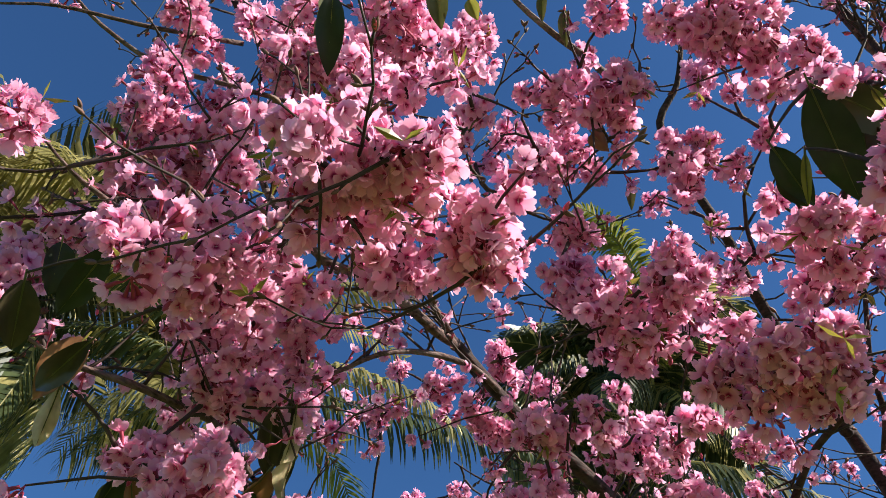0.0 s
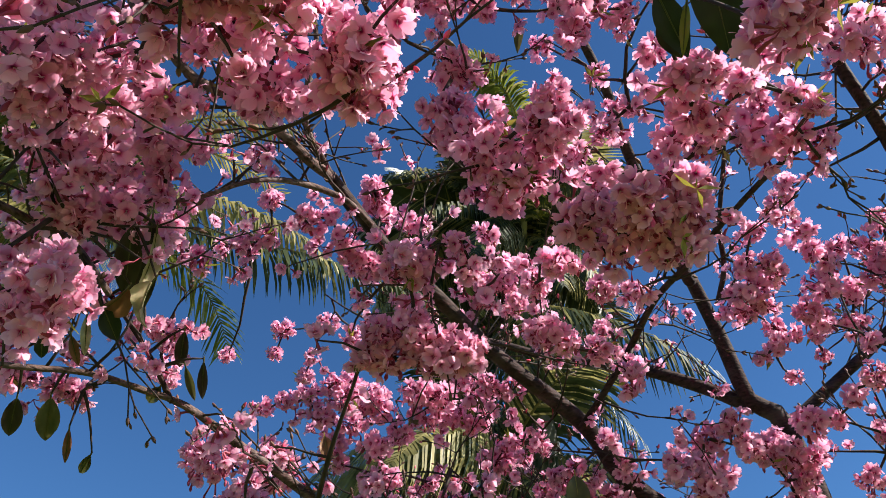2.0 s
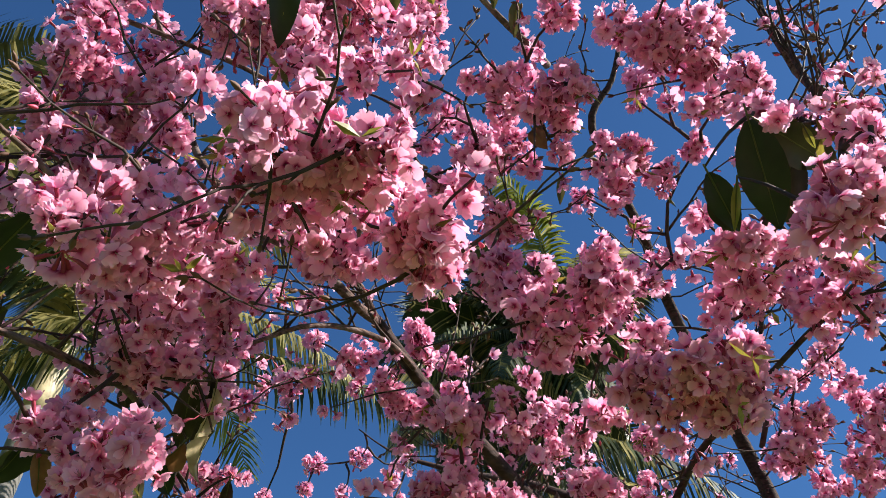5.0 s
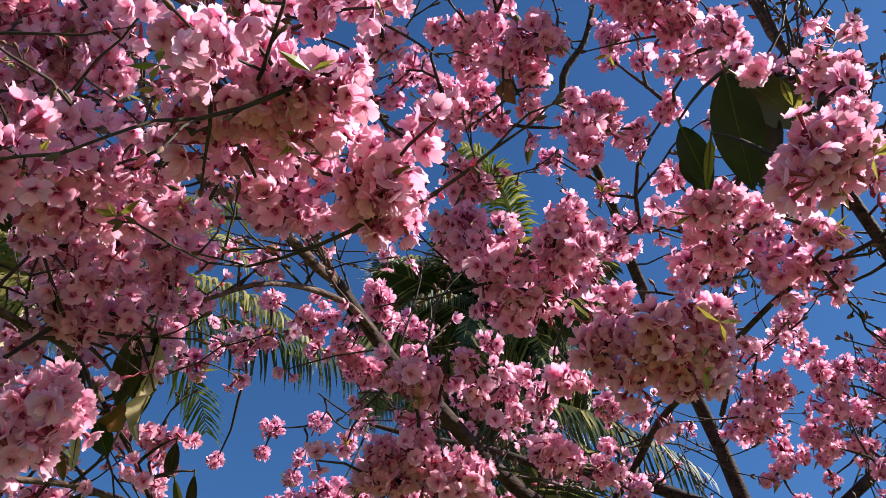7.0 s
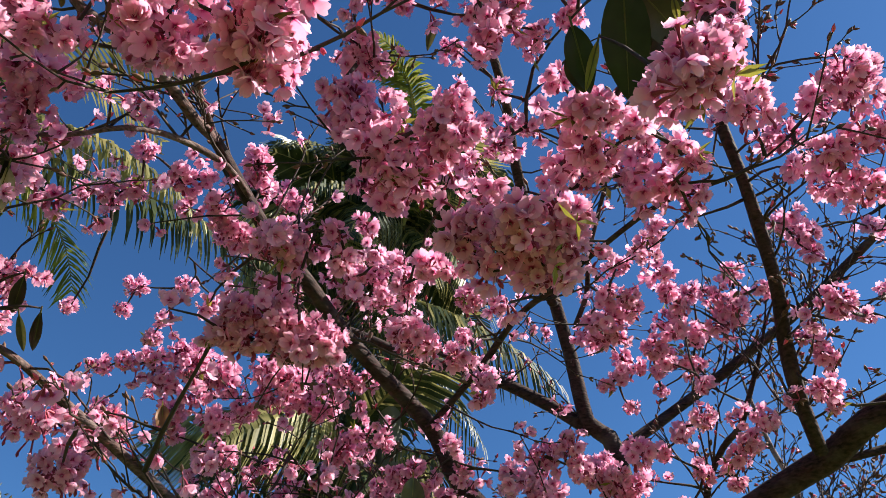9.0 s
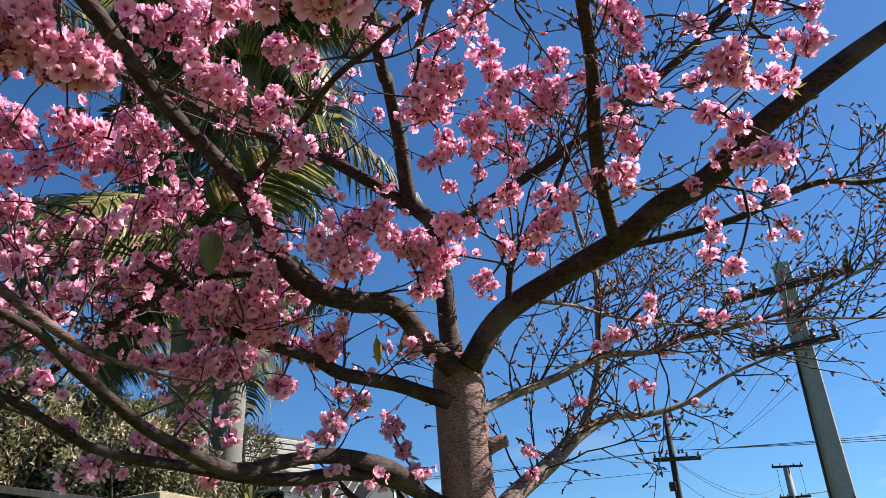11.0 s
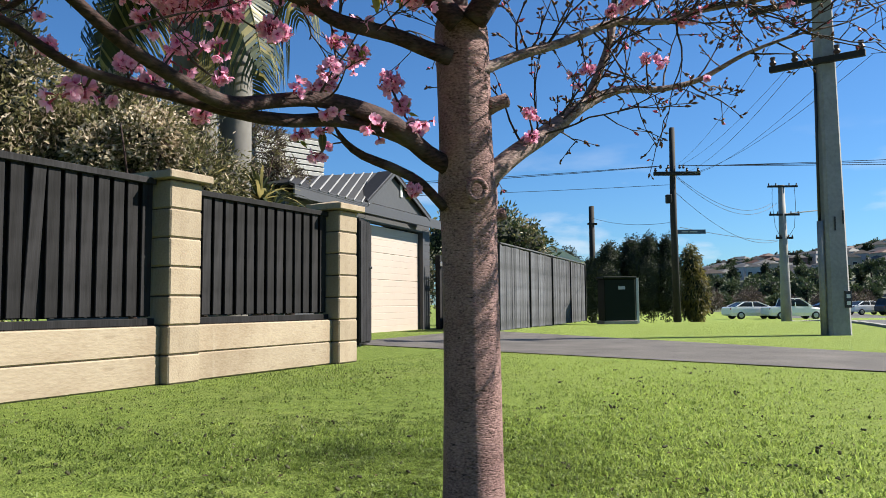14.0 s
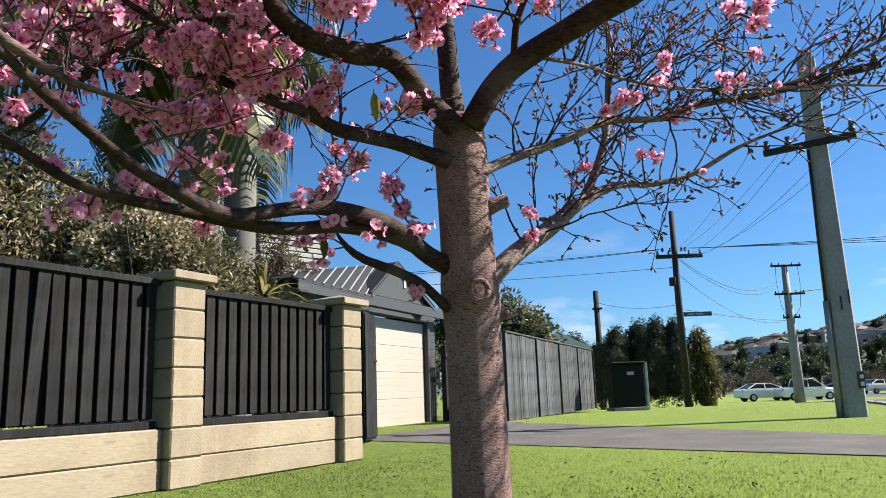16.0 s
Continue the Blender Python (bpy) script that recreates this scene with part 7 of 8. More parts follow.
def arch_frond(palm_tree, a, c, b, leaflet, mat, seed, hang):
    """An arching frond from a over c to b, with two rows of hanging leaflets."""
    r = random.Random(seed)
    o = palm_tree.matrix_basis.translation
    A, C, B = Vector(a) - o, Vector(c) - o, Vector(b) - o
    n = max(24, int(((C - A).length + (B - C).length) / 0.052))
    rib = [A * (1 - t) ** 2 + C * 2 * t * (1 - t) + B * t * t for t in (i / n for i in range(n + 1))]
    g = Geo().tube(rib[::3], [0.026 * (1 - 0.85 * k / (len(rib[::3]) - 1)) for k in range(len(rib[::3]))], 5)
    slots = [1] * len(g.f)
    down = Vector((0, 0, -1))
    for i in range(3, n + 1):
        t = i / n
        d = (rib[i] - rib[i - 1]).normalized()
        side = d.cross(Vector((0, 0, 1)))
        side = side.normalized() if side.length > 0.05 else Vector((1, 0, 0))
        for sgn in (-1, 1):
            ll = leaflet * math.sin(math.pi * (0.2 + 0.72 * t)) ** 0.5 * r.uniform(0.75, 1.1)
            out = (side * sgn * r.uniform(0.4, 0.8) + d * r.uniform(0.35, 0.6) + down * hang * 0.3).normalized()
            tip = (out + down * hang * r.uniform(0.7, 1.2)).normalized()
            w = 0.016 + 0.007 * ll
            pts = [rib[i], rib[i] + out * ll * 0.35, rib[i] + out * ll * 0.4 + tip * ll * 0.35, rib[i] + out * ll * 0.42 + (tip + down * hang * 0.3).normalized() * ll * 0.65]
            k = len(g.v)
            for q, ww in zip(pts, (w * 0.6, w, w * 0.7, w * 0.1)):
                g.v += [tuple(q - d * ww), tuple(q + d * ww)]
            g.f += [(k, k + 1, k + 3, k + 2), (k + 2, k + 3, k + 5, k + 4), (k + 4, k + 5, k + 7, k + 6)]
            slots += [0 if r.random() < 0.85 else 1] * 3
    me = g.mesh("frond", [mat, PALM_DRY_SUNLIT])
    me.polygons.foreach_set("material_index", slots)
    part("frond", me, None, palm_tree)


PALM_TALL = palm("tall palm with arching green fronds behind the wall", polar(19.6, 9.4, 0), polar(19.4, 9.2, 8.1), 0.165, 28, 0.88, 41, low=-0.8)
palm("slender palm with drooping fronds behind the wall", polar(19.0, 10.5, 0), polar(14.0, 10.1, 8.5), 0.14, 22, 0.8, 42, low=-0.7)
palm("young dark palm with hanging fronds behind the wall", polar(16.0, 9.7, 0), polar(15.8, 9.6, 4.3), 0.13, 14, 0.95, 45, low=-0.9)
PALM_PALE = palm("palm with pale crownshaft and dry lower fronds", polar(-23.6, 9.4, 0), polar(-24.2, 9.2, 6.7), 0.165, 8, 1.0, 43, low=0.35, shaft=1.5)
PALM_YELLOW = palm("palm with sunlit yellowing fronds", polar(-46.0, 9.5, 0), polar(-44.0, 9.3, 8.0), 0.16, 20, 1.25, 44)
arch_frond(PALM_PALE, (-3.03, 7.46, 7.41), (-1.05, 7.24, 7.30), (1.52, 7.49, 6.64), 0.71, PALM, 1, 1.60)
arch_frond(PALM_PALE, (-2.93, 7.37, 7.34), (-1.28, 7.41, 7.04), (-0.96, 8.29, 6.16), 0.60, PALM_FRESH_SUNLIT, 2, 0.35)
arch_frond(PALM_PALE, (-2.86, 7.45, 7.53), (-1.14, 6.79, 7.86), (0.21, 7.47, 7.01), 0.68, PALM_DRY_SUNLIT, 3, 1.50)
arch_frond(PALM_PALE, (-2.22, 6.84, 8.27), (-1.34, 6.78, 8.19), (-0.47, 7.09, 7.75), 0.31, PALM_DRY_SUNLIT, 5, 0.20)
arch_frond(PALM_PALE, (-2.76, 7.20, 8.02), (-1.49, 6.29, 8.67), (-0.42, 6.49, 8.31), 0.55, PALM_DRY_SUNLIT, 6, 1.20)
arch_frond(PALM_PALE, (-3.00, 7.38, 7.34), (-3.95, 7.28, 7.59), (-4.87, 8.22, 6.87), 0.95, PALM_DRY_SUNLIT, 7, 1.50)
arch_frond(PALM_PALE, (-3.08, 7.48, 7.13), (-3.85, 7.56, 7.18), (-4.60, 8.14, 6.76), 0.77, PALM, 8, 1.50)
arch_frond(PALM_YELLOW, (-3.44, 5.43, 8.60), (-4.63, 4.77, 9.09), (-6.23, 5.38, 8.63), 0.82, PALM_DRY_SUNLIT, 9, 1.20)
arch_frond(PALM_PALE, (-3.15, 6.56, 7.75), (-4.06, 5.86, 8.28), (-5.18, 6.13, 8.07), 0.53, PALM, 10, 0.90)
arch_frond(PALM_PALE, (-3.19, 7.02, 7.41), (-4.16, 6.49, 7.80), (-5.27, 6.88, 7.51), 0.57, PALM, 11, 1.00)
arch_frond(PALM_TALL, (3.05, 7.93, 8.32), (2.78, 6.19, 9.99), (1.88, 6.18, 10.14), 0.50, PALM_FRESH_SUNLIT, 12, 0.80)
arch_frond(PALM_TALL, (3.05, 7.93, 8.32), (2.93, 6.35, 9.82), (2.08, 6.38, 9.93), 0.50, PALM_FRESH_SUNLIT, 13, 0.80)
arch_frond(PALM_TALL, (3.05, 7.93, 8.32), (2.44, 6.49, 9.76), (3.17, 7.29, 8.89), 0.50, PALM, 14, 1.20)
arch_frond(PALM_TALL, (3.05, 7.93, 8.32), (2.28, 6.52, 9.76), (2.80, 7.42, 8.84), 0.50, PALM, 15, 1.20)
arch_frond(PALM_TALL, (2.95, 8.14, 7.14), (2.11, 9.32, 6.32), (1.35, 10.49, 5.43), 0.86, PALM, 16, 1.50)
arch_frond(PALM_TALL, (2.95, 8.14, 7.14), (2.67, 9.20, 5.97), (2.66, 10.27, 4.52), 0.78, PALM, 17, 1.00)
arch_frond(PALM_TALL, (2.95, 8.14, 7.14), (3.93, 7.65, 6.91), (5.13, 7.54, 5.94), 0.94, PALM, 18, 1.60)
arch_frond(PALM_TALL, (2.95, 8.14, 7.14), (3.55, 8.23, 6.46), (4.40, 8.46, 5.38), 0.86, PALM, 19, 1.50)
arch_frond(PALM_TALL, (2.95, 8.14, 7.14), (2.85, 8.89, 6.22), (3.13, 9.68, 4.90), 0.78, PALM, 20, 1.00)

# ---------------------------------------------------------------- bushes, trees and hill at the street's end
plant("pohutukawa_tree", "rounded green tree behind the paling fence", "tree", (14.6, 17.9, 0), [(0, 0, 2.5, 1.4, 1.2, 1.1), (-0.9, 0.3, 2.9, 0.9, 0.9, 0.8), (0.9, -0.3, 2.2, 1.0, 0.9, 0.9), (-1.6, 0.5, 2.2, 0.9, 0.9, 1.0)], 8000, 0.14, [(TREE_FAR, 0.55), (HEDGE, 0.40), (HEDGE_PALE, 0.05)], 51, (1.8, 0.14))
for cx, cd, ch, cw, cs in ((0.205, 33, 3.6, 1.0, 60), (0.235, 34, 4.0, 1.1, 61), (0.258, 33, 4.0, 0.95, 62), (0.282, 33, 3.9, 0.85, 63), (0.150, 38, 3.9, 1.4, 64), (0.180, 38, 3.3, 1.2, 65)):
    q = Vector((0.2, 0.1, 0)) + AHEAD * cd + RIGHT * cd * cx
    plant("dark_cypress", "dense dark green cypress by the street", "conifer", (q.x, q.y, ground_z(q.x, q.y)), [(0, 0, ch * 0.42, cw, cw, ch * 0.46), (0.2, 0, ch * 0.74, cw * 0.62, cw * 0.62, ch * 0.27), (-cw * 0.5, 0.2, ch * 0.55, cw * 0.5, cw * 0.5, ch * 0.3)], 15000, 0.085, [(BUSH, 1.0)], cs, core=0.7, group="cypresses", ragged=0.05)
plant("golden_cypress", "weeping golden-green cypress beside the street", "conifer", (28.5, 21.36, -0.25), [(0, 0, 1.2, 0.75, 0.75, 1.6), (-0.25, 0, 2.4, 0.5, 0.5, 1.1)], 5000, 0.2, [(BUSH_GOLD, 0.85), (BUSH, 0.15)], 55, droop=1.6, narrow=0.25, core=0.6, ragged=0.06)
plant("broadleaf_tree", "dark broadleaf tree beyond the fence", "tree", (27.5, 29.5, -0.3), [(0, 0, 2.4, 1.6, 1.4, 1.2), (-1.4, 0.5, 2.2, 1.2, 1.1, 1.2), (1.4, -0.4, 2.0, 1.2, 1.1, 1.3)], 5200, 0.17, [(TREE_FAR, 0.6), (BUSH, 0.4)], 56, (1.5, 0.15), ragged=0.08)
wh = thing("low_white_house", "white gabled house beyond the paling fence", "house", Matrix.Translation((20.9, 22.6, 0)) @ Matrix.Rotation(AX, 4, "Z"))
part("wall", Geo().box((2.2, 3.0, 2.1), Matrix.Translation((0, 0, 1.05))), WHITE, wh)
wr = Geo()
wr.add([(-1.25, -1.6, 2.08), (1.25, -1.6, 2.08), (0, -1.6, 2.75), (-1.25, 1.6, 2.08), (1.25, 1.6, 2.08), (0, 1.6, 2.75)], [(0, 1, 2), (5, 4, 3), (0, 2, 5, 3), (1, 4, 5, 2), (0, 3, 4, 1)])
part("roof", wr, WHITE, wh)


def far(x, d, z=None):
    """A place d metres ahead at the street's end, by its bearing x (a fraction of d to the right)."""
    p = Vector((0.2, 0.1, 0)) + AHEAD * d + RIGHT * (d * x)
    return Vector((p.x, p.y, z if z is not None else 0))


# hill behind the street
def hill_z(x, d):
    s = min(1, max(0, (d - 110) / 240))
    side = 0.55 + 0.75 * min(1, max(0, (x - 0.28) / 0.30))
    return -1.5 + 19.0 * side * s * s * (3 - 2 * s) + 1.2 * noise.noise(Vector((x * 14, d * 0.02, 0)))


hg = Geo()
HX, HD = [0.05 + 0.03 * i for i in range(34)], [95 + 15 * j for j in range(24)]
for d in HD:
    for x in HX:
        p = far(x, d)
        hg.v.append((p.x, p.y, hill_z(x, d) if x < 1.0 else -3))
for j in range(len(HD) - 1):
    for i in range(len(HX) - 1):
        q = j * len(HX) + i
        hg.f.append((q, q + 1, q + len(HX) + 1, q + len(HX)))
tagged(part("hillside", hg, HILLGROUND, smooth=True), "green suburban hillside at the end of the street", "hill", kind="structure")


def house(p, yaw, w, l, h, wall, roof, label):
    t = thing("house", label, "house", Matrix.Translation(p) @ Matrix.Rotation(yaw, 4, "Z"), "houses on the hill")
    part("wall", Geo().box((w, l, h + 2), Matrix.Translation((0, 0, h / 2 - 1))), wall, t)
    g = Geo()
    rh = w * 0.22
    e = 0.25
    g.add([(-w / 2 - e, -l / 2 - e, h), (w / 2 + e, -l / 2 - e, h), (w / 2 + e, l / 2 + e, h), (-w / 2 - e, l / 2 + e, h), (0, -l / 2 + 1.5, h + rh), (0, l / 2 - 1.5, h + rh)], [(0, 1, 4), (1, 2, 5, 4), (2, 3, 5), (3, 0, 4, 5), (3, 2, 1, 0)])
    part("roof", g, roof, t)
    n = max(2, int(w / 3))
    for k in range(n):
        win = part("window", Geo().box((1.3, 0.08, 1.1), Matrix.Translation((-w / 2 + (k + 0.5) * w / n, -l / 2 - 0.05, h * 0.55))), WHITE, t)
        part("pane", Geo().box((1.1, 0.04, 0.9), Matrix.Translation((-w / 2 + (k + 0.5) * w / n, -l / 2 - 0.11, h * 0.55))), GLASS, win)
    for k in range(2):
        win = part("window", Geo().box((0.08, 1.3, 1.1), Matrix.Translation((-w / 2 - 0.05, -l / 4 + k * l / 2, h * 0.55))), WHITE, t)
        part("pane", Geo().box((0.04, 1.1, 0.9), Matrix.Translation((-w / 2 - 0.11, -l / 4 + k * l / 2, h * 0.55))), GLASS, win)


hr = random.Random(5)
WORDS = ("white", "cream", "brick", "grey"), ("orange tile", "slate", "grey metal", "brown tile")
for i in range(150):
    d = hr.uniform(220, 430)
    x = hr.uniform(0.30, 0.66)
    if x < 0.345 and d < 200:
        continue
    a, b = hr.choice((0, 0, 0, 1, 2, 3)), hr.choice((0, 1, 1, 2, 2, 3, 3))
    p = far(x, d, hill_z(x, d))
    house(p, AX + hr.uniform(-0.6, 0.6), hr.uniform(4.2, 7), hr.uniform(5, 8), hr.uniform(2.6, 4.8), HOUSEWALLS[a], HOUSEROOFS[b], "%s house with a %s roof on the hill" % (WORDS[0][a], WORDS[1][b]))
for i in range(290):
    d = hr.uniform(150, 430)
    x = hr.uniform(0.27, 0.68)
    s = hr.uniform(0.5, 1.1)
    p = far(x, d, hill_z(x, d))
    tall = hr.random() < 0.1
    bl = [(0, 0, 3.0 * s, 2.2 * s, 2.2 * s, 2.0 * s), (1.3 * s, 0.4, 3.6 * s, 1.4 * s, 1.4 * s, 1.3 * s), (-1.2 * s, -0.3, 2.6 * s, 1.5 * s, 1.5 * s, 1.3 * s)] if not tall else [(0, 0, 3.4 * s, 1.1 * s, 1.1 * s, 3.2 * s), (0.2, 0, 5.4 * s, 0.7 * s, 0.7 * s, 1.8 * s)]
    plant("hillside_tree", "green tree among the houses on the hill" if not tall else "narrow dark conifer among the houses on the hill", "tree", p, bl, 520, 0.55 + 0.001 * d, [(TREE_FAR if not tall else BUSH, 1.0)], 100 + i, (2.0 * s, 0.2), group="trees on the hill", ragged=0.07)


for i in range(40):
    d, x = hr.uniform(96, 150), hr.uniform(0.29, 0.68)
    s = hr.uniform(0.55, 0.95)
    p = far(x, d, -1.2)
    bare = hr.random() < 0.6
    plant("roadside_tree", "leafless brown tree beyond the road" if bare else "green tree beyond the road", "tree", p, [(0, 0, 2.6 * s, 2.0 * s, 2.0 * s, 1.8 * s), (1.4 * s, 0, 2.0 * s, 1.4 * s, 1.4 * s, 1.3 * s), (-1.3 * s, 0, 2.3 * s, 1.5 * s, 1.4 * s, 1.4 * s)], 1100, 0.42, [(TWIGGY if bare else TREE_FAR, 1.0)], 500 + i, (2.0 * s, 0.16), narrow=0.2 if bare else 0.45, core=0.0 if bare else 0.6, group="trees beyond the road", ragged=0.08)


# ---------------------------------------------------------------- parked cars
def loft(sections):
    """A body from rows of (x, half width, z low, z high, inset at the top)."""
    g = Geo()
    for x, w, z0, z1, t in sections:
        for y, z in ((-w * 0.92, z0), (-w, z0 + 0.35 * (z1 - z0)), (-w * (1 - t * 0.3), z0 + 0.8 * (z1 - z0)), (-w * (1 - t), z1), (w * (1 - t), z1), (w * (1 - t * 0.3), z0 + 0.8 * (z1 - z0)), (w, z0 + 0.35 * (z1 - z0)), (w * 0.92, z0)):
            g.v.append((x, y, z))
    n = 8
    for i in range(len(sections) - 1):
        for k in range(n):
            a, b = i * n + k, i * n + (k + 1) % n
            g.f.append((a, a + n, b + n, b))
    g.f += [tuple(range(n)), tuple(reversed(range((len(sections) - 1) * n, len(sections) * n)))]
    return g


def car(p, yaw, kind, paint, label):
    t = thing("parked_car", label, "car", Matrix.Translation(p) @ Matrix.Rotation(yaw, 4, "Z"), "parked cars")
    part("body", loft([(-2.4, 0.80, 0.42, 0.95, 0.1), (-2.25, 0.90, 0.30, 1.05, 0.08), (-1.0, 0.93, 0.28, 1.08, 0.06), (1.0, 0.93, 0.28, 1.06, 0.06), (1.5, 0.92, 0.30, 1.00, 0.12), (2.15, 0.88, 0.32, 0.90, 0.18), (2.38, 0.74, 0.42, 0.72, 0.2)]), paint, t)
    if kind == "suv":
        cab_, roof_ = [(-2.25, 0.84, 1.04, 1.08, 0.0), (-1.9, 0.84, 1.04, 1.72, 0.16), (0.2, 0.84, 1.04, 1.76, 0.16), (1.2, 0.82, 1.04, 1.08, 0.0)], (-1.95, 0.3)
    elif kind == "ute":
        cab_, roof_ = [(-1.05, 0.84, 1.04, 1.08, 0.0), (-0.85, 0.84, 1.04, 1.68, 0.16), (0.3, 0.84, 1.04, 1.70, 0.16), (1.25, 0.82, 1.0, 1.06, 0.0)], (-0.9, 0.35)
    else:
        cab_, roof_ = [(-1.9, 0.82, 1.0, 1.06, 0.0), (-1.1, 0.82, 1.0, 1.44, 0.18), (0.2, 0.82, 1.0, 1.46, 0.18), (1.2, 0.80, 1.0, 1.06, 0.0)], (-1.15, 0.3)
    part("glasshouse", loft(cab_), GLASS, t, "dark tinted windows")
    zt = cab_[1][3]
    part("roof", Geo().box((roof_[1] - roof_[0], 1.36, 0.06), Matrix.Translation(((roof_[0] + roof_[1]) / 2, 0, zt + 0.02)), 0.02), paint, t)
    for x, xt in {"suv": ((-2.2, -1.92), (-0.9, -0.9), (1.15, 0.2)), "ute": ((-1.02, -0.86), (-0.2, -0.2), (1.2, 0.3)), "sedan": ((-1.85, -1.1), (-0.35, -0.35), (1.15, 0.2))}[kind]:
        for sy in (-1, 1):
            part("pillar", Geo().tube([(x, sy * 0.85, 1.06), (xt, sy * 0.72, zt)], [0.06, 0.05], 5), paint, t)
    for x in (-1.45, 1.45):
        for sy in (-1, 1):
            wl = part("wheel", Geo().tube([(x, sy * 0.93, 0.34), (x, sy * 0.90, 0.34), (x, sy * 0.72, 0.34)], [0.30, 0.34, 0.34], 18), RUBBER, t)
            part("rim", Geo().tube([(x, sy * 0.945, 0.34), (x, sy * 0.925, 0.34)], [0.17, 0.21], 12), RIM, wl)
    for sy in (-1, 1):
        part("headlamp", Geo().box((0.10, 0.34, 0.16), Matrix.Translation((2.30, sy * 0.62, 0.72)), 0.02), LAMPCLEAR, t)
        part("tail_lamp", Geo().box((0.08, 0.16, 0.32), Matrix.Translation((-2.33, sy * 0.74, 0.80)), 0.02), LAMPRED, t)
    part("bumper", Geo().box((0.12, 1.6, 0.16), Matrix.Translation((2.38, 0, 0.45)), 0.03), CARBLACK, t)
    part("mirror", Geo().box((0.12, 0.2, 0.14), Matrix.Translation((0.9, -1.0, 1.12)), 0.03), paint, t)
    return t


CARRED = plain("red_car_paint", (0.30, 0.03, 0.03), 0.25, grain=3, amount=0.05, bump=0.0)
CARDARK = plain("dark_car_paint", (0.04, 0.045, 0.055), 0.25, grain=3, amount=0.05, bump=0.0)
RD = math.atan2(0.543, 0.84)
for x, d, kind, paint, label, yaw in (
    (0.395, 66, "sedan", CARWHITE, "white hatchback parked at the street's end", AX + 0.1), (0.448, 64, "ute", CARWHITE, "white double-cab utility truck parked at the street's end", AX + 0.05),
    (0.545, 82, "sedan", CARWHITE, "white sedan parked by the road", AX + 0.2), (0.588, 80, "suv", CARDARK, "dark car parked by the road", AX + 0.1), (0.50, 90, "sedan", CARDARK, "dark sedan parked by the road", AX - 0.1), (0.635, 84, "sedan", CARRED, "red sedan parked by the road", AX),
):
    p = far(x, d)
    car((p.x, p.y, ground_z(p.x, p.y) + 0.03), yaw, kind, paint, label)

# ---------------------------------------------------------------- grass, tuft and litter
def blades(name, label, rows, mat, seed, wide):
    """rows: arrays of x, y, height, lean."""
    x, y, h, lean = rows
    n = len(x)
    r = np.random.RandomState(seed)
    a = r.rand(n) * 6.283
    z = np.array([ground_z(p, q) for p, q in zip(x, y)])
    base = np.stack([x, y, z - 0.004], 1)
    side = np.stack([np.cos(a), np.sin(a), 0 * a], 1) * (wide * (0.6 + 0.8 * r.rand(n)))[:, None]
    b = r.rand(n) * 6.283
    out = np.stack([np.cos(b), np.sin(b), 0 * b], 1) * (h * lean)[:, None]
    mid = base + out * 0.35 + np.stack([0 * h, 0 * h, h * 0.6], 1)
    tip = base + out + np.stack([0 * h, 0 * h, h * (1 - 0.35 * lean)], 1)
    v = np.stack([base - side, base + side, mid + side * 0.7, mid - side * 0.7, tip], 1).reshape(-1, 3)
    g = Geo()
    g.v = v.tolist()
    for i in range(n):
        k = 5 * i
        g.f += [(k, k + 1, k + 2, k + 3), (k + 3, k + 2, k + 4)]
    return tagged(part(name, g, mat), label, "grass", kind="stuff")


r = np.random.RandomState(11)
N = 360000
turn_, reach_ = 6.2832 * r.rand(N), 8.0 * r.rand(N) ** 1.35
gx, gy = 1.7 + reach_ * np.cos(turn_), 2.3 + reach_ * np.sin(turn_)
patch = np.array([noise.noise(Vector((a * 2.2, b * 2.2, 1.0))) for a, b in zip(gx, gy)])
patch2 = np.array([noise.noise(Vector((a * 11, b * 11, 4.0))) for a, b in zip(gx, gy)])
h = (0.008 + 0.015 * r.rand(N)) * (1 + 0.12 * patch + 0.9 * patch2)
fence_side = (gx - P1.x) * FN.x + (gy - P1.y) * FN.y > 0.12
drive_side = gx < 5.55 + (6.5 - gy) * 0.12
verge = gx * 0.543 - gy * 0.84 < 2.38
ok = fence_side & drive_side & verge & (h > 0.004)
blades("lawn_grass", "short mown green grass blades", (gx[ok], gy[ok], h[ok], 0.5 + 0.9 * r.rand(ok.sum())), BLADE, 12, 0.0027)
n = 620
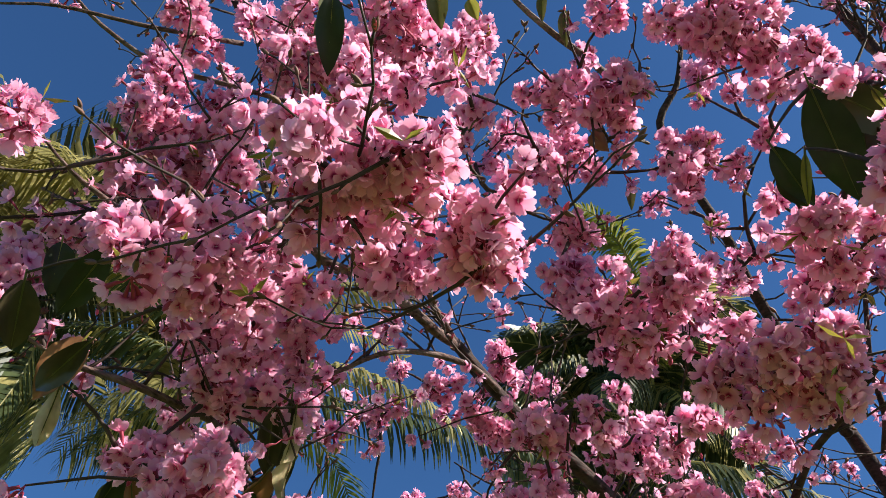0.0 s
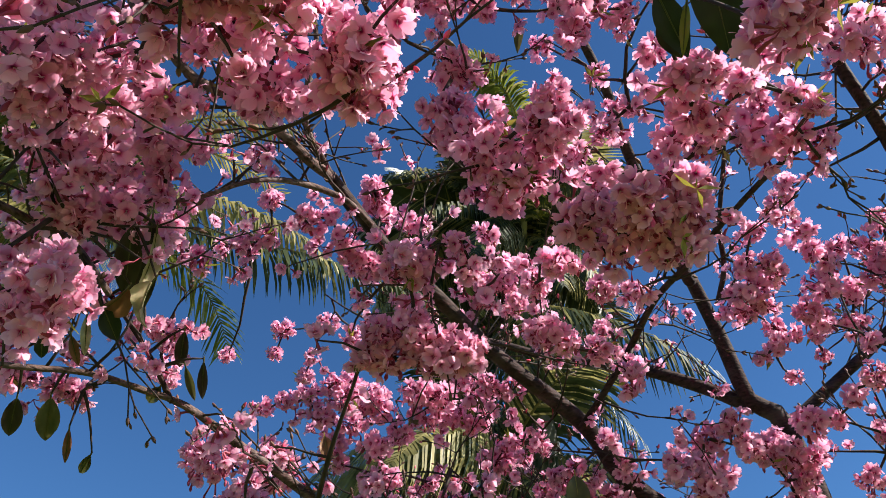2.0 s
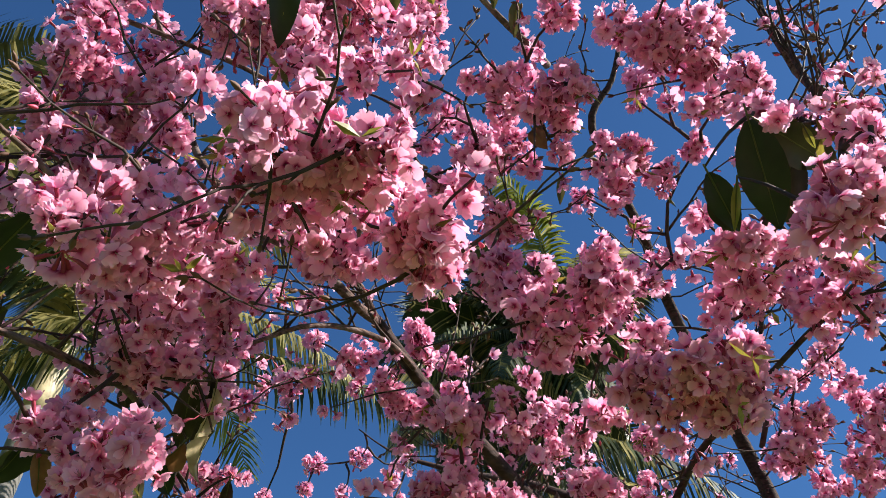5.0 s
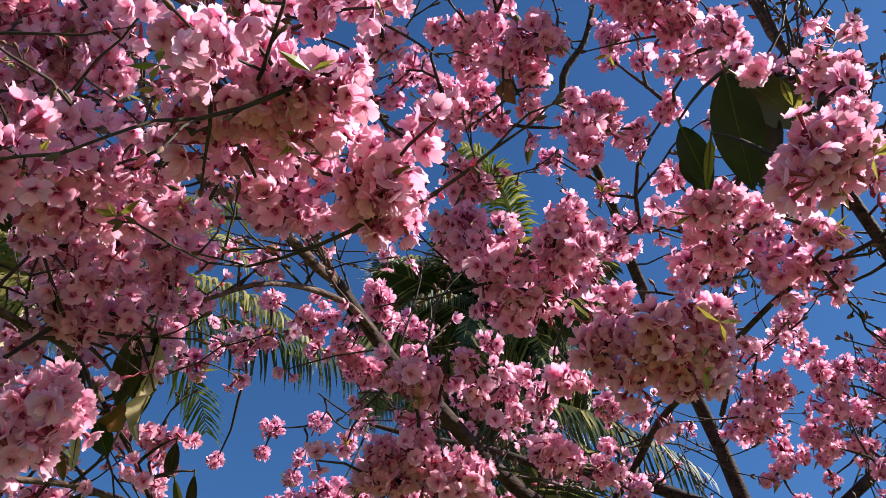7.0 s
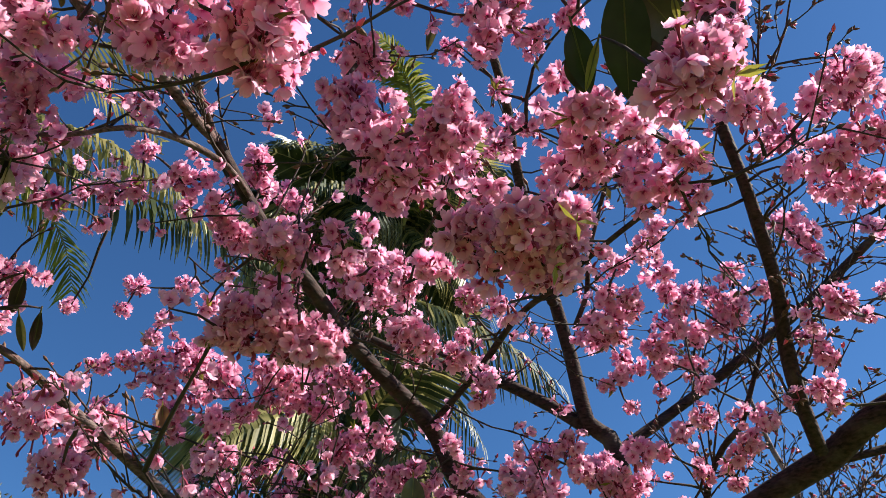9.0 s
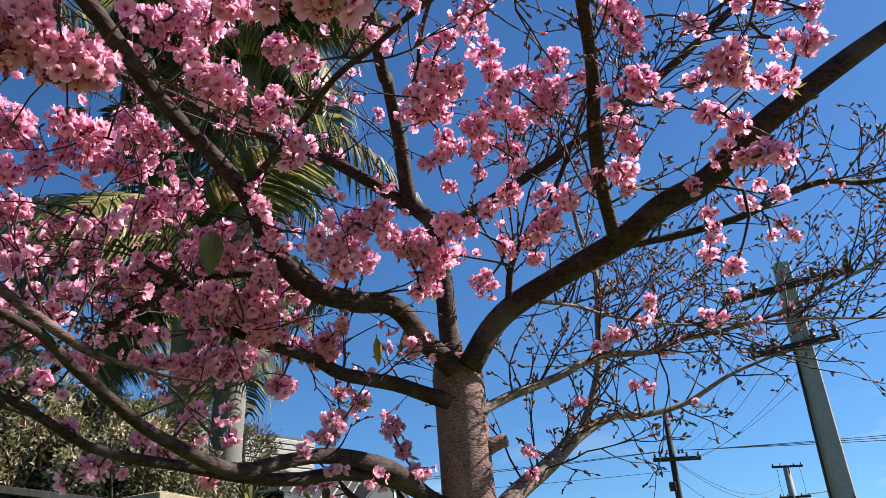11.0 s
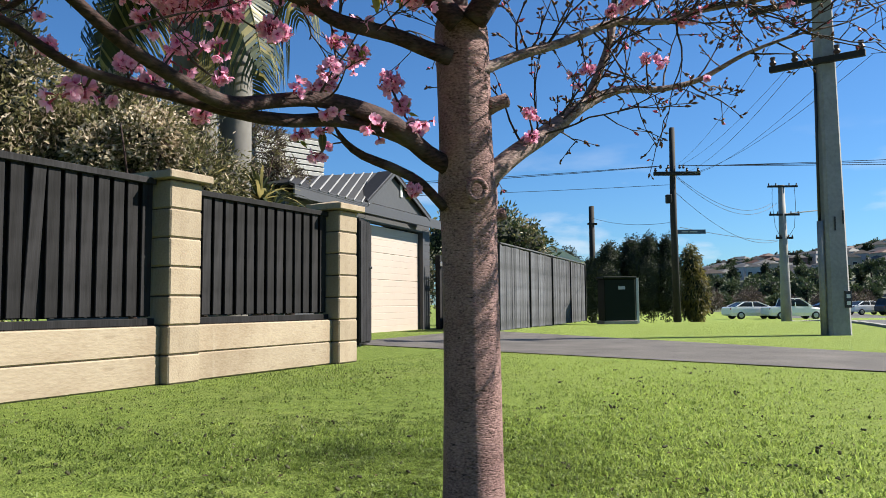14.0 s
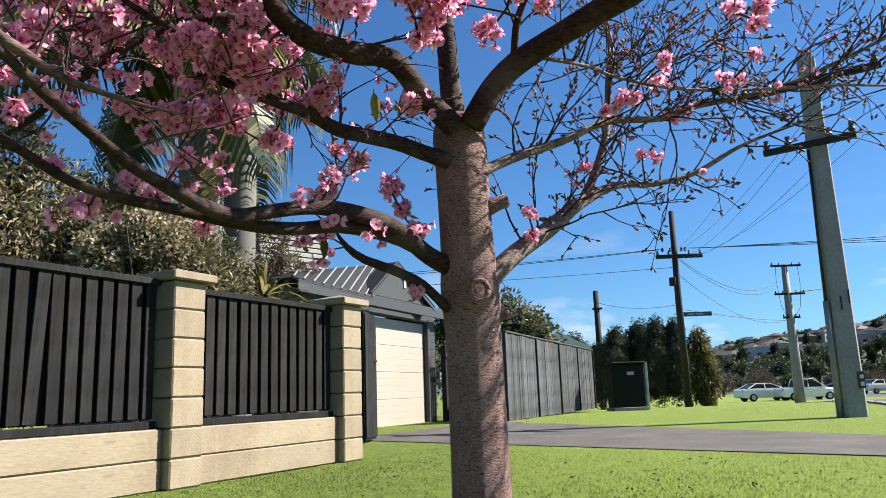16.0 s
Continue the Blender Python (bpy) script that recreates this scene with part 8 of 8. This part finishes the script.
a, q = r.rand(n) * 6.283, 0.06 + 0.16 * r.rand(n) ** 1.5
blades("grass_tuft", "long uncut grass round the foot of the cherry tree", (1.323 + np.cos(a) * q - 0.045, 1.594 + np.sin(a) * q - 0.045, 0.05 + 0.13 * r.rand(n) ** 1.4, 0.4 + 0.7 * r.rand(n)), BLADE_LONG, 13, 0.0028)
n = 900
fw = 1.1 + 6 * r.rand(n) ** 1.3
lt = (r.rand(n) * 2 - 1) * 0.62 * fw
lg = Geo()
for f_, l_ in zip(fw, lt):
    x, y = 0.2 + 0.578 * f_ + 0.816 * l_, 0.1 + 0.816 * f_ - 0.578 * l_
    if (x - P1.x) * FN.x + (y - P1.y) * FN.y < 0.2 or x > 5.4:
        continue
    s = 0.004 + 0.008 * r.rand()
    m = Matrix.Translation((x, y, ground_z(x, y) + 0.012 + 0.01 * r.rand())) @ Euler((r.rand() - 0.5, r.rand() - 0.5, r.rand() * 6.3)).to_matrix().to_4x4()
    lg.add([m @ Vector(p) for p in ((-s, 0, 0), (0, -s * 0.5, s * 0.3), (s, 0, 0), (0, s * 0.5, s * 0.3))], [(0, 1, 2, 3)])
cg = Geo()
for _ in range(330):
    f_ = 1.2 + 5.0 * r.rand() ** 1.2
    l_ = (r.rand() * 2 - 1) * 0.62 * f_
    x, y = 0.2 + 0.578 * f_ + 0.816 * l_, 0.1 + 0.816 * f_ - 0.578 * l_
    if (x - P1.x) * FN.x + (y - P1.y) * FN.y < 0.2 or x > 5.4:
        continue
    for _ in range(r.randint(1, 5)):
        s = 0.002 + 0.006 * r.rand() ** 2
        m = Matrix.Translation((x + 0.02 * r.randn(), y + 0.02 * r.randn(), ground_z(x, y) + 0.010)) @ Euler((r.rand(), r.rand(), r.rand() * 6.3)).to_matrix().to_4x4()
        cg.box((s * 2.4, s * 1.6, s), m, s * 0.3)
tagged(part("soil_clod", cg, CLOD), "small dark soil crumbs and worm casts in the grass", "soil", kind="stuff")
tagged(part("fallen_leaf_litter", lg, LITTER), "small dry leaves and clippings lying on the grass", "leaf litter", kind="stuff")
